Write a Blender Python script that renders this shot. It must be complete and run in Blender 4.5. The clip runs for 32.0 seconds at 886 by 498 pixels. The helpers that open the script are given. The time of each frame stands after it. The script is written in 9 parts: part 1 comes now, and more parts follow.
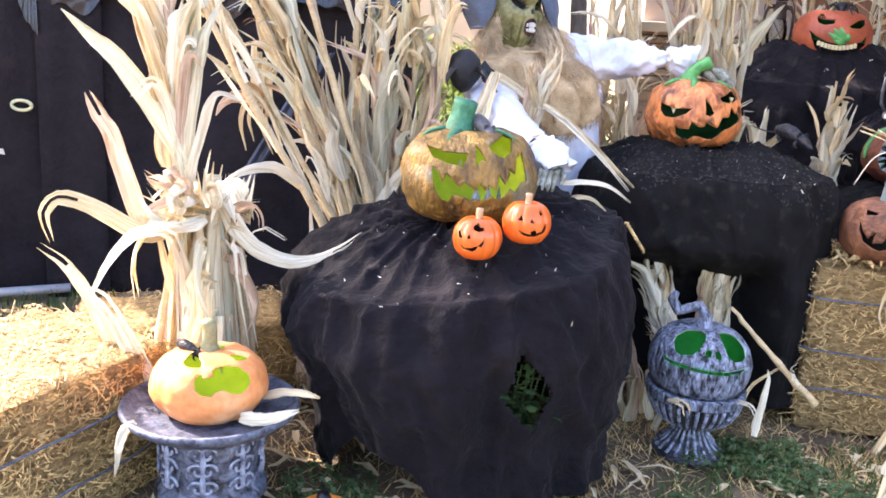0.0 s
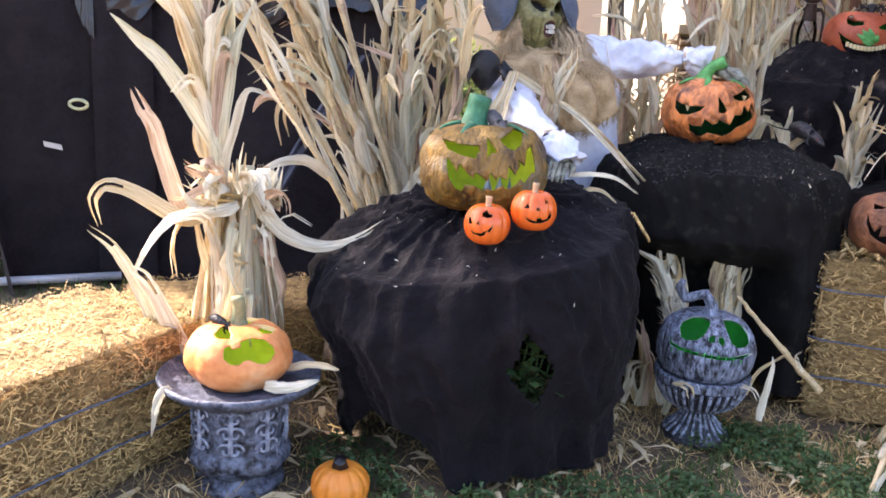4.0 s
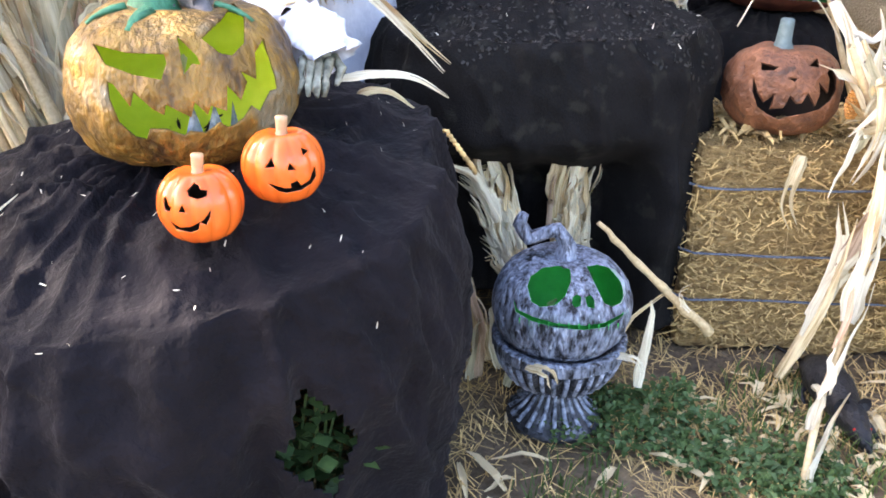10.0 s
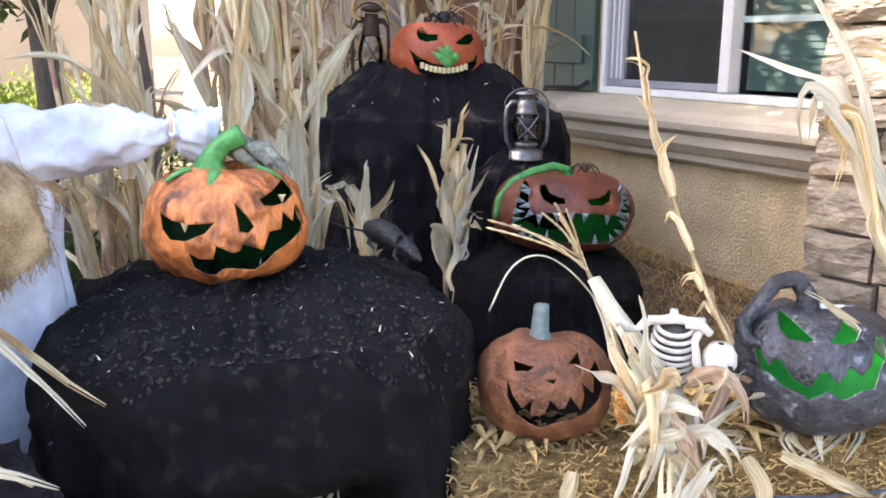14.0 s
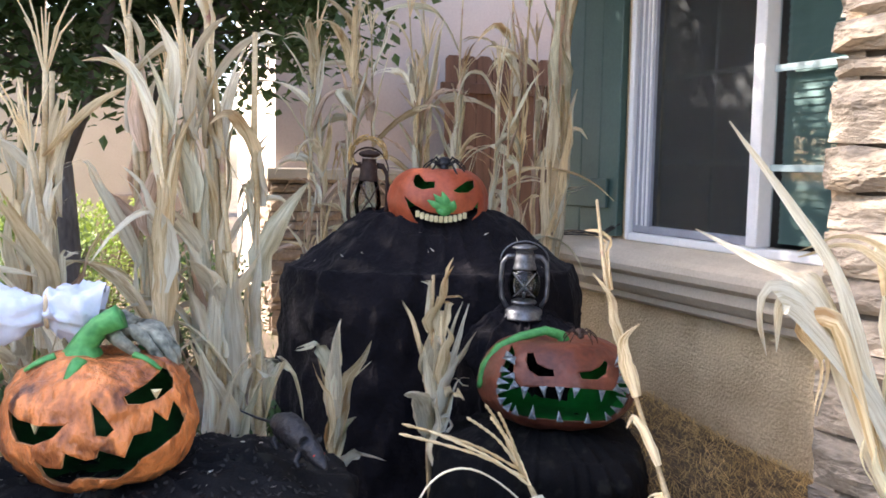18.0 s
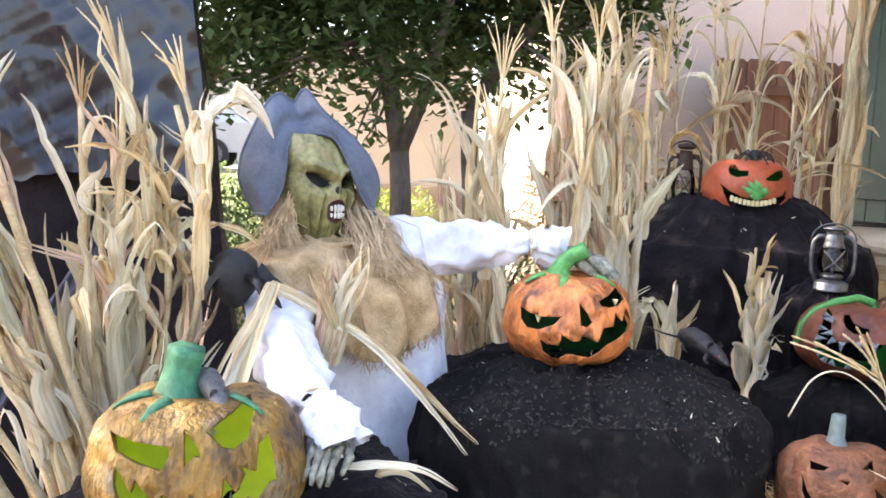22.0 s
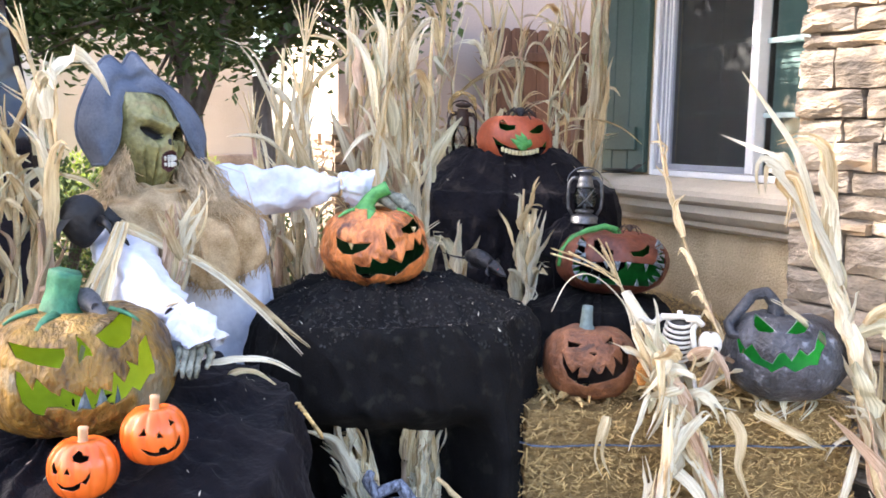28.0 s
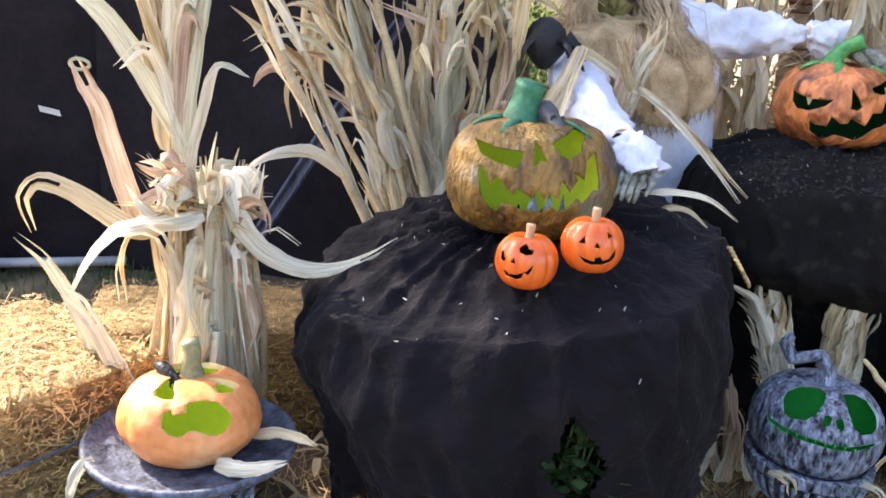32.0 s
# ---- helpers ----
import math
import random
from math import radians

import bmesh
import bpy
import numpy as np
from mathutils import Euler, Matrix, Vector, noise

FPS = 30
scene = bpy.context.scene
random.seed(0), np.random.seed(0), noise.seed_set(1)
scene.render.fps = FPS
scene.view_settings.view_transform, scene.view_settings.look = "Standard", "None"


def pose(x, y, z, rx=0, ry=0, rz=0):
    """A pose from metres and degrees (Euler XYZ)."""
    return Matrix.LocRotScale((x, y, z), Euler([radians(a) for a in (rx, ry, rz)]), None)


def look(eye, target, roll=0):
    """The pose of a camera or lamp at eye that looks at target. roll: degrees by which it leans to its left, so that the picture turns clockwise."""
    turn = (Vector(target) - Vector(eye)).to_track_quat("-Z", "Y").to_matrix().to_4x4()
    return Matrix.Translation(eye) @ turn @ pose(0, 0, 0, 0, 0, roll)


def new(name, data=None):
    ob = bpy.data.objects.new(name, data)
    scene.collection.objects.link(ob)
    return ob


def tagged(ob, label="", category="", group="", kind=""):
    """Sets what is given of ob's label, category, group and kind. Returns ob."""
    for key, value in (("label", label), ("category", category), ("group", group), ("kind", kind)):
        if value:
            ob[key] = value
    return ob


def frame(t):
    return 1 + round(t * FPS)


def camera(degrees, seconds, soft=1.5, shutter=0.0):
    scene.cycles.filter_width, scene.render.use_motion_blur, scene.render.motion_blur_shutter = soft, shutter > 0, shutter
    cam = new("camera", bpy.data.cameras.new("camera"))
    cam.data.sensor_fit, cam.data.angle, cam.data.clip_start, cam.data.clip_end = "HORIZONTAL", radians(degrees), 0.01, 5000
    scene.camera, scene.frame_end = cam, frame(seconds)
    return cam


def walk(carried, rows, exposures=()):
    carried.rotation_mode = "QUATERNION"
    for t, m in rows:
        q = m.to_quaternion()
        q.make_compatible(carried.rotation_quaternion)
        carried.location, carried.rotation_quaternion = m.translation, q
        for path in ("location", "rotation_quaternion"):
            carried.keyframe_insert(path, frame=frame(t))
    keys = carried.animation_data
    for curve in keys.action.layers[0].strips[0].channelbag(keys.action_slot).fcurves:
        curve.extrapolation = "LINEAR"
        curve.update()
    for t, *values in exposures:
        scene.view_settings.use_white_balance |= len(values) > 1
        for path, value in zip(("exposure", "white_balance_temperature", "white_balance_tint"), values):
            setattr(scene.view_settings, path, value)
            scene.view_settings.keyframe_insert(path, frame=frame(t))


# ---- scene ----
from bpy import data as D

# the camera and its walk
cam = camera(53.58, 32.0, soft=1.7)
ROWS = [
    (0.0, 0.0085, 0.0048, 1.335, 75.972, -3.309, 0.49),
    (0.5, 0.0923, -0.1902, 1.3332, 77.16, -3.293, 2.984),
    (1.0, 0.1119, -0.2699, 1.3756, 80.719, -2.696, 4.559),
    (1.5, 0.1126, -0.3164, 1.4029, 86.729, -2.728, 3.556),
    (2.0, 0.1315, -0.3296, 1.4073, 87.507, -2.051, 3.466),
    (2.5, 0.1422, -0.3011, 1.3795, 83.675, -1.798, 3.801),
    (3.0, 0.1411, -0.2719, 1.3497, 80.17, -3.018, 3.902),
    (3.5, 0.1387, -0.2382, 1.3255, 77.308, -3.452, 4.37),
    (5.5, -0.0137, 0.0407, 1.3363, 74.875, -2.264, 0.483),
    (6.0, -0.0773, 0.078, 1.3361, 73.609, -4.178, -0.33),
    (6.5, -0.0449, 0.1436, 1.3306, 73.567, -3.488, -0.651),
    (7.0, 0.0209, 0.2515, 1.3327, 73.677, -2.748, 0.079),
    (7.5, 0.0993, 0.3699, 1.3644, 74.372, -2.742, 1.698),
    (8.0, 0.1362, 0.4699, 1.376, 74.884, -2.461, 1.868),
    (8.5, 0.1292, 0.6196, 1.3621, 73.864, -2.278, -0.71),
    (9.0, 0.1246, 0.7833, 1.3438, 71.033, -1.77, -6.874),
    (9.5, 0.1338, 0.8623, 1.3296, 67.411, -1.621, -12.202),
    (10.0, 0.2062, 0.9857, 1.3156, 65.167, -0.66, -12.374),
    (10.5, 0.3063, 1.0951, 1.3256, 65.245, -0.734, -12.118),
    (11.0, 0.3811, 1.1533, 1.3562, 66.335, -1.239, -12.968),
    (11.5, 0.4284, 1.2368, 1.4106, 72.032, -2.067, -16.775),
    (12.0, 0.4584, 1.3682, 1.4676, 76.667, -1.464, -17.338),
    (12.5, 0.4823, 1.4332, 1.4815, 78.377, -0.668, -16.505),
    (13.0, 0.5432, 1.4256, 1.4934, 79.652, -1.459, -13.984),
    (13.5, 0.6116, 1.4138, 1.4833, 78.259, -0.929, -17.897),
    (14.0, 0.6611, 1.4067, 1.4732, 76.839, -0.389, -22.308),
    (14.5, 0.7128, 1.3966, 1.4672, 76.518, 0.036, -26.479),
    (16.5, 0.8725, 1.4837, 1.4814, 77.983, 1.179, -24.981),
    (17.0, 0.9318, 1.5434, 1.5199, 80.753, 0.3, -23.087),
    (17.5, 1.0197, 1.5792, 1.5652, 83.657, -1.674, -18.733),
    (18.0, 1.0771, 1.599, 1.572, 84.629, -0.965, -17.316),
    (18.5, 1.0956, 1.6026, 1.5713, 83.679, -0.924, -14.358),
    (19.0, 1.0514, 1.5839, 1.5557, 81.175, -0.649, -7.559),
    (19.5, 0.9373, 1.5343, 1.5581, 81.468, -1.529, -0.345),
    (20.0, 0.7272, 1.4466, 1.5344, 82.478, -1.182, 3.031),
    (20.5, 0.572, 1.3624, 1.5222, 82.549, -1.652, 3.191),
    (21.0, 0.5125, 1.2645, 1.5052, 82.458, -2.958, 2.421),
    (21.5, 0.4725, 1.0896, 1.493, 81.149, -1.529, 1.74),
    (22.0, 0.4366, 0.9749, 1.5072, 84.236, -2.142, -3.444),
    (22.5, 0.3252, 0.8636, 1.4842, 84.444, -1.319, -6.766),
    (23.0, 0.2773, 0.7506, 1.4738, 84.324, -2.077, -12.307),
    (23.5, 0.2794, 0.6761, 1.4646, 84.64, -1.969, -15.211),
    (24.0, 0.3426, 0.5738, 1.4523, 83.682, -1.572, -17.484),
    (24.5, 0.4072, 0.4796, 1.43, 81.73, -0.964, -19.26),
    (25.0, 0.4436, 0.4467, 1.3986, 79.003, -0.919, -21.59),
    (25.5, 0.4541, 0.4399, 1.3694, 76.59, -0.981, -22.957),
    (27.5, 0.3407, 0.4985, 1.4157, 79.196, -1.052, -18.869),
    (28.0, 0.2726, 0.5412, 1.4506, 82.632, -0.93, -17.745),
    (28.5, 0.2128, 0.5608, 1.4663, 84.243, -1.051, -14.2),
    (29.0, 0.1943, 0.5462, 1.4797, 84.83, -1.751, -10.008),
    (29.5, 0.1875, 0.5378, 1.475, 84.744, -1.908, -4.57),
    (30.0, 0.1922, 0.5228, 1.4654, 83.08, -2.32, 1.123),
    (30.5, 0.1979, 0.5079, 1.4458, 80.686, -3.133, 6.022),
    (31.0, 0.1816, 0.5191, 1.4277, 78.009, -3.093, 9.908),
    (31.5, 0.1763, 0.5219, 1.3816, 75.564, -3.323, 10.775),
    (32.0, 0.1907, 0.5298, 1.3505, 72.973, -4.514, 9.553),
]
EXPOSURES = ((0, 2.84, 6600, 24), (1, 2.33, 6620, 24), (1.5, 2.4, 6620, 24), (3, 2.2, 6650, 24), (6, 2.64, 6700, 24), (8, 2.68, 6780, 24), (9, 2.8, 6810, 18), (10, 3.02, 6850, 18), (11, 2.91, 6820, 18), (13, 2.56, 6750, 18), (14.5, 2.62, 6700, 18), (17, 2.48, 6450, 18), (18, 2.33, 6400, 18), (20.5, 2.63, 7050, 18), (22, 2.78, 7050, 18), (24, 2.64, 6850, 18), (25.5, 2.35, 6700, 18), (28, 2.7, 6600, 18), (30, 2.74, 6600, 18), (31, 2.45, 6600, 18), (32, 2.2, 6600, 18))
walk(cam, [(t, pose(x, y, z, rx, ry, rz)) for t, x, y, z, rx, ry, rz in ROWS], EXPOSURES)

# world, sun and sky
world = D.worlds.new("sky")
scene.world = world
world.use_nodes = True
wn = world.node_tree.nodes
sky = wn.new("ShaderNodeTexSky")
sky.sky_type = "NISHITA"
sky.sun_disc = False
SUN_EL, SUN_AZ = radians(36), radians(-66)   # the sun stands behind the trees, azimuth from north to east
sky.sun_elevation, sky.sun_rotation = SUN_EL, SUN_AZ
sky.air_density, sky.dust_density = 1.0, 2.5
world.node_tree.links.new(sky.outputs["Color"], wn["Background"].inputs["Color"])
wn["Background"].inputs["Strength"].default_value = 0.15
sun_data = D.lights.new("sun", "SUN")
sun_data.energy, sun_data.angle, sun_data.color = 4.0, radians(0.6), (1.0, 0.93, 0.82)
sun = new("sun", sun_data)
SUN_DIR = Vector((math.cos(SUN_EL) * math.sin(SUN_AZ), math.cos(SUN_EL) * math.cos(SUN_AZ), math.sin(SUN_EL)))
sun.matrix_world = look(SUN_DIR * 30, (0, 0, 0))


# materials
def shade(name, low, high, scale=8.0, rough=0.8, bump=0.3, fine=90.0, metal=0.0, spots=None, spot_scale=3.0, spot_at=0.58,
          rand=0.0, island=0.0, stretch=(1, 1, 1), sheen=0.0, clear=0.0, spec=0.5, through_light=0.0, depth=0.01, span=(0.52, 1.02), crease=0.0, crease_depth=0.03):
    """A surface with two scales of colour and relief; spots: a third colour in patches; rand: brightness per object; crease: size of sharp folds."""
    m = D.materials.new(name)
    m.use_nodes = True
    nt = m.node_tree
    n, li = nt.nodes, nt.links
    b = n["Principled BSDF"]
    co = n.new("ShaderNodeTexCoord")
    mp = n.new("ShaderNodeMapping")
    mp.inputs["Scale"].default_value = stretch
    li.new(co.outputs["Object"], mp.inputs["Vector"])
    big, small = n.new("ShaderNodeTexNoise"), n.new("ShaderNodeTexNoise")
    for t, s, d in ((big, scale, 4.0), (small, fine, 3.0)):
        li.new(mp.outputs[0], t.inputs["Vector"])
        t.inputs["Scale"].default_value, t.inputs["Detail"].default_value = s, d
    add = n.new("ShaderNodeMath")
    add.operation = "MULTIPLY_ADD"
    li.new(small.outputs["Fac"], add.inputs[0])
    add.inputs[1].default_value = 0.55
    li.new(big.outputs["Fac"], add.inputs[2])
    ramp = n.new("ShaderNodeValToRGB")
    ramp.color_ramp.elements[0].position, ramp.color_ramp.elements[1].position = span
    ramp.color_ramp.elements[0].color, ramp.color_ramp.elements[1].color = (*low, 1), (*high, 1)
    li.new(add.outputs[0], ramp.inputs["Fac"])
    out = ramp.outputs["Color"]
    if spots:
        sp = n.new("ShaderNodeTexNoise")
        li.new(mp.outputs[0], sp.inputs["Vector"])
        sp.inputs["Scale"].default_value, sp.inputs["Detail"].default_value = spot_scale, 6.0
        r2 = n.new("ShaderNodeValToRGB")
        r2.color_ramp.elements[0].position, r2.color_ramp.elements[1].position = spot_at, spot_at + 0.09
        li.new(sp.outputs["Fac"], r2.inputs["Fac"])
        mx = n.new("ShaderNodeMix")
        mx.data_type = "RGBA"
        li.new(r2.outputs["Color"], mx.inputs["Factor"])
        li.new(out, mx.inputs["A"])
        mx.inputs["B"].default_value = (*spots, 1)
        out = mx.outputs["Result"]
    if rand or island:
        oi, hs, mr = n.new("ShaderNodeNewGeometry" if island else "ShaderNodeObjectInfo"), n.new("ShaderNodeHueSaturation"), n.new("ShaderNodeMapRange")
        mr.inputs["To Min"].default_value, mr.inputs["To Max"].default_value = 1 - (rand or island), 1 + (rand or island)
        li.new(oi.outputs["Random Per Island" if island else "Random"], mr.inputs["Value"])
        li.new(mr.outputs["Result"], hs.inputs["Value"])
        li.new(out, hs.inputs["Color"])
        out = hs.outputs["Color"]
    li.new(out, b.inputs["Base Color"])
    b.inputs["Roughness"].default_value, b.inputs["Metallic"].default_value = rough, metal
    b.inputs["Specular IOR Level"].default_value = spec
    b.inputs["Sheen Weight"].default_value, b.inputs["Coat Weight"].default_value = sheen, clear
    if bump:
        bp = n.new("ShaderNodeBump")
        bp.inputs["Strength"].default_value, bp.inputs["Distance"].default_value = bump, depth
        li.new(add.outputs[0], bp.inputs["Height"])
        li.new(bp.outputs["Normal"], b.inputs["Normal"])
        if crease:
            cr, b2 = n.new("ShaderNodeTexNoise"), n.new("ShaderNodeBump")
            cr.noise_type = "RIDGED_MULTIFRACTAL"
            li.new(co.outputs["Object"], cr.inputs["Vector"])
            cr.inputs["Scale"].default_value, cr.inputs["Detail"].default_value, cr.inputs["Distortion"].default_value = crease, 2.0, 0.6
            b2.inputs["Strength"].default_value, b2.inputs["Distance"].default_value = 0.6, crease_depth
            li.new(cr.outputs["Fac"], b2.inputs["Height"])
            li.new(b2.outputs["Normal"], bp.inputs["Normal"])
    if through_light:
        tr, ms = n.new("ShaderNodeBsdfTranslucent"), n.new("ShaderNodeMixShader")
        li.new(out, tr.inputs["Color"])
        ms.inputs[0].default_value = through_light
        li.new(b.outputs[0], ms.inputs[1])
        li.new(tr.outputs[0], ms.inputs[2])
        li.new(ms.outputs[0], n["Material Output"].inputs["Surface"])
    return m


def glass(name, tint, rough=0.02):
    """A clear pane: mostly seen through, with a real gloss."""
    m = D.materials.new(name)
    m.use_nodes = True
    n, li = m.node_tree.nodes, m.node_tree.links
    tr, gl, mx, lw = (n.new(k) for k in ("ShaderNodeBsdfTransparent", "ShaderNodeBsdfGlossy", "ShaderNodeMixShader", "ShaderNodeFresnel"))
    tr.inputs["Color"].default_value = (*tint, 1)
    gl.inputs["Roughness"].default_value = rough
    lw.inputs["IOR"].default_value = 1.5
    li.new(lw.outputs[0], mx.inputs[0])
    li.new(tr.outputs[0], mx.inputs[1])
    li.new(gl.outputs[0], mx.inputs[2])
    li.new(mx.outputs[0], n["Material Output"].inputs["Surface"])
    return m


def husk(name, low, high, brown, amount=0.6):
    """A dry leaf: fibres along its length, brown blotches, light that passes through."""
    m = D.materials.new(name)
    m.use_nodes = True
    n, li = m.node_tree.nodes, m.node_tree.links
    b = n["Principled BSDF"]
    uv, oi, off = n.new("ShaderNodeUVMap"), n.new("ShaderNodeObjectInfo"), n.new("ShaderNodeVectorMath")
    off.operation = "ADD"
    uv.uv_map = "along"
    sc = n.new("ShaderNodeMath")
    sc.operation = "MULTIPLY"
    sc.inputs[1].default_value = 37.0
    li.new(oi.outputs["Random"], sc.inputs[0])
    li.new(uv.outputs[0], off.inputs[0])
    li.new(sc.outputs[0], off.inputs[1])

    def tex(scale, stretch, detail):
        mp, t = n.new("ShaderNodeMapping"), n.new("ShaderNodeTexNoise")
        mp.inputs["Scale"].default_value = stretch
        li.new(off.outputs[0], mp.inputs["Vector"])
        li.new(mp.outputs[0], t.inputs["Vector"])
        t.inputs["Scale"].default_value, t.inputs["Detail"].default_value = scale, detail
        return t.outputs["Fac"]

    fibre, streak, blotch = tex(1.0, (700, 18, 1), 3.0), tex(1.0, (150, 7, 1), 4.0), tex(1.0, (30, 7, 1), 5.0)
    add = n.new("ShaderNodeMath")
    add.operation = "MULTIPLY_ADD"
    li.new(fibre, add.inputs[0])
    add.inputs[1].default_value = 0.8
    li.new(streak, add.inputs[2])
    ramp, r2, mx = n.new("ShaderNodeValToRGB"), n.new("ShaderNodeValToRGB"), n.new("ShaderNodeMix")
    ramp.color_ramp.elements[0].position, ramp.color_ramp.elements[1].position = 0.66, 1.10
    ramp.color_ramp.elements[0].color, ramp.color_ramp.elements[1].color = (*low, 1), (*high, 1)
    li.new(add.outputs[0], ramp.inputs["Fac"])
    r2.color_ramp.elements[0].position, r2.color_ramp.elements[1].position = amount, amount + 0.14
    li.new(blotch, r2.inputs["Fac"])
    mx.data_type = "RGBA"
    li.new(r2.outputs["Color"], mx.inputs["Factor"])
    li.new(ramp.outputs["Color"], mx.inputs["A"])
    mx.inputs["B"].default_value = (*brown, 1)
    hs, mr = n.new("ShaderNodeHueSaturation"), n.new("ShaderNodeMapRange")
    mr.inputs["To Min"].default_value, mr.inputs["To Max"].default_value = 0.78, 1.16
    li.new(oi.outputs["Random"], mr.inputs["Value"])
    li.new(mr.outputs["Result"], hs.inputs["Value"])
    li.new(mx.outputs["Result"], hs.inputs["Color"])
    li.new(hs.outputs["Color"], b.inputs["Base Color"])
    b.inputs["Roughness"].default_value = 0.65
    bp = n.new("ShaderNodeBump")
    bp.inputs["Strength"].default_value, bp.inputs["Distance"].default_value = 0.8, 0.004
    li.new(add.outputs[0], bp.inputs["Height"])
    li.new(bp.outputs["Normal"], b.inputs["Normal"])
    tr, ms = n.new("ShaderNodeBsdfTranslucent"), n.new("ShaderNodeMixShader")
    li.new(hs.outputs["Color"], tr.inputs["Color"])
    ms.inputs[0].default_value = 0.22
    li.new(b.outputs[0], ms.inputs[1])
    li.new(tr.outputs[0], ms.inputs[2])
    li.new(ms.outputs[0], n["Material Output"].inputs["Surface"])
    return m


HUSK = husk("dry_husk", (0.50, 0.34, 0.145), (0.88, 0.73, 0.45), (0.42, 0.24, 0.095), 0.57)
HUSK_PALE = husk("pale_husk", (0.62, 0.52, 0.32), (0.92, 0.85, 0.65), (0.60, 0.44, 0.235), 0.60)
HUSK_ROSE = husk("rosy_brown_husk", (0.42, 0.255, 0.155), (0.78, 0.58, 0.41), (0.34, 0.19, 0.09), 0.55)
HUSK_SAGE = husk("grey_green_husk", (0.45, 0.41, 0.245), (0.80, 0.75, 0.53), (0.50, 0.38, 0.20), 0.62)
SOIL = shade("soil", (0.06, 0.042, 0.026), (0.20, 0.145, 0.09), 3, 0.95, 0.8, 60, spots=(0.27, 0.195, 0.105), spot_scale=2.2, depth=0.02)
LAWN = shade("grass_blades", (0.035, 0.075, 0.015), (0.12, 0.19, 0.04), 2.0, 0.7, 0.0, 30, through_light=0.25)
WEED = shade("weed_leaf", (0.03, 0.07, 0.018), (0.1, 0.17, 0.05), 6.0, 0.6, 0.1, 80, through_light=0.2)
STRAW = shade("straw", (0.32, 0.205, 0.075), (0.70, 0.485, 0.20), 6, 0.75, 0.3, 120, island=0.45)
BALE = shade("bale_straw", (0.13, 0.072, 0.022), (0.48, 0.315, 0.12), 30, 0.9, 1.0, 210, stretch=(1, 1, 2.4), depth=0.018)
STEM = shade("dry_stem", (0.36, 0.25, 0.12), (0.72, 0.57, 0.33), 9, 0.6, 0.4, 140, rand=0.15, spots=(0.32, 0.15, 0.12), spot_scale=7, spot_at=0.62, depth=0.004)
CLOTH = shade("black_cloth", (0.0031, 0.0024, 0.0038), (0.0074, 0.0057, 0.0081), 8, 0.85, 0.9, 45, spots=(0.0105, 0.0082, 0.0105), spot_scale=3, spot_at=0.6, sheen=0.03, spec=0.18, depth=0.02, crease=6.0, crease_depth=0.024)
CLOTH_DARK = shade("dusty_black_cloth", (0.0045, 0.0042, 0.0044), (0.0130, 0.0120, 0.0120), 7, 0.95, 0.8, 200, spots=(0.020, 0.019, 0.016), spot_scale=18, spot_at=0.58, spec=0.15, depth=0.006, crease=5.0, crease_depth=0.015)
PLASTIC = shade("black_plastic_sheet", (0.006, 0.006, 0.011), (0.015, 0.015, 0.025), 9, 0.22, 0.5, 40, spec=0.6, stretch=(1.0, 1.0, 0.45), depth=0.008, crease=4.0, crease_depth=0.03)
# black roof plastic: the sky's sheen is put into its pale streaks
ROOF_SHEEN = shade("black_plastic_painted_sheen", (0.36, 0.36, 0.37), (0.88, 0.88, 0.87), 5, 0.34, 0.4, 30, metal=0.25, stretch=(0.5, 1.2, 1.6), depth=0.01, span=(0.58, 0.95))
TENT_CLOTH = shade("black_cloth", (0.0090, 0.0064, 0.0084), (0.0190, 0.0142, 0.0172), 8, 0.8, 0.7, 45, spots=(0.022, 0.0155, 0.0175), spot_scale=3, spot_at=0.6, sheen=0.04, spec=0.25, depth=0.02)
STUCCO = shade("tan_stucco", (0.40, 0.295, 0.165), (0.70, 0.555, 0.345), 3.5, 0.95, 1.0, 75, depth=0.03)
STUCCO_PALE = shade("cream_stucco", (0.46, 0.385, 0.29), (0.58, 0.50, 0.395), 1.2, 0.95, 0.6, 60, depth=0.008)
STUCCO_PINK = shade("pink_beige_stucco", (0.56, 0.45, 0.38), (0.68, 0.565, 0.49), 1.0, 0.95, 0.5, 50, depth=0.006)
TRIM = shade("grey_beige_trim", (0.46, 0.395, 0.295), (0.64, 0.56, 0.44), 3, 0.9, 0.5, 80, depth=0.005)
STONE = shade("ledge_stone", (0.135, 0.108, 0.08), (0.40, 0.33, 0.25), 9, 0.9, 1.0, 45, rand=0.36, spots=(0.41, 0.295, 0.18), spot_scale=5, spot_at=0.58, stretch=(1, 1, 2.2), depth=0.020)
STONE_BROWN = shade("brown_ledge_stone", (0.19, 0.135, 0.095), (0.40, 0.31, 0.23), 5, 0.9, 0.8, 40, rand=0.3, depth=0.012)
MORTAR = shade("mortar", (0.07, 0.06, 0.05), (0.14, 0.12, 0.1), 5, 0.95, 0.5, 60)
CONCRETE = shade("concrete", (0.20, 0.19, 0.17), (0.33, 0.315, 0.29), 2, 0.9, 0.3, 90, depth=0.003)
SHUTTER = shade("green_shutter_paint", (0.028, 0.062, 0.054), (0.05, 0.098, 0.085), 3, 0.5, 0.15, 60, rand=0.06, depth=0.002)
VINYL = shade("white_vinyl", (0.70, 0.71, 0.72), (0.80, 0.80, 0.80), 3, 0.4, 0.05, 40)
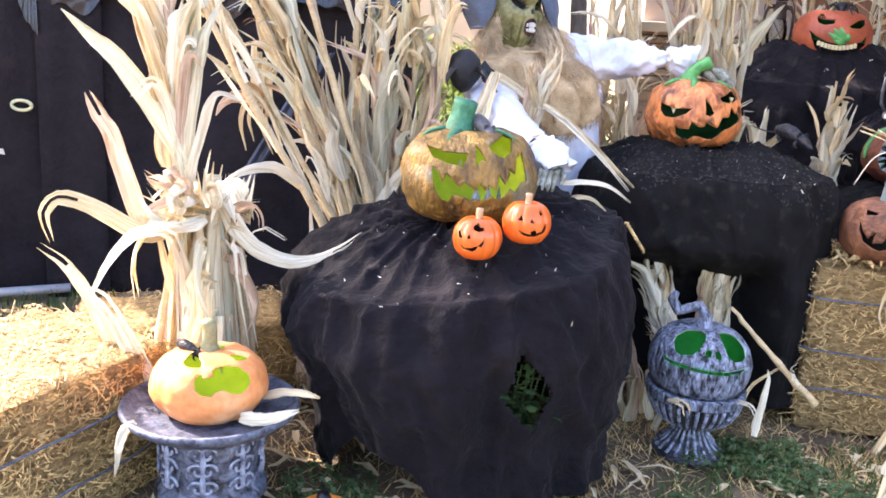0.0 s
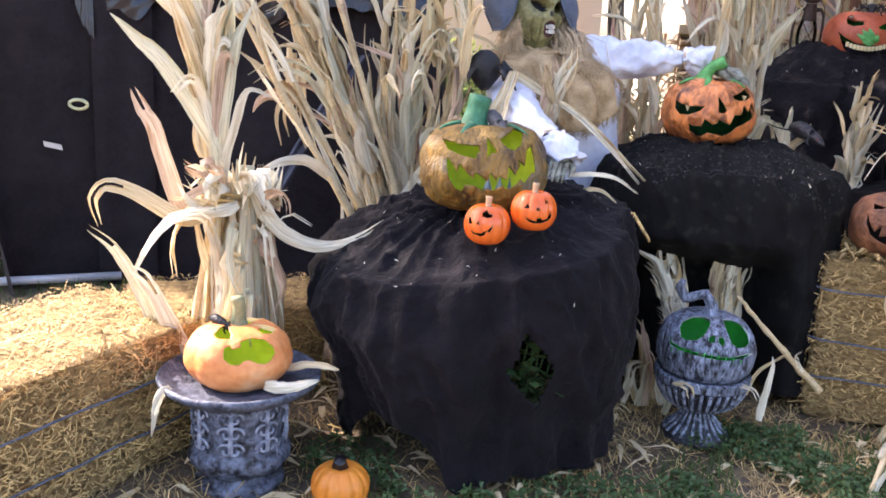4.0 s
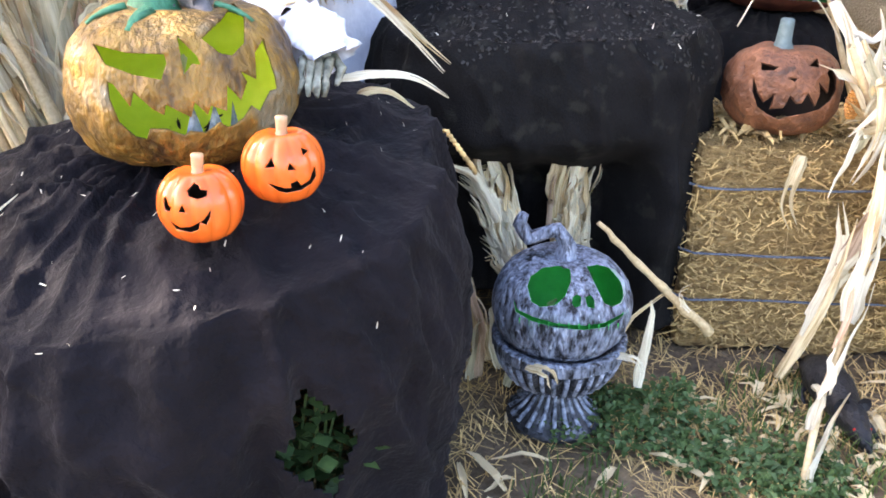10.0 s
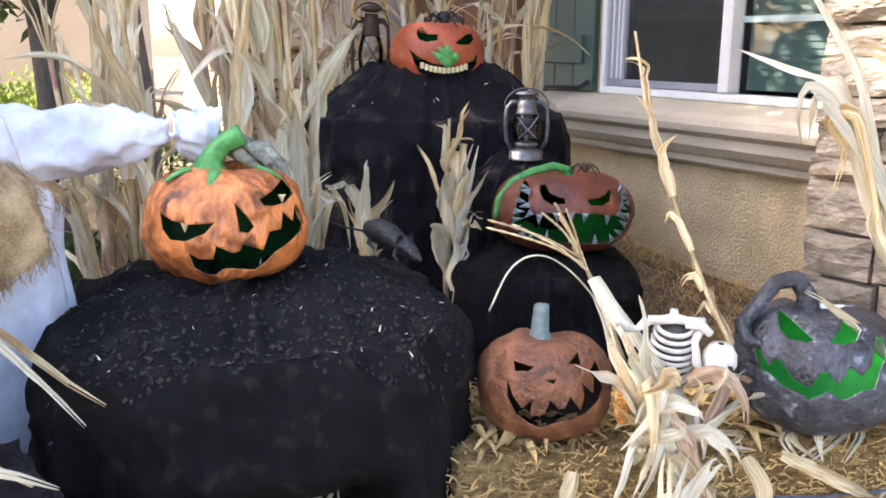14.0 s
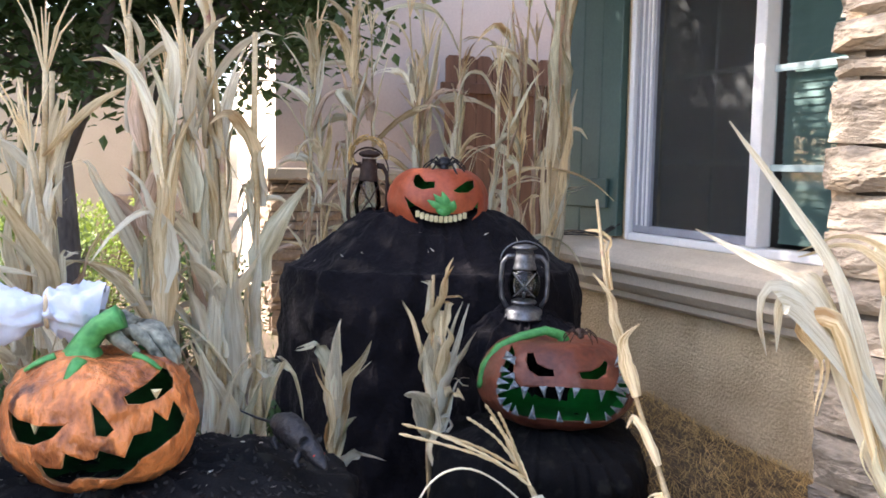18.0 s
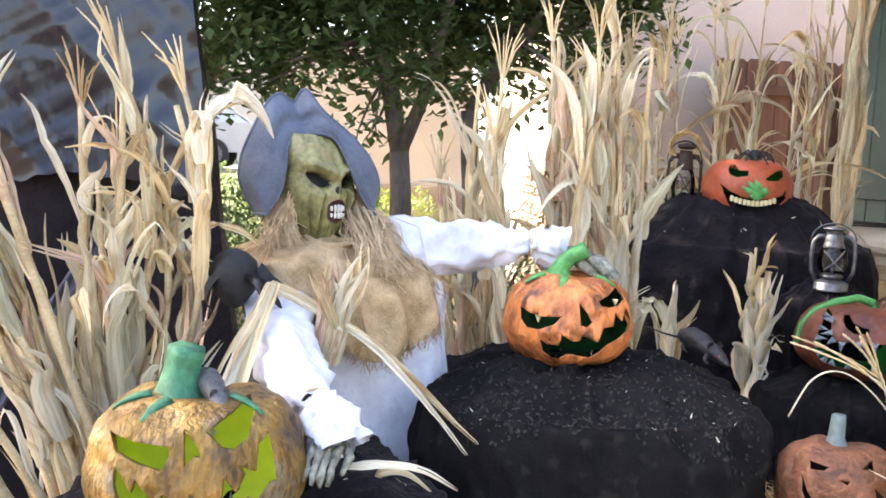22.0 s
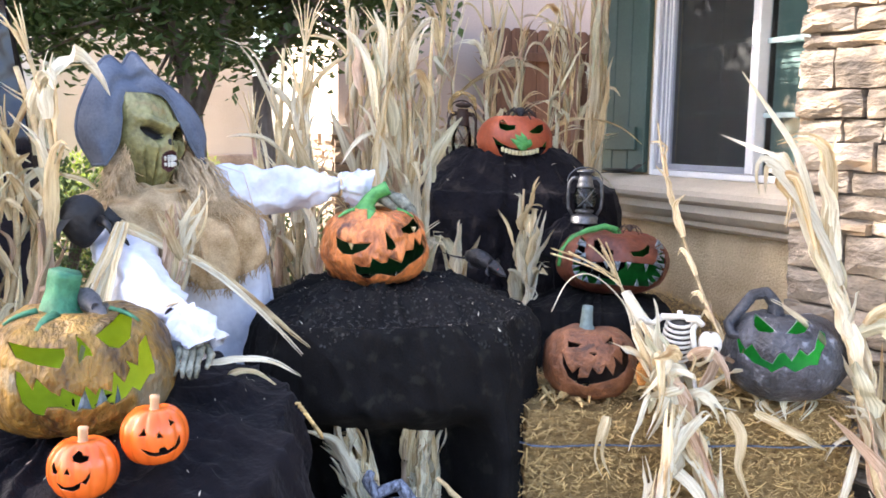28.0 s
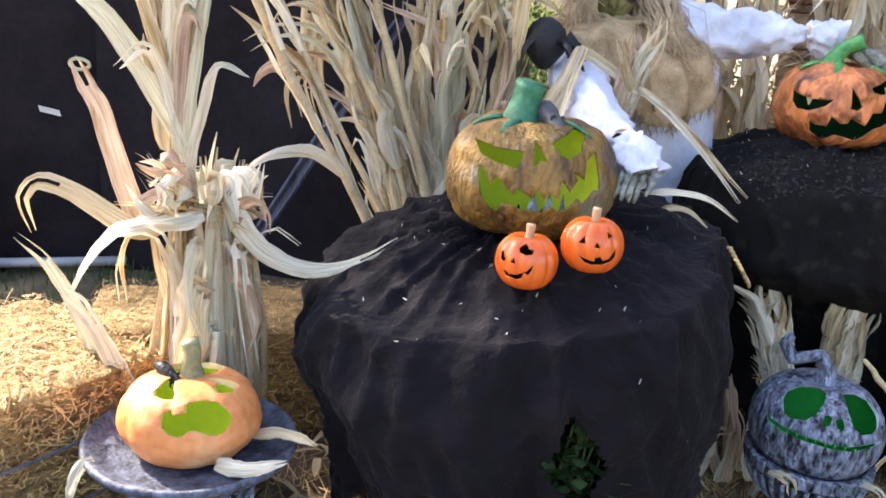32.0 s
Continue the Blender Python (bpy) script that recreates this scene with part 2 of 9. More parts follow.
ROOM = shade("room_painted_dim", (0.05, 0.05, 0.05), (0.09, 0.09, 0.085), 2, 0.9, 0.0, 10)
FENCE = shade("brown_fence_wood", (0.085, 0.042, 0.026), (0.18, 0.095, 0.06), 3, 0.85, 0.5, 60, stretch=(6, 6, 0.6), rand=0.25, depth=0.004)
BARK = shade("grey_bark", (0.10, 0.075, 0.06), (0.24, 0.19, 0.155), 9, 0.95, 0.9, 50, stretch=(1, 1, 0.3), depth=0.02)
LEAF = shade("tree_leaf", (0.055, 0.10, 0.034), (0.17, 0.235, 0.085), 1.2, 0.42, 0.0, 20, through_light=0.5)
LEAF_LIGHT = shade("light_leaf", (0.12, 0.20, 0.03), (0.30, 0.38, 0.07), 2, 0.55, 0.0, 20, through_light=0.35)
IRON = shade("dark_iron", (0.012, 0.011, 0.011), (0.03, 0.027, 0.025), 20, 0.5, 0.3, 100)
RUST = shade("rusty_iron", (0.028, 0.018, 0.014), (0.085, 0.05, 0.036), 25, 0.7, 0.5, 120, metal=0.5, depth=0.003)
STEEL = shade("tarnished_steel", (0.06, 0.064, 0.07), (0.22, 0.225, 0.235), 25, 0.45, 0.4, 120, metal=0.7, depth=0.002)
GLASS = glass("lantern_glass", (0.82, 0.84, 0.83))
PANE = glass("window_glass", (0.62, 0.66, 0.66))
SCREEN = shade("insect_screen", (0.030, 0.034, 0.034), (0.042, 0.047, 0.047), 3, 0.6, 0.0, 300)
_n, _l = SCREEN.node_tree.nodes, SCREEN.node_tree.links
_t, _m = _n.new("ShaderNodeBsdfTransparent"), _n.new("ShaderNodeMixShader")
_m.inputs[0].default_value = 0.5
_l.new(_n["Principled BSDF"].outputs[0], _m.inputs[1])
_l.new(_t.outputs[0], _m.inputs[2])
_l.new(_m.outputs[0], _n["Material Output"].inputs["Surface"])


# mesh building
class Geo:
    """Vertices, faces and face materials of one mesh in the making."""

    def __init__(self):
        self.v, self.f, self.m, self.uv = [], [], [], []

    def face_list(self, verts, faces, mi=0):
        k = len(self.v)
        self.v += [tuple(p) for p in verts]
        self.f += [tuple(i + k for i in f) for f in faces]
        self.m += [mi] * len(faces)
        return self

    def grid(self, rows, mi=0, close=False):
        """rows: a list of equally long rows of points; close: the rows are rings."""
        w, k = len(rows[0]), len(self.v)
        self.v += [tuple(p) for r in rows for p in r]
        for i in range(len(rows) - 1):
            for j in range(w if close else w - 1):
                j2 = (j + 1) % w
                self.f.append((k + i * w + j, k + i * w + j2, k + (i + 1) * w + j2, k + (i + 1) * w + j))
                self.m.append(mi)
        return self

    def tube(self, path, radii, seg=8, mi=0, caps=True, flat=1.0):
        path = [Vector(p) for p in path]
        if not hasattr(radii, "__len__"):
            radii = [radii] * len(path)
        rings = []
        side = None
        for i, p in enumerate(path):
            d = (path[min(i + 1, len(path) - 1)] - path[max(i - 1, 0)]).normalized()
            if side is None:
                side = d.cross(Vector((0.31, 0.17, 0.93)))
                if side.length < 0.05:
                    side = d.cross(Vector((1, 0, 0)))
            side = (side - d * side.dot(d)).normalized()
            up = d.cross(side)
            rings.append([p + side * (radii[i] * math.cos(a)) + up * (radii[i] * flat * math.sin(a)) for a in (2 * math.pi * j / seg for j in range(seg))])
        k = len(self.v)
        self.grid(rings, mi, close=True)
        if caps:
            n = len(self.v)
            self.f += [tuple(range(k + seg - 1, k - 1, -1)), tuple(range(n - seg, n))]
            self.m += [mi, mi]
        return self

    def lathe(self, profile, seg=32, mi=0, wave=None, at=(0, 0, 0)):
        """profile: (radius, height) pairs; wave(angle, i): a factor on the radius."""
        rings = []
        for i, (r, z) in enumerate(profile):
            rings.append([(at[0] + r * (wave(2 * math.pi * j / seg, i) if wave else 1) * math.cos(2 * math.pi * j / seg),
                           at[1] + r * (wave(2 * math.pi * j / seg, i) if wave else 1) * math.sin(2 * math.pi * j / seg), at[2] + z) for j in range(seg)])
        k = len(self.v)
        self.grid(rings, mi, close=True)
        n = len(self.v)
        self.f += [tuple(range(k + seg - 1, k - 1, -1)), tuple(range(n - seg, n))]
        self.m += [mi, mi]
        return self

    def box(self, lo, hi, mi=0, bevel=0.0):
        """A box, its long edges cut by a small bevel."""
        (x0, y0, z0), (x1, y1, z1) = lo, hi
        b = min(bevel, (x1 - x0) / 3, (y1 - y0) / 3, (z1 - z0) / 3)
        if b <= 0:
            pts = [(x, y, z) for z in (z0, z1) for y in (y0, y1) for x in (x0, x1)]
            return self.face_list(pts, [(0, 2, 3, 1), (4, 5, 7, 6), (0, 1, 5, 4), (2, 6, 7, 3), (0, 4, 6, 2), (1, 3, 7, 5)], mi)
        rows = []
        for z, c in ((z0, b), (z0 + b, 0), (z1 - b, 0), (z1, b)):
            rows.append([(x0 + c, y0 + b + c * 0, z), (x0 + b + c * 0, y0 + c, z), (x1 - b, y0 + c, z), (x1 - c, y0 + b, z),
                         (x1 - c, y1 - b, z), (x1 - b, y1 - c, z), (x0 + b, y1 - c, z), (x0 + c, y1 - b, z)])
        k = len(self.v)
        self.grid(rows, mi, close=True)
        n = len(self.v)
        self.f += [tuple(range(k + 7, k - 1, -1)), tuple(range(n - 8, n))]
        self.m += [mi, mi]
        return self

    def mesh(self, name, mats, smooth=False):
        me = D.meshes.new(name)
        me.from_pydata(self.v, [], self.f)
        for m in mats:
            me.materials.append(m)
        me.polygons.foreach_set("material_index", self.m)
        if smooth:
            me.polygons.foreach_set("use_smooth", [True] * len(self.f))
        if self.uv:
            lay = me.uv_layers.new(name="along")
            lay.data.foreach_set("uv", [c for f in self.f for i in f for c in self.uv[i]])
        me.update()
        return me


def part(name, g, mats, parent=None, label="", smooth=False, at=None):
    """Links a mesh in the making, or a mesh, as one object, under a thing or part if one is given."""
    mats = mats if isinstance(mats, (list, tuple)) else [mats]
    ob = new(name, g.mesh(name, mats, smooth) if isinstance(g, Geo) else g)
    if parent is not None:
        ob.parent = parent
    if at is not None:
        ob.matrix_basis = at
    if label:
        tagged(ob, label)
    return ob


def thing(name, at, label, category, group="", kind=""):
    """An empty at a thing's base, to hold its parts."""
    ob = new(name)
    ob.empty_display_size = 0.05
    ob.matrix_basis = at
    return tagged(ob, label, category, group, kind)


def spline(pts, n):
    """n + 1 points on a smooth curve through the given ones."""
    P = [Vector(p) for p in pts]
    P = [P[0] * 2 - P[1]] + P + [P[-1] * 2 - P[-2]]
    m = len(P) - 3
    out = []
    for i in range(n + 1):
        s = min(m - 1e-6, m * i / n)
        k = int(s)
        t = s - k
        a, b, c, d = P[k:k + 4]
        out.append(0.5 * (b * 2 + (c - a) * t + (a * 2 - b * 5 + c * 4 - d) * t * t + (b * 3 - a - c * 3 + d) * t ** 3))
    return out


def wob(x, y, z=0.0, s=1.0):
    return noise.noise(Vector((x * s, y * s, z * s)))


def frac(x):
    return x - math.floor(x)


def smooth_step(a, b, x):
    t = min(1.0, max(0.0, (x - a) / (b - a)))
    return t * t * (3 - 2 * t)


def ground_z(x, y):
    """The ground: near level, banked up against the house wall."""
    wall = 3.28 + (5.53 - y) * 0.125 - x
    return 0.10 * smooth_step(3.4, 4.8, y * 0.8 + x * 0.35) + (0.30 + 0.07 * smooth_step(4.5, 5.5, y)) * smooth_step(0.80, 0.05, wall) * smooth_step(2.9, 3.5, y) * smooth_step(8.6, 6.6, y) + 0.012 * wob(x, y, 0, 1.7) + 0.008 * wob(x, y, 3, 6)

# the ground, path and street
def ground_sheet():
    g = Geo()
    xs = [-60, -30, -16, -9, -6, -4.5] + [-3.5 + 0.12 * i for i in range(67)] + [5.2, 6.5, 9, 16, 30, 60]
    ys = [-60, -25, -10, -4, -1.5, -0.5, 0.3] + [0.8 + 0.12 * i for i in range(58)] + [8.5, 10, 12, 14, 20, 40, 90]
    g.grid([[(x, y, ground_z(x, y)) for x in xs] for y in ys])
    return tagged(part("ground", g, SOIL, smooth=True), "bare brown soil with straw litter and sparse grass", "ground", kind="structure")


ground_sheet()

H_ANG = math.degrees(math.atan2(-0.992, 0.124))          # the house front's own x axis runs along its wall
HOUSE = pose(3.28, 5.53, 0, 0, 0, H_ANG)
PILLAR = pose(2.61, 2.50, 0, 0, 0, -75.5)


def slab(name, lo, hi, mat, at, label, category, bevel=0.0, kind="structure"):
    ob = part(name, Geo().box(lo, hi, 0, bevel), mat, at=at)
    return tagged(ob, label, category, kind=kind)


# house wall round the window opening, with thickness
for lo, hi in (((-0.75, 0, -0.1), (0.0, 0.2, 3.4)), ((0.0, 0, -0.1), (1.75, 0.2, 1.22)), ((0.0, 0, 2.75), (1.75, 0.2, 3.4)), ((1.75, 0, -0.1), (3.4, 0.2, 3.4))):
    tagged(part("wall_house", Geo().box(lo, hi), STUCCO, at=HOUSE), "tan rough stucco house wall round a window", "wall", kind="structure")
slab("wall_house_end", (-0.75, 0.2, -0.1), (-0.55, 5.0, 3.4), STUCCO, HOUSE, "tan stucco side wall of the house", "wall")
roof = Geo().box((-1.0, -0.45, 3.4), (3.8, 5.0, 3.55), 0, 0.02)
tagged(part("eaves", roof, TRIM, at=HOUSE), "boxed eaves along the house roof edge", "roof", kind="structure")
# room box behind the glass; its dimness is put into the dark walls
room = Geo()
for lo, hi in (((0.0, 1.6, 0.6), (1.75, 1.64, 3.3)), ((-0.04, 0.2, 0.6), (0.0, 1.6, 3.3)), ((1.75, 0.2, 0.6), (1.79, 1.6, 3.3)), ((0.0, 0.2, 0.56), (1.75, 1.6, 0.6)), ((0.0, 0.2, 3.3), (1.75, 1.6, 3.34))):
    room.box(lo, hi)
tagged(part("wall_room", room, ROOM, at=HOUSE), "room box behind the window glass, coloured dark for dimness", "wall", kind="structure")

# moulded sill along the wall
prof = [(0.0, 1.222), (-0.10, 1.20), (-0.165, 1.178), (-0.195, 1.158), (-0.205, 1.13), (-0.195, 1.10), (-0.165, 1.08), (-0.15, 1.075), (-0.148, 1.03), (-0.11, 0.99), (-0.075, 0.975), (-0.070, 0.945), (-0.03, 0.925), (0.0, 0.92)]
sill = Geo()
sill.grid([[(s, y, z) for y, z in prof] for s in [-0.62 + 0.13 * i for i in range(26)]])
sill.face_list([(-0.62, y, z) for y, z in prof], [tuple(range(len(prof)))])
tagged(part("window_sill", sill, TRIM, at=HOUSE), "grey-beige moulded stucco window sill", "window sill", kind="structure")


def window():
    win = thing("window_1", HOUSE, "white vinyl sliding window with grey screen and muntins", "window", kind="structure")
    g = Geo()
    for lo, hi in (((0.0, -0.02, 1.222), (0.035, 0.1, 2.75)), ((1.715, -0.02, 1.222), (1.75, 0.1, 2.75)), ((0.035, -0.02, 1.222), (1.715, 0.1, 1.26)), ((0.035, -0.02, 2.71), (1.715, 0.1, 2.75))):
        g.box(lo, hi, 0, 0.006)
    part("window_frame", g, VINYL, win, "white vinyl outer frame")
    g = Geo()
    for lo, hi in (((0.04, 0.0, 1.262), (0.17, 0.05, 2.705)), ((0.17, 0.0, 1.262), (0.845, 0.05, 1.30)), ((0.17, 0.0, 2.67), (0.845, 0.05, 2.705))):
        g.box(lo, hi, 0, 0.005)
    part("sash_frame", g, shade("grey_sash", (0.24, 0.25, 0.29), (0.32, 0.33, 0.37), 4, 0.5, 0.05, 40), win, "grey sliding sash and screen frame")
    for x in (0.075, 0.115, 0.145):
        part("track_rib", Geo().box((x, -0.006, 1.30), (x + 0.010, 0.004, 2.67)), VINYL, win)
    part("mullion", Geo().box((0.845, -0.03, 1.262), (0.905, 0.06, 2.705), 0, 0.006), VINYL, win)
    muntin = shade("muntin", (0.22, 0.26, 0.27), (0.28, 0.32, 0.33), 3, 0.5, 0.0, 30)
    muntin_pale = shade("pale_green_muntin", (0.30, 0.40, 0.40), (0.38, 0.48, 0.48), 3, 0.5, 0.0, 30)
    for z in (1.60, 2.00, 2.40):
        part("muntin", Geo().box((0.171, 0.062, z), (0.845, 0.072, z + 0.022)), muntin, win)
        part("muntin", Geo().box((0.906, 0.03, z - 0.025), (1.71, 0.042, z + 0.002)), muntin_pale, win)
    part("muntin", Geo().box((0.50, 0.075, 1.30), (0.516, 0.083, 2.67)), muntin, win)
    for a, b, y in ((0.17, 0.845, 0.055), (0.905, 1.715, 0.045)):
        p = part("pane", Geo().face_list([(a, y, 1.26), (b, y, 1.26), (b, y, 2.71), (a, y, 2.71)], [(0, 1, 2, 3)]), PANE, win)
        p.visible_shadow = False
    part("insect_screen", Geo().box((0.171, 0.02, 1.30), (0.845, 0.023, 2.67)), SCREEN, win, "grey insect screen")
    g = Geo()
    for i in range(46):
        z = 1.28 + i * 0.031
        g.face_list([(0.92, 0.075, z), (1.70, 0.075, z), (1.70, 0.086, z + 0.036), (0.92, 0.086, z + 0.036), (0.92, 0.089, z + 0.034), (1.70, 0.089, z + 0.034)], [(0, 1, 2, 3), (3, 2, 5, 4)])
    part("blind", g, shade("green_blind", (0.16, 0.26, 0.24), (0.23, 0.34, 0.315), 2, 0.7, 0.0, 20), win, "green-tinted slatted blind")


window()


def shutter(x0, x1):
    sh = thing("shutter", HOUSE @ pose(x0, 0, 0), "dark green wooden plank shutter beside the window", "shutter")
    w = (x1 - x0) / 3
    for i in range(3):
        part("plank", Geo().box((i * w + 0.002, -0.045, 1.235), ((i + 1) * w - 0.002, -0.004, 2.9), 0, 0.004), SHUTTER, sh)
    for z in (1.375, 2.5):
        part("batten", Geo().box((0.02, -0.068, z), (x1 - x0 - 0.07, -0.0455, z + 0.15), 0, 0.004), SHUTTER, sh)


shutter(-0.54, -0.03)
cord = Geo()
for k in range(3):
    cord.tube([(-0.02 - 0.02 * k, -0.03, 1.30), (-0.10, -0.08, 1.235 + 0.008 * k), (-0.32, -0.11 - 0.012 * k, 1.225 + 0.012 * k), (-0.50 - 0.02 * k, -0.16, 1.21), (-0.60, -0.20, 1.15), (-0.64 + 0.015 * k, -0.22, 1.02)], 0.0045, 6)
tagged(part("power_cord", cord, IRON, at=HOUSE, smooth=True), "black electric cords looped over the sill", "cord")


# stone pillar, clad in ledge stones
def stone_mesh(w, h, d, seed):
    """One rough ledge stone: a box with a chipped, bulging front."""
    rnd = random.Random(seed)
    nx, nz = max(2, int(w / 0.06)), 3
    g = Geo()
    rows = []
    for k in range(nz + 1):
        row = []
        for i in range(nx + 1):
            u, v = i / nx, k / nz
            edge = min(u, 1 - u, v, 1 - v)
            y = -d * (1.0 if edge > 0.02 else 0.62) + rnd.uniform(-0.009, 0.009)
            row.append((u * w + (rnd.uniform(-0.006, 0.006) if 0 < i < nx else 0), y, v * h + (rnd.uniform(-0.005, 0.005))))
        rows.append(row)
    g.grid(rows)
    front = list(g.v)
    W = nx + 1
    ring = [i for i in range(W)] + [W * (k + 1) - 1 for k in range(1, nz + 1)] + [W * nz + i for i in range(nx - 1, -1, -1)] + [W * k for k in range(nz - 1, 0, -1)]
    base = len(g.v)
    g.v += [(front[i][0], 0.02, front[i][2]) for i in ring]
    for a in range(len(ring)):
        b = (a + 1) % len(ring)
        g.f.append((ring[b], ring[a], base + a, base + b))
        g.m.append(0)
    return g


def stone_face(parent, at, width, height, mat, seed, low=0.03, big=0.14, cap=260, proud=0.05):
    rnd = random.Random(seed)
    z, count = low, 0
    while z < height and count < cap:
        h = min(rnd.choice((0.05, 0.065, 0.08, 0.1, 0.12, big)), height - z + 0.03)
        x = 0.0
        while x < width - 0.03:
            w = rnd.uniform(0.12, 0.34) * (1.2 if h < 0.08 else 1.0)
            if width - x - w < 0.09:
                w = width - x
            g = stone_mesh(w - 0.008, h - 0.008, proud + rnd.uniform(-0.018, 0.028), seed * 997 + count)
            ob = part("stone", g, mat, parent, at=at @ pose(x + 0.004 + rnd.uniform(-0.004, 0.004), rnd.uniform(-0.008, 0.008), z + 0.004, 0, rnd.uniform(-1.5, 1.5), 0))
            x += w
            count += 1
        z += h
    return count


pillar = thing("stone_pillar", PILLAR, "cream ledge-stone porch pillar of dry-stacked stones", "pillar", kind="structure")
part("core", Geo().box((-0.66, 0.04, 0.0), (-0.04, 1.36, 3.4)), MORTAR, pillar)
stone_face(pillar, pose(-0.70, 0.05, 0.25), 0.70, 2.4, STONE, 3)
stone_face(pillar, pose(-0.045, -0.0, 0.25, 0, 0, 90), 1.40, 2.0, STONE, 8)
stone_face(pillar, pose(-0.66, 1.40, 0.25, 0, 0, -90), 1.38, 2.4, STONE, 14)
slab("edging", (-0.02, -0.03, 0.225), (0.075, 2.4, 0.262), IRON, PILLAR, "black rubber edging under the pillar's stones", "edging", 0.01)
slab("kerb", (-0.75, -0.06, -0.05), (0.09, 2.6, 0.223), CONCRETE, PILLAR, "grey concrete kerb under the pillar", "kerb", 0.012)
slab("path", (0.092, 0.02, -0.05), (2.6, 3.2, 0.17), CONCRETE, PILLAR @ pose(0, 0, 0, 0, 0, -14), "grey concrete porch path", "path", 0.012)


# unseen slab above, added to keep skylight off the pillar's front and path
slab("porch_roof", (-3.0, 0.25, 3.0), (3.2, 4.6, 3.15), TRIM, PILLAR, "unseen slab overhead, added to shade the pillar's front and path", "roof", 0.02)


# the garage behind, its stone base, the fence and the neighbour's wall
slab("wall_garage", (1.95, 9.2, 0), (8.0, 9.4, 4.2), STUCCO_PINK, pose(0, 0, 0), "pinkish beige stucco garage wall in shade", "wall")
slab("wall_garage_side", (1.95, 9.4, 0), (2.15, 13.5, 4.2), STUCCO_PINK, pose(0, 0, 0), "sunlit stucco side wall of the garage", "wall")
slab("trim_garage", (1.86, 9.05, 1.44), (8.0, 9.199, 1.54), TRIM, pose(0, 0, 0), "stucco ledge above the stone base", "trim", 0.01)
base = thing("stone_base", pose(1.9, 9.16, 0), "brown ledge-stone base of the garage wall", "wall base", kind="structure")
part("core", Geo().box((0.02, 0.0, 0.0), (3.2, 0.035, 1.43)), MORTAR, base)
stone_face(base, pose(0, 0.0, 0), 2.2, 1.43, STONE_BROWN, 21, big=0.16)
stone_face(base, pose(0.02, 1.4, 0, 0, 0, -90), 1.4, 1.43, STONE_BROWN, 25, big=0.16)
slab("wall_neighbour", (-1.5, 15.0, 0), (1.7, 15.2, 3.4), STUCCO_PALE, pose(0, 0, 0), "pale stucco wall of the neighbour's house", "wall")
slab("stone_band", (0.25, 14.9, 0), (1.7, 15.0, 1.1), STONE_BROWN, pose(0, 0, 0), "brown stone base of the neighbour's wall", "wall base", 0.02)
slab("wall_across", (-26, 29.0, 0), (0.6, 29.3, 5.2), STUCCO_PALE, pose(0, 0, 0), "pale stucco house front across the street", "wall")
bank = Geo().grid([[(-30 + 30.1 * i / 60, 12.2 + 4.6 * k / 12, 0.04 + 1.10 * smooth_step(0, 1, k / 12) + 0.02 * wob(i, k, 0, 1.3)) for i in range(61)] for k in range(13)])
tagged(part("lawn_bank", bank, shade("bank_grass", (0.05, 0.09, 0.02), (0.15, 0.20, 0.06), 6, 0.9, 0.8, 60), smooth=True), "green bank rising towards the street", "bank", kind="structure")
fence = thing("fence", pose(0, 8.85, 0), "dark brown wooden board fence with dog-eared tops", "fence", kind="structure")
for i in range(24):
    x = 3.35 + i * 0.142
    t = 2.52 + 0.012 * wob(i, 3.1, 0, 2.3)
    g = Geo().face_list([(x, 0, 0), (x + 0.135, 0, 0), (x + 0.135, 0, t - 0.03), (x + 0.105, 0, t), (x + 0.03, 0, t), (x, 0, t - 0.03)] +
                        [(x, 0.02, 0), (x + 0.135, 0.02, 0), (x + 0.135, 0.02, t - 0.03), (x + 0.105, 0.02, t), (x + 0.03, 0.02, t), (x, 0.02, t - 0.03)],
                        [(0, 1, 2, 3, 4, 5), (11, 10, 9, 8, 7, 6)] + [(k, (k + 1) % 6 + 0, (k + 1) % 6 + 6, k + 6) for k in range(6)])
    part("board", g, FENCE, fence)
part("rail", Geo().box((3.3, -0.04, 2.2), (6.8, -0.002, 2.29), 0, 0.004), FENCE, fence)
slab("fence_post", (-0.05, -0.05, 0), (0.05, 0.05, 2.05), FENCE, pose(3.185, 6.38, 0, 0, 0, H_ANG), "dark brown wooden gate post by the house corner", "post", 0.006, kind="")
# asphalt lightened in colour to stand for sunlight on the street
slab("street", (-40, 18.0, 0), (0.1, 29.0, 1.15), shade("asphalt_painted_sunlit", (0.16, 0.155, 0.15), (0.24, 0.235, 0.225), 3, 0.9, 0.3, 120), pose(0, 0, 0), "asphalt street, sunlight put into its pale colour", "street")
slab("pavement", (-40, 16.75, 0), (0.1, 18.0, 1.24), CONCRETE, pose(0, 0, 0), "pale concrete pavement along the street", "pavement", 0.02)


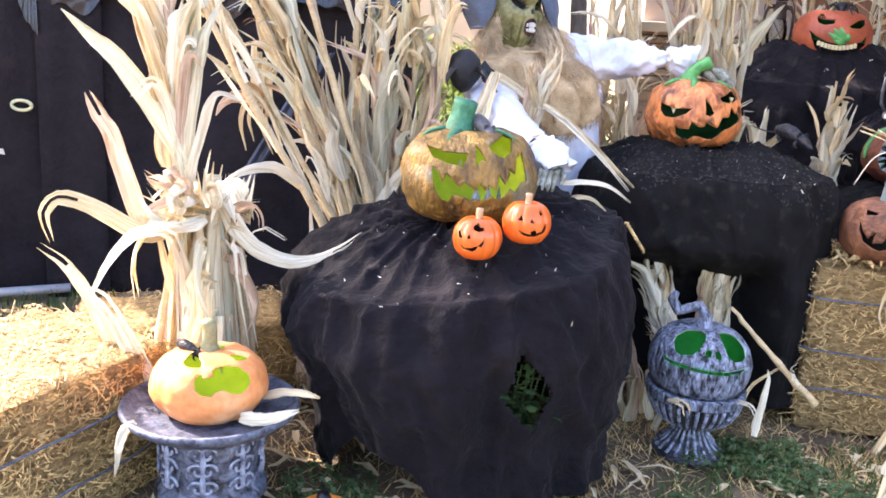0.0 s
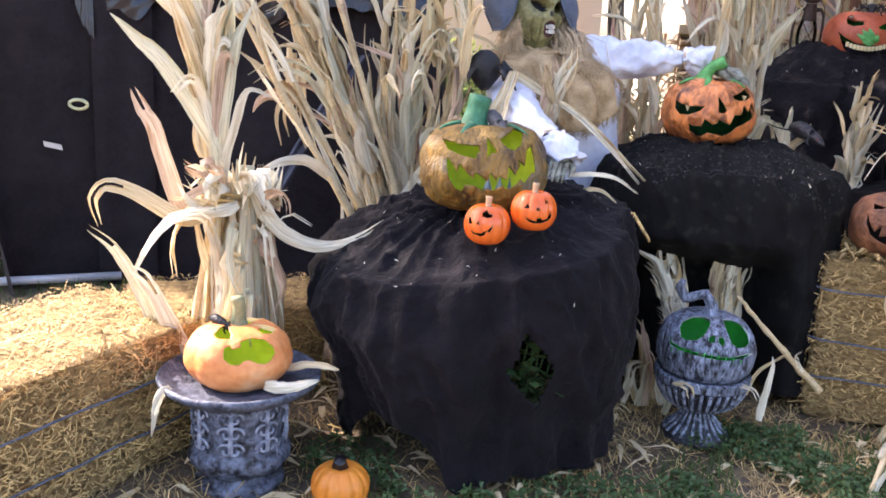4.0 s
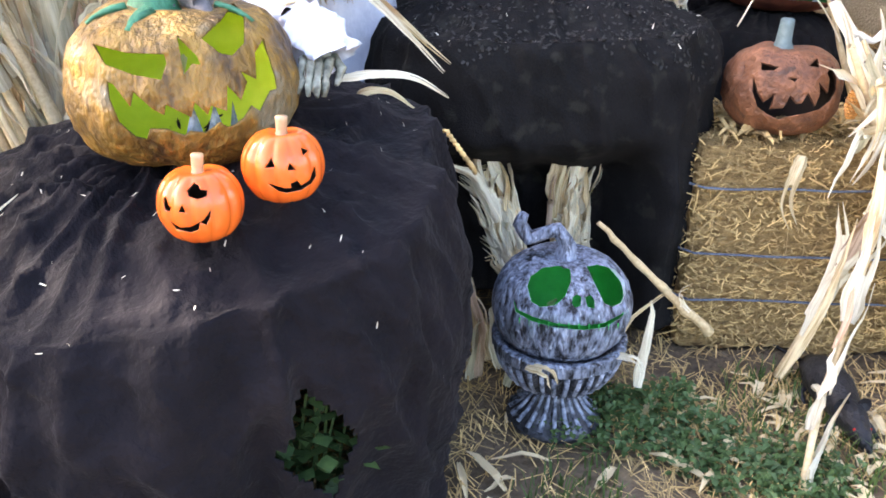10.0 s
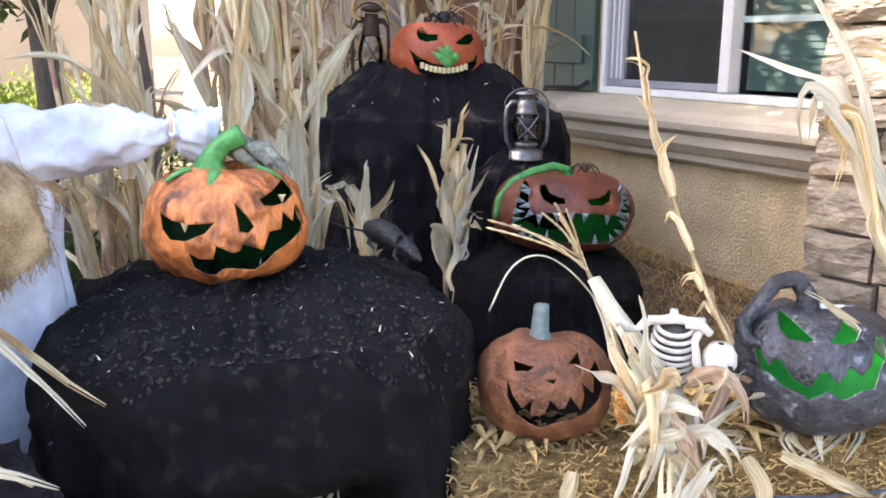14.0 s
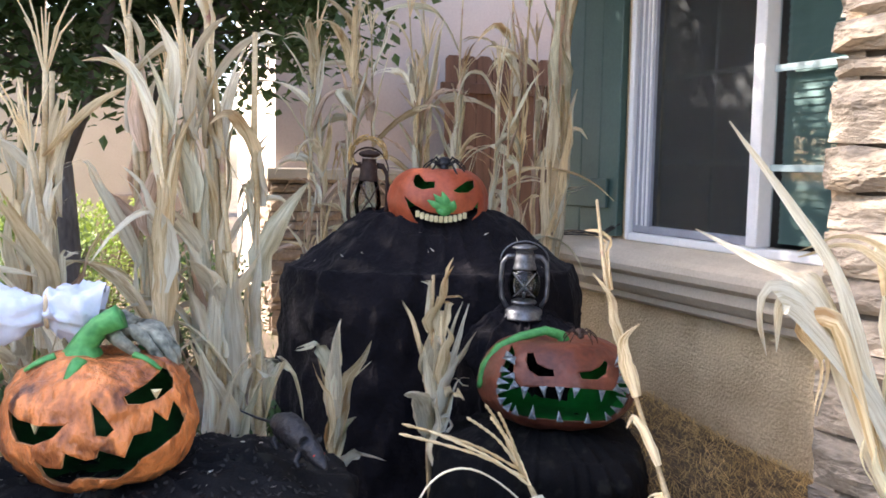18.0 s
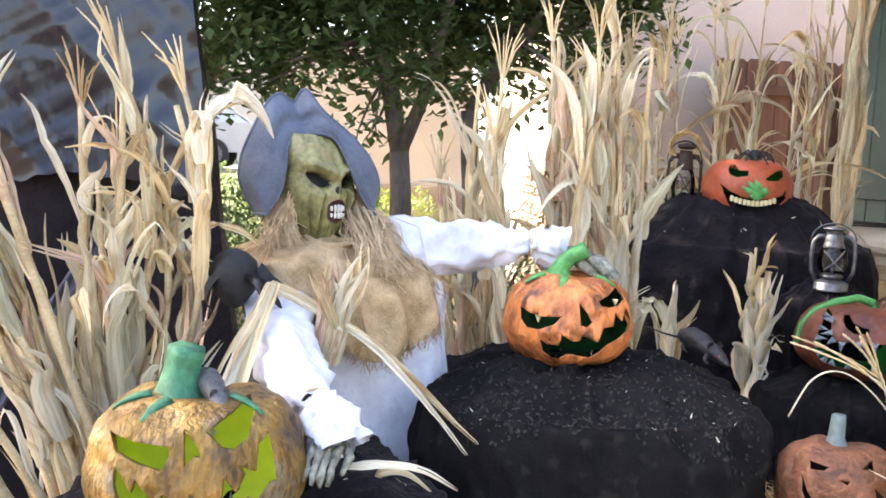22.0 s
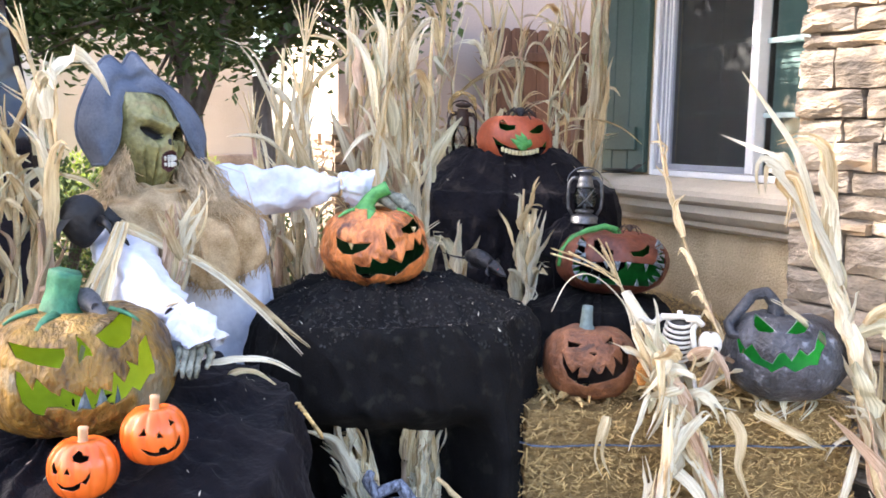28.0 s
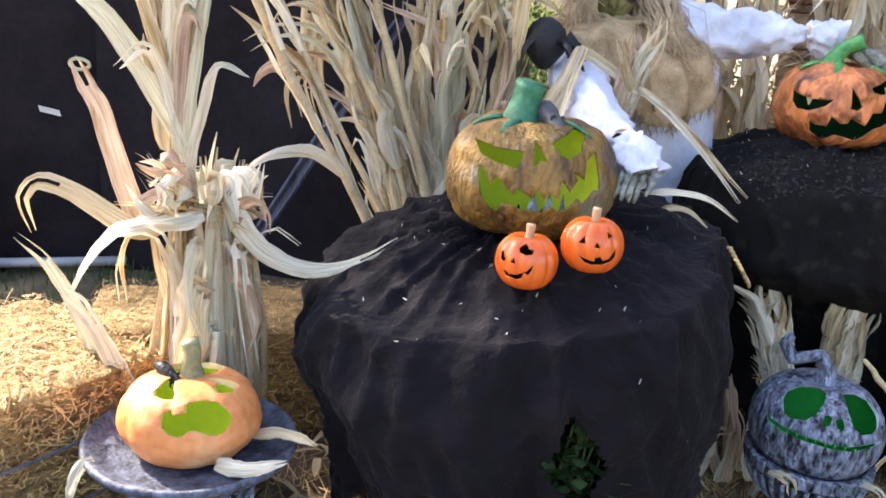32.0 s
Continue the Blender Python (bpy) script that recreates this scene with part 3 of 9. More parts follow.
# the black tent of plastic sheeting
def sheet(a, b, z0, z1, fold, seed, nx=60, nz=26, amp=0.03, tension=0.0):
    """A hanging sheet from a to b with folds."""
    a, b = Vector(a), Vector(b)
    d = (b - a)
    nrm = Vector((d.y, -d.x, 0)).normalized()
    rows = []
    for k in range(nz + 1):
        v = k / nz
        row = []
        for i in range(nx + 1):
            u = i / nx
            s = u * d.length
            o = amp * (math.sin(s * fold + 2.2 * wob(s, v * 1.5, seed, 1.2)) * (0.4 + 0.6 * (1 - v)) + 0.9 * wob(s * 2, v * 3, seed, 1.6))
            p = a + d * u + nrm * (o + tension * 0.06 * wob(s * 5, v * 6 + s * 2, seed + 4, 1.0))
            row.append((p.x, p.y, z0 + (z1 - z0) * v))
        rows.append(row)
    return rows


def creased(a, b, z0, z1, seed, hem, nx=150, nz=56):
    """A taut thin plastic sheet: sharp slanting creases, sagging between them, its lower edge ragged."""
    a, b = Vector(a), Vector(b)
    d = b - a
    nrm = Vector((d.y, -d.x, 0)).normalized()
    rows = []
    for k in range(nz + 1):
        v = k / nz
        row = []
        for i in range(nx + 1):
            u = i / nx
            s = u * d.length
            low = z0 + hem * wob(s * 3.1, 0, seed, 1.0) + 0.4 * hem * wob(s * 13, 1, seed, 1.0)
            z = low + (z1 - low) * v
            o = 0.0
            for n, (slant, f, w) in enumerate(((0.9, 2.2, 0.020), (-0.7, 3.1, 0.014), (0.35, 6.5, 0.008), (-1.6, 8.0, 0.005))):
                o += w * (1 - min(1.0, 2.6 * abs(wob(s * f + slant * f * z, z * 0.8, seed + 3.7 * n, 1.0)))) * (0.35 + 0.65 * (1 - v))
            p = a + d * u + nrm * o
            row.append((p.x, p.y, z + 0.012 * wob(s * 4, v, seed, 1.0) * v))
        rows.append(row)
    return rows


def fan_sheet(peak, edge, seed, n=120, m=26, amp=0.022):
    """A sheet stretched from one peak to an edge line, creased along the pull."""
    peak = Vector(peak)
    E = spline(edge, n)
    rows = []
    for k in range(m + 1):
        v = k / m
        row = []
        for i, e in enumerate(E):
            h = 1 - min(1.0, 2.4 * abs(wob(i * 0.23, 0.6 * v, seed, 1.0)))
            h += 0.5 * (1 - min(1.0, 2.4 * abs(wob(i * 0.61, 1.1 * v, seed + 5, 1.0))))
            p = peak.lerp(e, v)
            row.append((p.x, p.y - amp * 0.5 * h * v, p.z + amp * h * min(1, 3 * v)))
        rows.append(row)
    return rows


def flared(rows, by):
    """The sheet's far edge runs outwards towards the ground."""
    return [[(x + by * (i / (len(r) - 1)) ** 3 * max(0.0, 2.09 - z), y, z) for i, (x, y, z) in enumerate(r)] for r in rows]


tent = thing("tent", pose(0, 0, 0), "black plastic and cloth covered tent on a pipe frame", "tent")
part("wall_sheet", Geo().grid(flared(sheet((-1.80, 4.05, 0), (-0.30, 4.30, 0), 0.0, 2.06, 9, 2), 0.125)), TENT_CLOTH, tent, "black cloth tent wall", smooth=True)
part("plastic_sheet", Geo().grid(flared(creased((-1.80, 3.985, 0), (-0.29, 4.235, 0), 1.40, 2.085, 9, 0.13), 0.125)), PLASTIC, tent, "glossy creased black plastic hanging over the top", smooth=True)
part("end_sheet", Geo().grid(flared(sheet((-1.3, 6.5, 0), (-0.29, 4.27, 0), 0.0, 2.08, 7, 5), 0.125)), TENT_CLOTH, tent, smooth=True)
part("door_sheet", Geo().grid(flared(sheet((-1.82, 4.02, 0), (-2.52, 3.64, 0), 0.0, 1.69, 6, 7, amp=0.016), 0.21)), TENT_CLOTH, tent, "black cloth door wall with a pale tape mark", smooth=True)
part("corner_sheet", Geo().grid(sheet((-1.825, 3.975, 0), (-1.55, 4.035, 0), 0.0, 2.07, 30, 3, 40, 26, 0.014)), TENT_CLOTH, tent, "black cloth strip at the corner", smooth=True)
PEAK = (-1.83, 4.03, 2.10)
part("roof_sheet", Geo().grid(fan_sheet(PEAK, [(-4.9, 7.1, 2.09), (-3.7, 5.2, 1.88), (-2.62, 3.56, 1.655), (-2.42, 3.68, 1.65), (-2.22, 3.785, 1.655), (-2.03, 3.885, 1.67)], 1, 260, 30)), ROOF_SHEEN, tent, "black plastic roof slope, its sky sheen painted in silver streaks", smooth=True)
part("hip_sheet", Geo().grid(fan_sheet(PEAK, [(-2.05, 3.88, 1.66), (-1.94, 3.935, 1.60), (-1.87, 3.965, 1.30), (-1.80, 3.96, 1.2)], 6, 60, 24, 0.016)), PLASTIC, tent, "dark plastic gathered at the corner", smooth=True)
rows = [[(-1.85 + 1.57 * u - 1.05 * v, 4.02 + 0.25 * u + 2.2 * v, 2.085 + 0.03 * wob(u * 6, v * 6, 1, 1.5)) for u in [i / 30 for i in range(31)]] for v in [k / 14 for k in range(15)]]
part("top_sheet", Geo().grid(rows), PLASTIC, tent, smooth=True)
part("far_sheet", Geo().grid(sheet((-3.6, 5.6, 0), (-2.50, 3.66, 0), 0.0, 1.68, 6, 8)), TENT_CLOTH, tent, smooth=True)
part("tape", Geo().grid([[(-2.02 + 0.07 * u, 3.86 + 0.04 * u - 0.012 * v, 0.70 - 0.02 * u + 0.028 * v) for u in (0, 0.5, 1)] for v in (0, 1)]), VINYL, tent, "pale strip of tape")
part("tie_loop", Geo().tube([(-1.885 + 0.045 * math.cos(a), 3.945, 0.90 + 0.022 * math.sin(a)) for a in [6.283 * i / 20 for i in range(21)]], 0.008, 7), shade("pale_yellow_tape", (0.60, 0.58, 0.30), (0.72, 0.70, 0.42), 20, 0.6, 0.2, 80), tent, "pale yellow tie loop", smooth=True)
pipes = Geo().tube([(-2.9, 3.32, 0.07), (-1.72, 3.98, 0.05)], 0.021, 10)
part("base_pipe", pipes, shade("pvc_pipe", (0.55, 0.56, 0.58), (0.68, 0.69, 0.70), 4, 0.4, 0.1, 40), tent, "white plastic base pipe", smooth=True)
part("brace_strip", Geo().grid([[(-1.26 + 0.67 * u + 0.085 * v, 3.975 + 0.1 * u - 0.012 * math.sin(9.4 * v), 0.07 + 1.12 * u + 0.02 * v - 0.012 * math.sin(6.3 * u)) for u in [i / 12 for i in range(13)]] for v in [k / 8 for k in range(9)]]), shade("blue_grey_plastic", (0.020, 0.024, 0.042), (0.095, 0.105, 0.15), 7, 0.32, 0.4, 30, stretch=(3, 1, 0.5), span=(0.6, 0.95)), tent, "creased blue-grey plastic strip", smooth=True)

# straw bales
def bale(w, d, h, at, label, seed, strings=(), straws=900):
    th = thing("straw_bale", at, label, "straw bale", "straw bales")
    rnd = random.Random(seed)
    g = Geo()
    nx, ny, nz = int(w / 0.03), int(d / 0.03), int(h / 0.03)

    def bump(x, y, z):
        o = 0.016 * wob(x, y, z, 9) + 0.012 * wob(x, y, z, 23)
        return o

    def side(f, n1, n2):
        rows = []
        for i in range(n1 + 1):
            row = []
            for j in range(n2 + 1):
                p, n = f(i / n1, j / n2)
                # softly rounded corners
                q = Vector((max(-w / 2 + 0.03, min(w / 2 - 0.03, p[0])), max(-d / 2 + 0.03, min(d / 2 - 0.03, p[1])), max(0.03, min(h - 0.03, p[2]))))
                e = Vector(p) - q
                q += e.normalized() * 0.03 if e.length > 1e-6 else e
                o = bump(*(q + Vector((seed, 0, 0))))
                row.append(q + (q - Vector((0, 0, h / 2))).normalized() * o)
            rows.append(row)
        g.grid(rows)

    side(lambda a, b: ((-w / 2 + w * b, -d / 2, h * a), 0), nz, nx)
    side(lambda a, b: ((w / 2 - w * b, d / 2, h * a), 0), nz, nx)
    side(lambda a, b: ((w / 2, -d / 2 + d * b, h * a), 0), nz, ny)
    side(lambda a, b: ((-w / 2, d / 2 - d * b, h * a), 0), nz, ny)
    side(lambda a, b: ((-w / 2 + w * b, -d / 2 + d * a, h), 0), ny, nx)
    part("body", g, BALE, th, smooth=True)
    s = Geo()
    for _ in range(straws):
        k = rnd.random()
        if k < 0.42:
            p, n = Vector((rnd.uniform(-w / 2, w / 2), -d / 2, rnd.uniform(0.02, h))), Vector((0, -1, 0))
        elif k < 0.78:
            p, n = Vector((rnd.uniform(-w / 2, w / 2), rnd.uniform(-d / 2, d / 2), h)), Vector((0, 0, 1))
        else:
            sx = rnd.choice((-1, 1))
            p, n = Vector((sx * w / 2, rnd.uniform(-d / 2, d / 2), rnd.uniform(0.02, h))), Vector((sx, 0, 0))
        t = Vector((rnd.uniform(-1, 1), rnd.uniform(-1, 1), rnd.uniform(-0.6, 0.6)))
        t = (t - n * t.dot(n)).normalized()
        L = rnd.uniform(0.008, 0.030) if rnd.random() < 0.94 else rnd.uniform(0.03, 0.09)
        lift = rnd.uniform(0.0, 0.35)
        a = p + n * 0.006
        b = a + (t + n * lift).normalized() * L
        c = t.cross(n) * rnd.uniform(0.0007, 0.0022)
        m = (a + b) / 2 + n * 0.003 + c
        s.face_list([a - c, a + c, m + c, m - c, b + c, b - c], [(0, 1, 2, 3), (3, 2, 4, 5)])
    tagged(part("loose_straw", s, STRAW, th, "loose straws standing off the bale"), kind="stuff")
    for z in strings:
        pts = [(-w / 2 - 0.020, 0.0, z), (-w / 2 - 0.018, -d / 2 + 0.02, z)] + [(-w / 2 + w * (i + 0.5) / 24, -d / 2 - 0.021 + 0.004 * wob(i, z, 0, 3), z + 0.006 * wob(i * 0.3, z * 9, seed, 1)) for i in range(24)] + [(w / 2 + 0.012, -d / 2 + 0.02, z), (w / 2 + 0.014, d / 2 - 0.02, z)]
        part("string", Geo().tube(pts, 0.0035, 5), TWINE, th, "blue-grey baling twine")
    return th


TWINE = shade("blue_twine", (0.06, 0.07, 0.10), (0.14, 0.16, 0.20), 30, 0.7, 0.2, 120)
bale(1.05, 0.40, 0.62, pose(1.887, 3.016, 0.0, 0, 0, -15.5), "golden straw bale on edge with three blue strings", 1, (0.175, 0.315, 0.505), 9000)
bale(1.1, 0.55, 0.42, pose(-1.22, 2.02, 0.0, 0, 0, 66), "golden straw bale lying beside the urn", 2, (0.14, 0.29), 9000)
bale(0.7, 0.42, 0.34, pose(-0.86, 2.92, 0.0, 0, 0, 20), "low straw bale behind the corn bundle", 3, (), 2500)


# draped tables
def drape(w, d, h, name, mat, at, label, seed, hem=0.02, fold=11.0, amp=0.05, corner=0.16, sag=0.02, flare=0.08, hole=None, round_top=0.07, lumps=0.0, power=5.0, slope=(0, 0), wrinkle=0.018, tuck=(0, 0), lift=None, rim_at=0.96, hollow=None):
    """A cloth over a box: rounded top, folds that deepen towards an uneven hem."""
    n, top, drop = 300, 40, 64

    def rim(u):
        """Point and normal on the rounded rectangle at u in 0..1."""
        a = 2 * math.pi * u
        c, s = math.cos(a), math.sin(a)
        k = power
        r = (abs(c) ** k + abs(s) ** k) ** (-1 / k)
        return Vector((c * r * w / 2, s * r * d / 2, 0)), Vector((c * (abs(c) ** (k - 2)) / w, s * (abs(s) ** (k - 2)) / d, 0)).normalized()

    g = Geo()
    rows = []
    for k in range(1, top + 1):
        q = k / top
        row = []
        for j in range(n):
            p, nn = rim(j / n)
            x, y = p.x * q * rim_at, p.y * q * rim_at
            z = h - sag * 0.5 * (1 + wob(x, y, seed, 3)) - round_top * smooth_step(0.45, 1.05, q) * 0.7 + lumps * wob(x * 1.0, y, seed, 7) + 0.008 * wob(x, y, seed, 15) + 0.35 * lumps * abs(wob(x * 2, y, seed + 3, 9))
            row.append((x, y, z))
        rows.append(row)
    for k in range(1, drop + 1):
        q = k / drop
        row = []
        for j in range(n):
            p, nn = rim(j / n)
            s = j / n * 2 * (w + d)
            ph = math.sin(s * fold + 1.8 * wob(s, 0, seed, 1.3)) + 0.5 * math.sin(s * fold * 2.3 + seed)
            out = (0.035 + (0.98 - rim_at) * 0.25) * math.sin(min(1, q * (6 if rim_at > 0.93 else 3.2)) * math.pi / 2) + amp * (q ** 0.7) * (0.45 * ph + 0.9 * wob(s * 1.2, q * 1.4, seed, 2.0)) + flare * q * q
            bottom = hem + 0.07 * (0.5 + 0.5 * wob(s, 7, seed, 1.6)) + 0.02 * wob(s, 2, seed, 11) + (lift(360.0 * j / n) if lift else 0.0)
            z = (h - round_top * 0.66) - (h - bottom - round_top * 0.66) * q
            x, y = p.x * (rim_at + 0.02) + nn.x * out, p.y * (rim_at + 0.02) + nn.y * out
            if hollow:
                y += hollow(360.0 * j / n, z)
            row.append((x + 0.012 * wob(x * 3, z * 3, seed, 3), y + 0.016 * wob(x * 4, z * 3, seed + 2, 3), z))
        rows.append(row)
    # creases: sharp ridges that run and cross over the cloth
    def crease(x, y, z):
        s = math.atan2(y, x)
        a = noise.noise(Vector((math.cos(s) * 3.6 + seed, math.sin(s) * 3.6, z * 1.0 + 0.8 * math.hypot(x, y))))
        b = noise.noise(Vector((x * 8.3 + z * 2, y * 7.1 + seed, z * 2.6 + 4)))
        c = noise.noise(Vector((x * 17 + z * 5, y * 15, seed + z * 8)))
        e = noise.noise(Vector((x * 11 + y * 6 + z * 4, y * 13 - x * 5, seed + z * 6)))
        return wrinkle * ((1 - min(1, abs(e) * 4.5)) ** 2 * 0.42 + (1 - min(1, abs(a) * 3.2)) ** 1.6 * 1.1 + (1 - min(1, abs(b) * 3.0)) ** 1.6 * 0.8 + 0.45 * c)
    for k, r in enumerate(rows):
        for j in range(n):
            x, y, z = r[j]
            o = crease(x, y, z)
            f = smooth_step(0.7, 1.0, k / top) if k < top else 1.0
            d = Vector((x, y, 0)).normalized()
            r[j] = (x + d.x * o * f, y + d.y * o * f, z + o * (1 - 0.8 * f))
    # the sides draw in towards the hem
    rows = [[(x - (tuck[0] if x < 0 else tuck[1]) * (x / (w / 2)) * smooth_step(h * 0.8, 0, z), y, z) for x, y, z in r] for r in rows]
    # the whole top leans, the hem stays
    rows = [[(x, y, z + (slope[0] * x + slope[1] * y) * smooth_step(0.15, h, z)) for x, y, z in r] for r in rows]
    g.grid(rows, close=True)
    c = len(g.v)
    g.v.append((0, 0, h - sag * 0.4))
    for j in range(n):
        g.f.append((c, j, (j + 1) % n))
        g.m.append(0)
    if hole:
        keep = [i for i, f in enumerate(g.f) if not hole(*[sum(g.v[a][ax] for a in f) / len(f) for ax in range(3)])]
        g.f, g.m = [g.f[i] for i in keep], [g.m[i] for i in keep]
    me = g.mesh(name, [mat], True)
    bm = bmesh.new()
    bm.from_mesh(me)
    bmesh.ops.recalc_face_normals(bm, faces=bm.faces)
    bm.to_mesh(me)
    bm.free()
    ob = new(name, me)
    so = ob.modifiers.new("thickness", "SOLIDIFY")
    so.thickness = 0.004
    ob.matrix_basis = at
    return tagged(ob, label, "draped table")


def hole1(x, y, z):
    return y < -0.3 and abs(x - 0.13 - 0.02 * wob(z, 1, 0, 9) - 0.10 * (0.42 - z)) < 0.075 * (1 - abs(z - 0.40) / 0.11)


def lift1(a):
    """The hem hangs clear of the ground at the front corner by the urn."""
    return 0.16 * smooth_step(205, 222, a) * smooth_step(262, 240, a)


def lift2(a):
    """One corner of the cloth trails down beside the bale."""
    return 0.06 * smooth_step(208, 236, a) * smooth_step(302, 288, a) + 0.10 * smooth_step(318, 336, a)


def hollow2(a, z):
    """The front of the cloth is drawn in under the tabletop."""
    return 0.27 * smooth_step(206, 234, a) * smooth_step(304, 290, a) * smooth_step(0.66, 0.46, z)


T1 = drape(1.03, 1.08, 0.775, "draped_table", CLOTH, pose(0.068, 2.70, 0, 0, 0, 8), "round table draped in faded black cloth with a torn gap", 1, 0.0, 9, 0.050, hole=hole1, lumps=0.010, power=2.35, slope=(0.17, 0.10), round_top=0.09, wrinkle=0.024, flare=-0.01, tuck=(0.12, 0.05), lift=lift1, rim_at=0.88)
T2 = drape(0.84, 0.84, 0.960, "draped_table", CLOTH_DARK, pose(1.00, 3.385, 0, 0, 0, -4), "taller table draped in dusty black cloth", 4, 0.03, 8, 0.040, lumps=0.014, power=3.2, round_top=0.09, flare=0.02, lift=lift2, hollow=hollow2)
T3 = drape(1.16, 0.85, 1.275, "draped_table", CLOTH, pose(2.15, 5.18, 0.1, 0, 0, -14), "tall stand draped in plain black cloth", 7, 0.0, 7, 0.03, lumps=0.012, power=3.0, round_top=0.30)
drape(0.60, 0.52, 0.66, "draped_table", CLOTH_DARK, pose(2.27, 4.27, 0.06, 0, 0, -22), "low box draped in black cloth", 11, 0.0, 9, 0.035)

# carved faces: outlines across (in half widths) and up
FACE_GOURD = (
    ((-0.64, 0.3), (-0.4, 0.22), (-0.11, 0.19), (-0.1, 0.12), (-0.15, 0), (-0.36, 0.05), (-0.56, 0.14)),
    ((0.18, 0.3), (0.35, 0.45), (0.47, 0.61), (0.54, 0.48), (0.51, 0.26), (0.4, 0.16), (0.31, 0.18)),
    ((0, 0.32), (0.13, 0.17), (0.15, 0.1), (0.09, 0.11), (0.02, 0.03)),
    ((-0.56, 0.01), (-0.51, -0.02), (-0.41, -0.19), (-0.37, -0.08), (-0.24, -0.22), (-0.16, -0.27), (-0.14, -0.19), (0.04, -0.3), (0.08, -0.19), (0.17, -0.29), (0.2, -0.22), (0.32, -0.27), (0.34, -0.07), (0.44, -0.19), (0.5, -0.05), (0.46, 0.03), (0.58, -0.03), (0.59, 0.18), (0.67, 0.29), (0.74, -0.02), (0.75, -0.12), (0.69, -0.13), (0.59, -0.29), (0.52, -0.24), (0.45, -0.33), (0.38, -0.38), (0.31, -0.4), (0.26, -0.35), (0.14, -0.43), (0.02, -0.41), (-0.03, -0.44), (-0.15, -0.38), (-0.28, -0.37), (-0.32, -0.46), (-0.41, -0.43), (-0.51, -0.31), (-0.56, -0.12)),
)
FACE_SMALL_A = (
    ((-0.81, 0.13), (-0.74, 0.22), (-0.69, 0), (-0.64, -0.04), (-0.69, -0.13), (-0.78, -0.08)),
    ((-0.26, 0.31), (-0.08, 0.47), (0, 0.41), (0.03, 0.31), (0.18, 0.28), (0.15, 0.15), (-0.05, 0.1), (-0.23, 0.18)),
    ((-0.49, -0.15), (-0.4, 0), (-0.33, -0.18)),
    ((-0.69, -0.36), (-0.49, -0.51), (-0.27, -0.51), (0.03, -0.38), (0.21, -0.17), (0.18, -0.33), (0.08, -0.49), (-0.05, -0.42), (-0.1, -0.59), (-0.27, -0.64), (-0.44, -0.59), (-0.59, -0.54)),
)
FACE_SMALL_B = (
    ((-0.41, -0.07), (-0.25, 0.15), (-0.19, -0.07)),
    ((0.43, 0.36), (0.47, 0.17), (0.6, 0.28)),
    ((0.09, -0.16), (0.15, 0.01), (0.28, -0.15)),
    ((-0.36, -0.44), (-0.15, -0.52), (0.01, -0.57), (0.15, -0.57), (0.15, -0.47), (0.31, -0.41), (0.39, -0.52), (0.59, -0.41), (0.73, -0.09), (0.75, -0.32), (0.63, -0.49), (0.49, -0.57), (0.39, -0.63), (0.05, -0.68), (-0.15, -0.63)),
)
FACE_ORANGE = (
    ((-0.76, 0.12), (-0.64, 0.03), (-0.45, -0.03), (-0.18, -0.03), (-0.28, -0.14), (-0.5, -0.22), (-0.67, -0.19), (-0.75, -0.06)),
    ((0.35, 0.22), (0.51, 0.32), (0.63, 0.44), (0.67, 0.54), (0.76, 0.41), (0.78, 0.29), (0.67, 0.19), (0.51, 0.14), (0.39, 0.15)),
    ((0.06, 0.19), (0.19, 0.04), (0.27, -0.09), (0.2, -0.16), (0.1, -0.14)),
    ((-0.47, -0.36), (-0.36, -0.43), (-0.21, -0.44), (-0.17, -0.29), (0.01, -0.38), (0.1, -0.36), (0.13, -0.28), (0.31, -0.35), (0.36, -0.37), (0.44, -0.16), (0.59, -0.13), (0.62, 0.07), (0.74, -0.04), (0.79, 0.16), (0.9, 0.0), (0.85, -0.17), (0.73, -0.26), (0.64, -0.33), (0.52, -0.39), (0.42, -0.5), (0.27, -0.6), (0.13, -0.58), (0.01, -0.56), (-0.09, -0.56), (-0.18, -0.63), (-0.29, -0.62), (-0.42, -0.53)),
)
FACE_SKULL = (
    ((-0.48, 0.2), (-0.45, 0.33), (-0.29, 0.47), (-0.04, 0.52), (0.08, 0.47), (0.1, 0.33), (0.04, 0.12), (-0.08, -0.02), (-0.29, -0.06), (-0.41, 0)),
    ((0.3, 0.53), (0.45, 0.57), (0.7, 0.52), (0.84, 0.37), (0.86, 0.2), (0.8, 0.07), (0.68, 0.01), (0.56, 0.06), (0.45, 0.25)),
    ((0.14, 0.12), (0.2, 0.15), (0.25, 0.11), (0.25, 0), (0.18, -0.03), (0.13, 0.02)),
    ((0.3, 0.12), (0.37, 0.15), (0.43, 0.08), (0.43, -0.02), (0.34, -0.01)),
    ((-0.66, 0.02), (-0.59, -0.12), (-0.37, -0.2), (-0.04, -0.26), (0.33, -0.26), (0.57, -0.21), (0.78, -0.1), (0.94, 0.02), (0.95, -0.02), (0.79, -0.15), (0.59, -0.27), (0.33, -0.32), (-0.04, -0.32), (-0.39, -0.26), (-0.62, -0.16)),
)
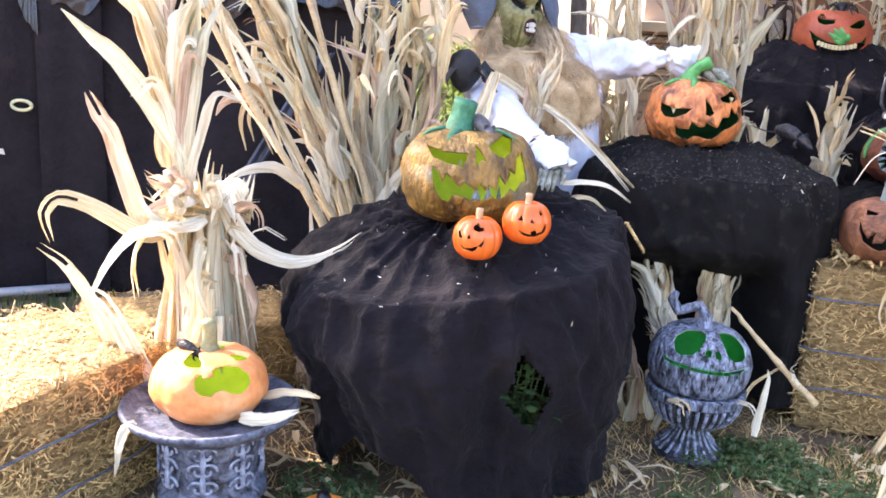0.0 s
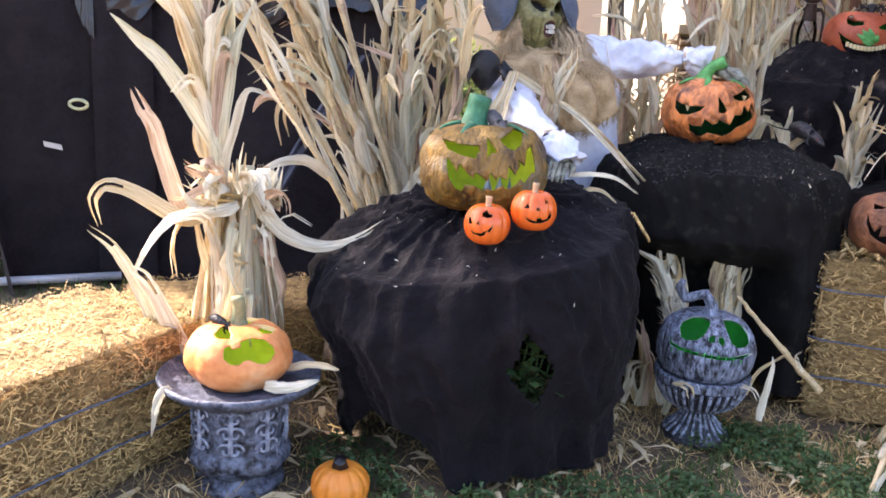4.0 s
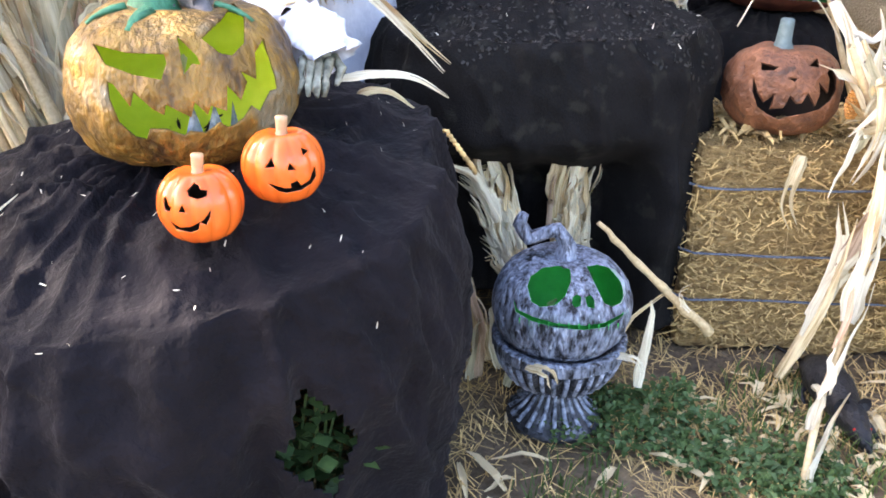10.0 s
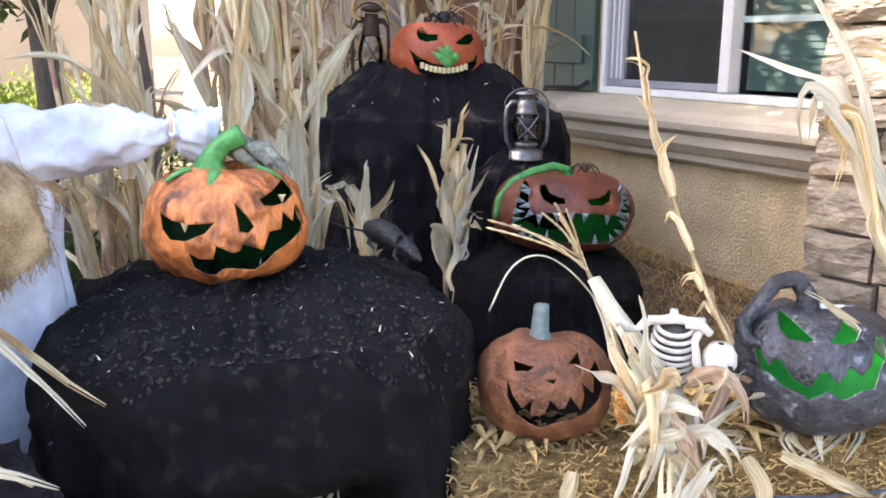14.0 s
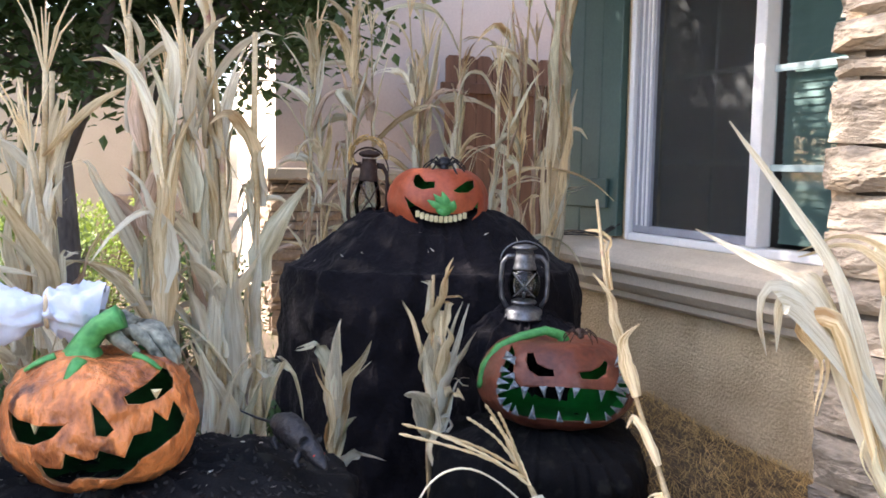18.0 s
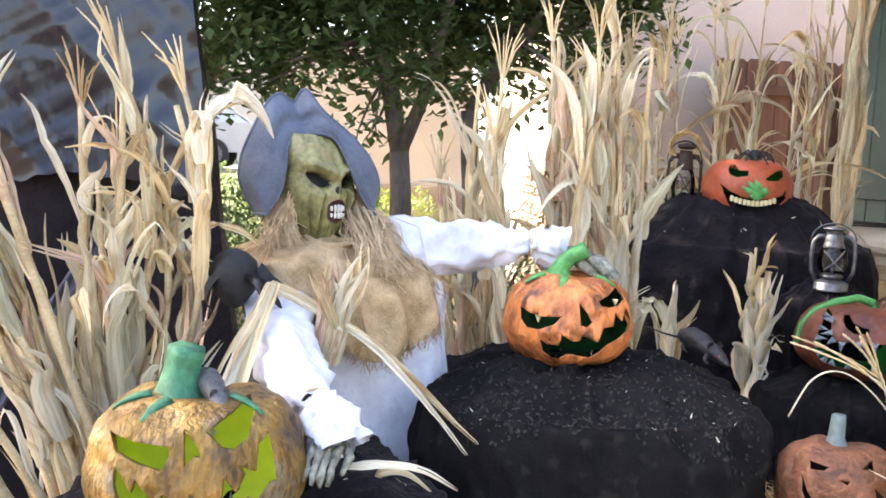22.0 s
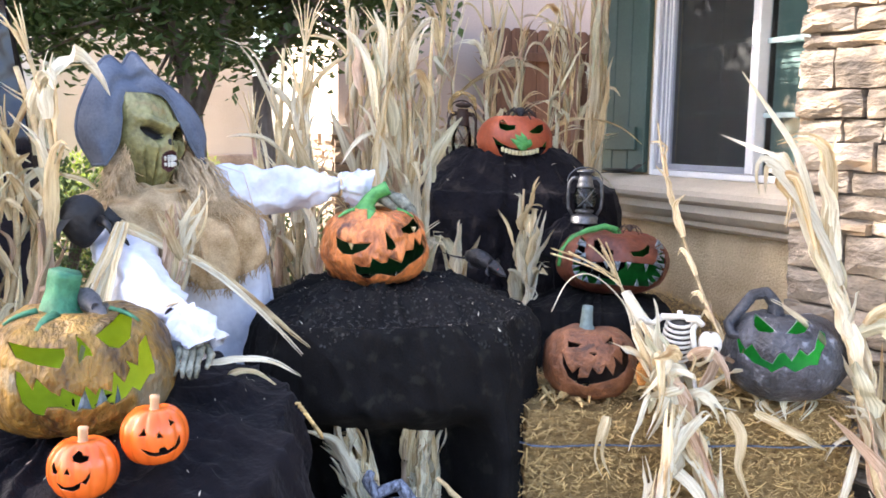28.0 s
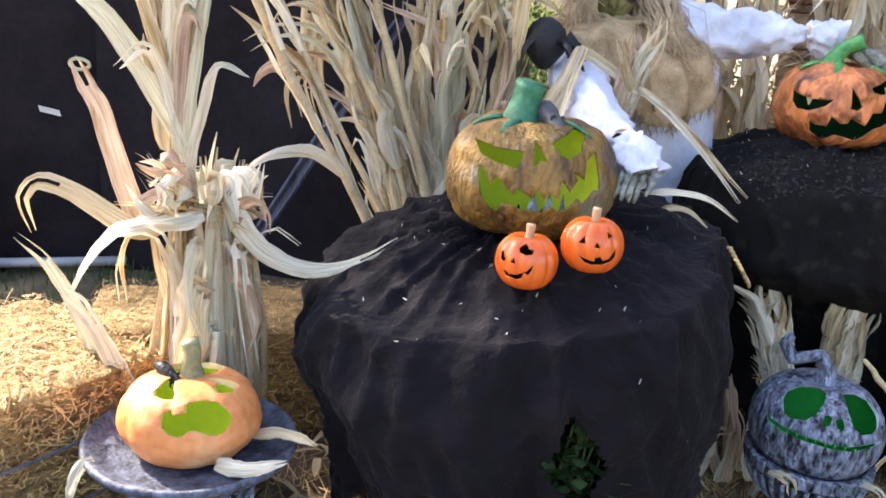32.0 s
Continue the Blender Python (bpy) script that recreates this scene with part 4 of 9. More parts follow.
FACE_PALE = (
    ((-0.41, 0.34), (-0.29, 0.49), (-0.05, 0.57), (-0.08, 0.51), (-0.17, 0.47), (-0.14, 0.37), (-0.1, 0.32), (-0.11, 0.23), (-0.27, 0.23), (-0.38, 0.27)),
    ((0.16, 0.59), (0.4, 0.56), (0.48, 0.51), (0.62, 0.53), (0.68, 0.44), (0.62, 0.35), (0.45, 0.34), (0.36, 0.42), (0.43, 0.46), (0.33, 0.51), (0.19, 0.53)),
    ((-0.22, -0.04), (-0.21, 0.06), (-0.1, 0.11), (-0.07, 0.04), (0.08, 0.08), (0.07, 0.18), (0.24, 0.25), (0.48, 0.23), (0.64, 0.11), (0.69, -0.01), (0.62, -0.15), (0.52, -0.22), (0.38, -0.21), (0.24, -0.15), (0.14, -0.17), (0.05, -0.25), (-0.1, -0.23), (-0.21, -0.13)),
)
FACE_GRIN = (
    ((-0.44, 0.37), (-0.42, 0.48), (-0.33, 0.52), (-0.22, 0.37), (-0.03, 0.37), (-0.03, 0.26), (-0.26, 0.22), (-0.4, 0.28)),
    ((0.32, 0.21), (0.47, 0.32), (0.56, 0.39), (0.69, 0.41), (0.71, 0.28), (0.6, 0.18), (0.41, 0.17)),
    ((-0.59, 0.08), (-0.42, -0.06), (-0.14, -0.2), (0.13, -0.24), (0.47, -0.22), (0.69, -0.14), (0.79, 0.01), (0.78, -0.21), (0.63, -0.39), (0.36, -0.49), (0.02, -0.52), (-0.26, -0.47), (-0.4, -0.36), (-0.51, -0.13)),
)
FACE_FANG = (
    ((-0.34, 0.3), (-0.27, 0.31), (-0.21, 0.19), (-0.11, 0.14), (-0.02, 0.13), (0, 0.05), (-0.19, 0.04), (-0.3, 0.11), (-0.34, 0.2)),
    ((0.28, 0.11), (0.42, 0.13), (0.52, 0.19), (0.57, 0.26), (0.61, 0.24), (0.59, 0.11), (0.49, 0.04), (0.32, 0.04)),
    ((-0.55, 0.39), (-0.64, 0.05), (-0.7, -0.17), (-0.61, -0.36), (-0.38, -0.44), (0.08, -0.46), (0.61, -0.45), (0.83, -0.27), (0.92, -0.06), (0.87, 0.24), (0.73, 0.39), (0.79, 0.22), (0.78, 0.05), (0.68, -0.08), (0.23, -0.07), (-0.08, -0.07), (-0.4, -0.1), (-0.49, 0.02), (-0.49, 0.3)),
)
FACE_BROWN = (
    ((-0.47, 0.28), (-0.2, 0.2), (-0.26, 0.14), (-0.45, 0.14)),
    ((0.29, 0.26), (0.43, 0.43), (0.46, 0.26)),
    ((-0.02, 0.02), (0.13, 0.04), (0.08, -0.03)),
    ((-0.56, 0.02), (-0.47, -0.21), (-0.35, -0.37), (-0.21, -0.25), (-0.24, -0.47), (-0.04, -0.45), (0.04, -0.25), (0.16, -0.37), (0.24, -0.35), (0.31, -0.19), (0.47, -0.37), (0.51, -0.17), (0.47, 0), (0.65, -0.13), (0.65, 0.08), (0.59, 0.18), (0.67, 0.31), (0.77, 0.14), (0.79, -0.06), (0.71, -0.25), (0.55, -0.41), (0.34, -0.5), (0.08, -0.57), (-0.08, -0.63), (-0.24, -0.57), (-0.43, -0.45), (-0.55, -0.21)),
)
FACE_GREY = (
    ((-0.47, 0.56), (-0.33, 0.44), (-0.1, 0.23), (-0.16, 0.19), (-0.35, 0.21), (-0.44, 0.3), (-0.47, 0.43)),
    ((0.06, 0.21), (0.15, 0.36), (0.21, 0.56), (0.32, 0.49), (0.38, 0.4), (0.33, 0.27), (0.21, 0.21), (0.12, 0.22)),
    ((-0.69, 0.21), (-0.62, 0.02), (-0.53, -0.1), (-0.44, -0.01), (-0.27, -0.22), (-0.1, -0.3), (-0.01, -0.13), (0.06, -0.1), (0.18, -0.22), (0.28, -0.02), (0.4, -0.1), (0.49, 0.02), (0.53, 0.36), (0.61, 0.33), (0.65, 0.15), (0.59, -0.01), (0.55, -0.22), (0.43, -0.25), (0.3, -0.35), (0.24, -0.38), (0.09, -0.31), (-0.1, -0.43), (-0.16, -0.38), (-0.38, -0.31), (-0.53, -0.18), (-0.62, -0.16), (-0.69, 0.06)),
)
FACE_CLASSIC = (
    ((0.06, 0.1), (0.24, 0.43), (0.41, 0.1)),
    ((-0.56, 0.13), (-0.35, 0.4), (-0.26, 0.1)),
    ((-0.63, -0.46), (-0.34, -0.51), (-0.12, -0.46), (-0.09, -0.56), (0.18, -0.51), (0.5, -0.34), (0.32, -0.6), (0.06, -0.72), (-0.34, -0.71)),
)
FACE_GHOST = (
    ((-0.33, 0.79), (-0.13, 0.89), (0.02, 0.87), (-0.03, 0.79), (-0.25, 0.72)),
    ((0.13, 0.87), (0.38, 0.9), (0.43, 0.82), (0.21, 0.77)),
    ((-0.15, 0.62), (0.31, 0.62), (0.33, 0), (0.33, -0.9), (0.23, -1.11), (0.08, -1.11), (-0.03, -0.66), (-0.05, 0)),
)


def carve(ob, polys, rx, h, elev, depth, front=0.25, slot=2):
    """Cuts the outlines out of a hollow shell with real edges."""
    e = radians(elev)
    f, up = Vector((0, -math.cos(e), math.sin(e))), Vector((0, math.sin(e), math.cos(e)))
    c = Vector((0, 0, h / 2))
    g = Geo()
    for poly in polys:
        area = sum(poly[i - 1][0] * poly[i][1] - poly[i][0] * poly[i - 1][1] for i in range(len(poly)))
        pts = list(poly) if area > 0 else list(poly)[::-1]
        n = len(pts)
        a = [c + Vector((u * rx, 0, 0)) + up * (v * rx) + f * (front * rx) for u, v in pts]
        b = [p + f * depth for p in a]
        k = len(g.v)
        g.v += [tuple(p) for p in a + b]
        g.f += [tuple(range(k + n - 1, k - 1, -1)), tuple(range(k + n, k + 2 * n))] + [(k + i, k + (i + 1) % n, k + n + (i + 1) % n, k + n + i) for i in range(n)]
        g.m += [slot] * (n + 2)
    cut = new("cutter", g.mesh("cutter", list(ob.data.materials)))
    cut.parent = ob.parent
    mod = ob.modifiers.new("cut", "BOOLEAN")
    mod.operation, mod.solver, mod.object = "DIFFERENCE", "EXACT", cut
    bpy.context.view_layer.update()
    me = D.meshes.new_from_object(ob.evaluated_get(bpy.context.evaluated_depsgraph_get()))
    ob.modifiers.clear()
    old = ob.data
    ob.data = me
    me.name = "shell"
    D.meshes.remove(old)
    D.objects.remove(cut)
    return ob


def shell_geo(rx, ry, h, ribs, rib, seed, rough, wall, squash=0.85, dimple=0.22, lump=0.0, nu=96, nv=44):
    def surf(s):
        rows = []
        for k in range(nv + 1):
            v = -math.pi / 2 + math.pi * k / nv
            rad = max(1e-4, math.cos(v)) ** squash
            if k in (0, nv):
                rad = 0.02
            row = []
            for j in range(nu):
                a = 2 * math.pi * j / nu
                r = rad * (1 - rib * (1 - abs(math.cos(a * ribs / 2))) ** 1.5 * min(1, rad * 1.6))
                x, y = r * math.cos(a), r * math.sin(a)
                z = math.sin(v)
                if v > 0:
                    z -= dimple * math.exp(-(rad / 0.33) ** 2)
                else:
                    z = max(z, -0.94) + 0.06 * math.exp(-(rad / 0.4) ** 2)
                d = 1 + rough * noise.noise(Vector((x * 2.1 + seed, y * 2.1, z * 2.1))) + 0.5 * rough * noise.noise(Vector((x * 6, y * 6 + seed, z * 6))) + lump * noise.noise(Vector((x * 15, y * 15 + seed, z * 9)))
                row.append(((rx - s) * x * d, (ry - s) * y * d, h / 2 + (h / 2 - s) * z * d))
            rows.append(row)
        return rows

    g = Geo()
    for s, mi in ((0.0, 0), (wall, 1)):
        k0, f0 = len(g.v), len(g.f)
        g.grid(surf(s), mi, close=True)
        n = len(g.v)
        g.f += [tuple(range(k0 + nu - 1, k0 - 1, -1)), tuple(range(n - nu, n))]
        g.m += [mi, mi]
        if mi:
            g.f[f0:] = [tuple(reversed(f)) for f in g.f[f0:]]
    return g


def stem_geo(path, radii, seg=10, ridge=0.16, roots=0, root_len=0.06, root_r=0.012, seed=0):
    g = Geo()
    pts = []
    path = [Vector(p) for p in path]
    for i in range(len(path) - 1):
        for q in range(4):
            pts.append(path[i].lerp(path[i + 1], q / 4))
    pts.append(path[-1])
    rr = [radii[min(int(i / 4), len(radii) - 1)] * (1 - (i % 4) / 4) + radii[min(int(i / 4) + 1, len(radii) - 1)] * (i % 4) / 4 for i in range(len(pts))]
    g.tube(pts, rr, seg)
    for i in range(len(g.v)):
        if (i % seg) % 2 and i < len(pts) * seg:
            c = pts[i // seg]
            g.v[i] = tuple(Vector(g.v[i]).lerp(c, ridge))
    return g


def pumpkin(centre, rx, h, yaw, elev, label, mats, faces=None, ry=None, ribs=12, rib=0.06, seed=1, rough=0.05, wall=0.012, tilt=(0, 0), squash=0.85, dimple=0.22, lump=0.0, name="carved_pumpkin", category="pumpkin", group="", open_back=True):
    """A hollow carved pumpkin: shell with cut face; returns the thing, whose origin is at its base."""
    x, y, z = centre
    th = thing(name, pose(x, y, z - h / 2, tilt[0], tilt[1], yaw), label, category, group)
    ry = ry or rx * 0.95
    sh = part("shell", shell_geo(rx, ry, h, ribs, rib, seed, rough, wall, squash, dimple, lump), mats, th, smooth=True)
    if faces:
        carve(sh, faces, rx, h, elev, rx * 1.4)
        if open_back:
            # unseen hole behind, added to let daylight into the hollow
            carve(sh, [[(0.42 * math.cos(6.283 * i / 18), 0.30 * math.sin(6.283 * i / 18)) for i in range(18)]], rx, h, 128, rx * 1.4)
    return th


def vein_paint(th, mat, lines, r=0.006, label="painted green runs from the stem"):
    for ln in lines:
        part("paint_run", Geo().tube(ln, [r * (1 - 0.6 * i / (len(ln) - 1)) for i in range(len(ln))], 6, flat=0.5), mat, th, label, smooth=True)


def on_shell(rx, ry, h, az, v, squash=0.85, dimple=0.22, s=0.0):
    """A place on a shell, by azimuth in degrees from its front and height angle."""
    a, v = radians(az - 90), radians(v)
    rad = max(1e-4, math.cos(v)) ** squash
    z = math.sin(v) - (dimple * math.exp(-(rad / 0.33) ** 2) if v > 0 else 0)
    return Vector(((rx + s) * rad * math.cos(a), (ry + s) * rad * math.sin(a), h / 2 + (h / 2 + s) * z))


def tooth(th, mat, rx, h, elev, u0, u1, v0, v1, y=0.8, name="tooth"):
    """A pointed tooth between two widths at v0, its tip at v1, set inside the mouth."""
    e = radians(elev)
    f, up, c = Vector((0, -math.cos(e), math.sin(e))), Vector((0, math.sin(e), math.cos(e))), Vector((0, 0, h / 2))
    um = (u0 + u1) / 2

    def P(u, v, q):
        depth = math.sqrt(max(0.05, 1 - u * u)) * rx * q
        return c + Vector((u * rx, 0, 0)) + up * (v * rx) + f * depth
    a, b, t = P(u0, v0, y), P(u1, v0, y), P(um, v1, y)
    m = (a + b + t) / 3 + f * 0.008
    back = f * -0.012
    g = Geo().face_list([a, b, t, m, a + back, b + back, t + back], [(0, 1, 3), (1, 2, 3), (2, 0, 3), (4, 6, 5), (0, 4, 5, 1), (1, 5, 6, 2), (2, 6, 4, 0)])
    part(name, g, mat, th)


def paint(name, *a, **k):
    return shade(name, *a, **k)


RUSSET = paint("mottled_gourd_paint", (0.045, 0.022, 0.006), (0.32, 0.180, 0.032), 13, 0.5, 1.6, 80, spots=(0.20, 0.16, 0.095), spot_scale=9, spot_at=0.575, stretch=(1, 1, 0.5), depth=0.014, span=(0.58, 0.96))
LIME = paint("lime_inside", (0.62, 0.74, 0.03), (0.78, 0.88, 0.06), 4, 0.7, 0.1, 40)
MINT = paint("teal_green_stem_paint", (0.010, 0.075, 0.038), (0.055, 0.25, 0.13), 18, 0.6, 0.9, 80, depth=0.008)
GREEN_STEM = paint("bright_green_stem_paint", (0.020, 0.17, 0.035), (0.115, 0.43, 0.115), 14, 0.55, 0.5, 80, depth=0.004)
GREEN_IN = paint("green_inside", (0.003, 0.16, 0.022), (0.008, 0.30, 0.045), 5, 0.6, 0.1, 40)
# shaded and lit copies of the green inside: the light is in the colour
GREEN_DIM = paint("green_shaded_copy", (0.002, 0.035, 0.008), (0.004, 0.10, 0.02), 5, 0.6, 0.1, 40)
GREEN_LIT = paint("green_lit_copy", (0.008, 0.42, 0.06), (0.02, 0.60, 0.10), 5, 0.6, 0.1, 40)
GLAZE = paint("orange_glaze", (0.68, 0.098, 0.012), (0.84, 0.165, 0.022), 6, 0.24, 0.15, 40, clear=0.3, depth=0.002)
GLAZE_RIM = paint("pale_orange_rim", (0.80, 0.40, 0.11), (0.88, 0.52, 0.19), 8, 0.35, 0.1, 60)
DARK_IN = paint("dark_inside", (0.016, 0.009, 0.005), (0.035, 0.018, 0.01), 6, 0.8, 0.1, 40)
CLAY_STEM = paint("tan_glazed_stem", (0.46, 0.27, 0.13), (0.66, 0.43, 0.26), 12, 0.4, 0.3, 60)
ORANGE = paint("weathered_orange_paint", (0.13, 0.030, 0.010), (0.80, 0.26, 0.075), 12, 0.36, 1.5, 60, spots=(0.11, 0.036, 0.018), spot_scale=16, spot_at=0.575, stretch=(1, 1, 0.55), depth=0.012, span=(0.54, 0.90))
ORANGE_RIM = paint("pale_orange_edge", (0.52, 0.22, 0.08), (0.78, 0.44, 0.22), 9, 0.6, 0.4, 60)
PEACH = paint("peach_paint", (0.66, 0.17, 0.035), (0.88, 0.38, 0.14), 5, 0.45, 0.5, 50, spots=(0.86, 0.46, 0.23), spot_scale=5, spot_at=0.6, depth=0.005)
PEACH_RIM = paint("pale_edge", (0.70, 0.48, 0.16), (0.82, 0.62, 0.28), 9, 0.6, 0.2, 60)
BLUEGREY = paint("blue_black_wash", (0.004, 0.005, 0.010), (0.30, 0.35, 0.46), 62, 0.6, 1.2, 170, spots=(0.44, 0.50, 0.62), spot_scale=75, spot_at=0.60, stretch=(1, 1, 0.35), depth=0.012, span=(0.60, 0.98))
BLUEGREY_PALE = paint("pale_edge_wash", (0.35, 0.45, 0.48), (0.62, 0.70, 0.74), 14, 0.6, 0.4, 60)
CHAR = paint("charcoal_wash", (0.004, 0.0045, 0.0065), (0.075, 0.080, 0.096), 14, 0.5, 1.3, 80, spots=(0.22, 0.235, 0.27), spot_scale=26, spot_at=0.61, depth=0.012)
BRICK = paint("brick_red_paint", (0.075, 0.020, 0.011), (0.22, 0.062, 0.030), 10, 0.5, 0.8, 45, spots=(0.20, 0.10, 0.07), spot_scale=6, spot_at=0.6, depth=0.007)
REDORANGE = paint("red_orange_paint", (0.27, 0.05, 0.02), (0.52, 0.115, 0.045), 7, 0.5, 0.4, 60, depth=0.004)
BROWNSKIN = paint("rusty_brown_paint", (0.085, 0.030, 0.013), (0.27, 0.105, 0.045), 18, 0.6, 1.3, 90, spots=(0.07, 0.03, 0.016), spot_scale=22, spot_at=0.60, depth=0.010)
BROWN_RIM = paint("dark_brown_edge", (0.09, 0.03, 0.014), (0.20, 0.08, 0.035), 9, 0.7, 0.4, 60)
TEALSTEM = paint("grey_teal_stem", (0.075, 0.11, 0.11), (0.20, 0.26, 0.25), 14, 0.6, 0.6, 80, depth=0.004)
ICE = paint("icy_grey_fang", (0.05, 0.068, 0.078), (0.29, 0.345, 0.375), 40, 0.5, 0.6, 120)
IVORY = paint("ivory_tooth", (0.60, 0.50, 0.24), (0.76, 0.68, 0.42), 20, 0.4, 0.2, 60)
CREAM = paint("cream_ceramic", (0.70, 0.64, 0.53), (0.80, 0.75, 0.66), 5, 0.35, 0.1, 40, depth=0.002)
BLACKPAINT = paint("black_paint", (0.004, 0.004, 0.005), (0.010, 0.010, 0.012), 9, 0.35, 0.1, 50)
FIELD = paint("field_pumpkin_skin", (0.66, 0.18, 0.016), (0.82, 0.30, 0.04), 5, 0.4, 0.2, 50, depth=0.003)
FLESH = paint("pumpkin_flesh", (0.60, 0.32, 0.06), (0.75, 0.45, 0.12), 8, 0.6, 0.3, 60)
DRYSTEM = paint("green_brown_stem", (0.12, 0.14, 0.06), (0.30, 0.30, 0.16), 14, 0.7, 0.6, 80, depth=0.004)

# the big mottled gourd on the first table
g1 = pumpkin((0.088, 2.634, 0.918), 0.209, 0.290, 3, 14, "big mottled ochre pumpkin carved with a jagged snarl", [RUSSET, LIME, RUSSET], FACE_GOURD, 0.20, 11, 0.05, 2, 0.05, 0.016, squash=0.62, dimple=0.12, lump=0.012)
part("stem", stem_geo([(-0.035, 0.0, 0.235), (-0.035, 0, 0.28), (-0.03, 0.0, 0.32), (-0.02, -0.004, 0.365)], [0.085, 0.046, 0.036, 0.038]), MINT, g1, "mint green painted stem", smooth=True)
vein_paint(g1, MINT, [[on_shell(0.209, 0.20, 0.290, az, v, 0.62, 0.12, 0.001) for v in (76, 70, 64, 58, 52)] for az in (-72, -30, 55)], 0.015)
for u0, u1 in ((-0.02, 0.13), (0.15, 0.30), (0.33, 0.42)):
    tooth(g1, ICE, 0.209, 0.290, 14, u0, u1, -0.46, -0.20, 0.72)

# two small glazed pumpkins
for c, face, lab, sd in (((0.114, 2.334, 0.792), FACE_SMALL_A, "small glazed orange pumpkin with a winking grin", 3), ((0.248, 2.374, 0.834), FACE_SMALL_B, "small glazed orange pumpkin with a gap-toothed smile", 4)):
    p = pumpkin(c, 0.068, 0.122, 3 if sd == 3 else -2, 20, lab, [GLAZE, DARK_IN, GLAZE_RIM], face, None, 12, 0.07, sd, 0.008, 0.007, squash=0.72, dimple=0.16, group="small glazed pumpkins")
    part("stem", stem_geo([(0, 0, 0.098), (0.001, 0, 0.118), (0.002, 0.001, 0.142)], [0.017, 0.0095, 0.0105], ridge=0.1), CLAY_STEM, p, "tan glazed stem", smooth=True)

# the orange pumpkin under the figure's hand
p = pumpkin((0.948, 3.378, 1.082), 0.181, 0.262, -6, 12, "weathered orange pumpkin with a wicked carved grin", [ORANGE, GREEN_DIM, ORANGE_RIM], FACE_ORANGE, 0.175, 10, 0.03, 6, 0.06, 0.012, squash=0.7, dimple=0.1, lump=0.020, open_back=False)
part("stem", stem_geo([(-0.035, 0.0, 0.232), (-0.025, -0.005, 0.275), (0.0, -0.01, 0.305), (0.042, -0.015, 0.325)], [0.05, 0.026, 0.022, 0.026]), GREEN_STEM, p, "bright green curved stem", smooth=True)
vein_paint(p, GREEN_STEM, [[on_shell(0.181, 0.175, 0.262, az, v, 0.7, 0.1, 0.001) for v in (72, 65, 58, 50)] for az in (-70, -15, 62, 120)], 0.016)
for u, s in ((-0.5, 1), (0.63, 1)):
    tooth(p, IVORY, 0.181, 0.262, 12, u - 0.05, u + 0.05, (0.0 if u < 0 else 0.28), (-0.12 if u < 0 else 0.18), 0.8)

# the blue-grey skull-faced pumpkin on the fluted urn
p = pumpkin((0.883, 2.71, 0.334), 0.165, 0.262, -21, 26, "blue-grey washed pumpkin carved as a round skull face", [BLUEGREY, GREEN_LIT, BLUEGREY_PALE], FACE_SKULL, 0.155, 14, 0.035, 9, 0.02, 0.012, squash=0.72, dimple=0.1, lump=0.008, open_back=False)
part("stem", stem_geo([(0.0, 0.0, 0.235), (0.004, 0, 0.285), (-0.02, 0, 0.318), (-0.055, -0.004, 0.305), (-0.085, -0.004, 0.290), (-0.108, -0.004, 0.325), (-0.098, -0.004, 0.352)], [0.034, 0.020, 0.017, 0.016, 0.018, 0.017, 0.012], ridge=0.2), BLUEGREY, p, "twisted hooked stem", smooth=True)
for i in range(11):
    u = -0.56 + i * 0.135
    v = -0.25 - 0.035 * math.cos(u * 2.2)
    tooth(p, GREEN_LIT, 0.162, 0.262, 26, u - 0.010, u + 0.010, v + 0.035, v - 0.055, 1.0, "stitch")

# the pale pumpkin on the black urn
p = pumpkin((-0.575, 2.17, 0.396), 0.153, 0.19, 13, 23, "peach pumpkin with swirling carved eyes and open mouth", [PEACH, LIME, PEACH_RIM], FACE_PALE, 0.145, 9, 0.04, 12, 0.03, 0.012, squash=0.66, dimple=0.1)
part("stem", stem_geo([(0.0, 0.02, 0.165), (0.0, 0.02, 0.20), (0.002, 0.018, 0.235), (-0.004, 0.016, 0.262)], [0.036, 0.022, 0.02, 0.022]), DRYSTEM, p, "dry green-brown stem", smooth=True)

# the grinning pumpkin on the tall stand
p = pumpkin((2.147, 5.098, 1.427), 0.212, 0.292, -19, 2, "red-orange pumpkin with ivory teeth and a leaf nose", [REDORANGE, GREEN_IN, REDORANGE], FACE_GRIN, 0.20, 11, 0.03, 15, 0.025, 0.014, squash=0.66, dimple=0.12)
part("stem", stem_geo([(0.0, 0.02, 0.26), (0.0, 0.02, 0.29), (0.01, 0.02, 0.32)], [0.03, 0.018, 0.016]), DRYSTEM, p, "short dry stem", smooth=True)
for i in range(11):
    u = -0.34 + i * 0.088
    vt = -0.255 + 0.42 * (u - 0.13) ** 2
    y = math.sqrt(max(0.05, 1 - u * u)) * 0.205
    g = Geo().box((u * 0.212 - 0.0082, -y - 0.004, 0.146 + vt * 0.212 - 0.022), (u * 0.212 + 0.0082, -y + 0.012, 0.146 + vt * 0.212 + 0.004), 0, 0.003)
    part("tooth", g, IVORY, p)
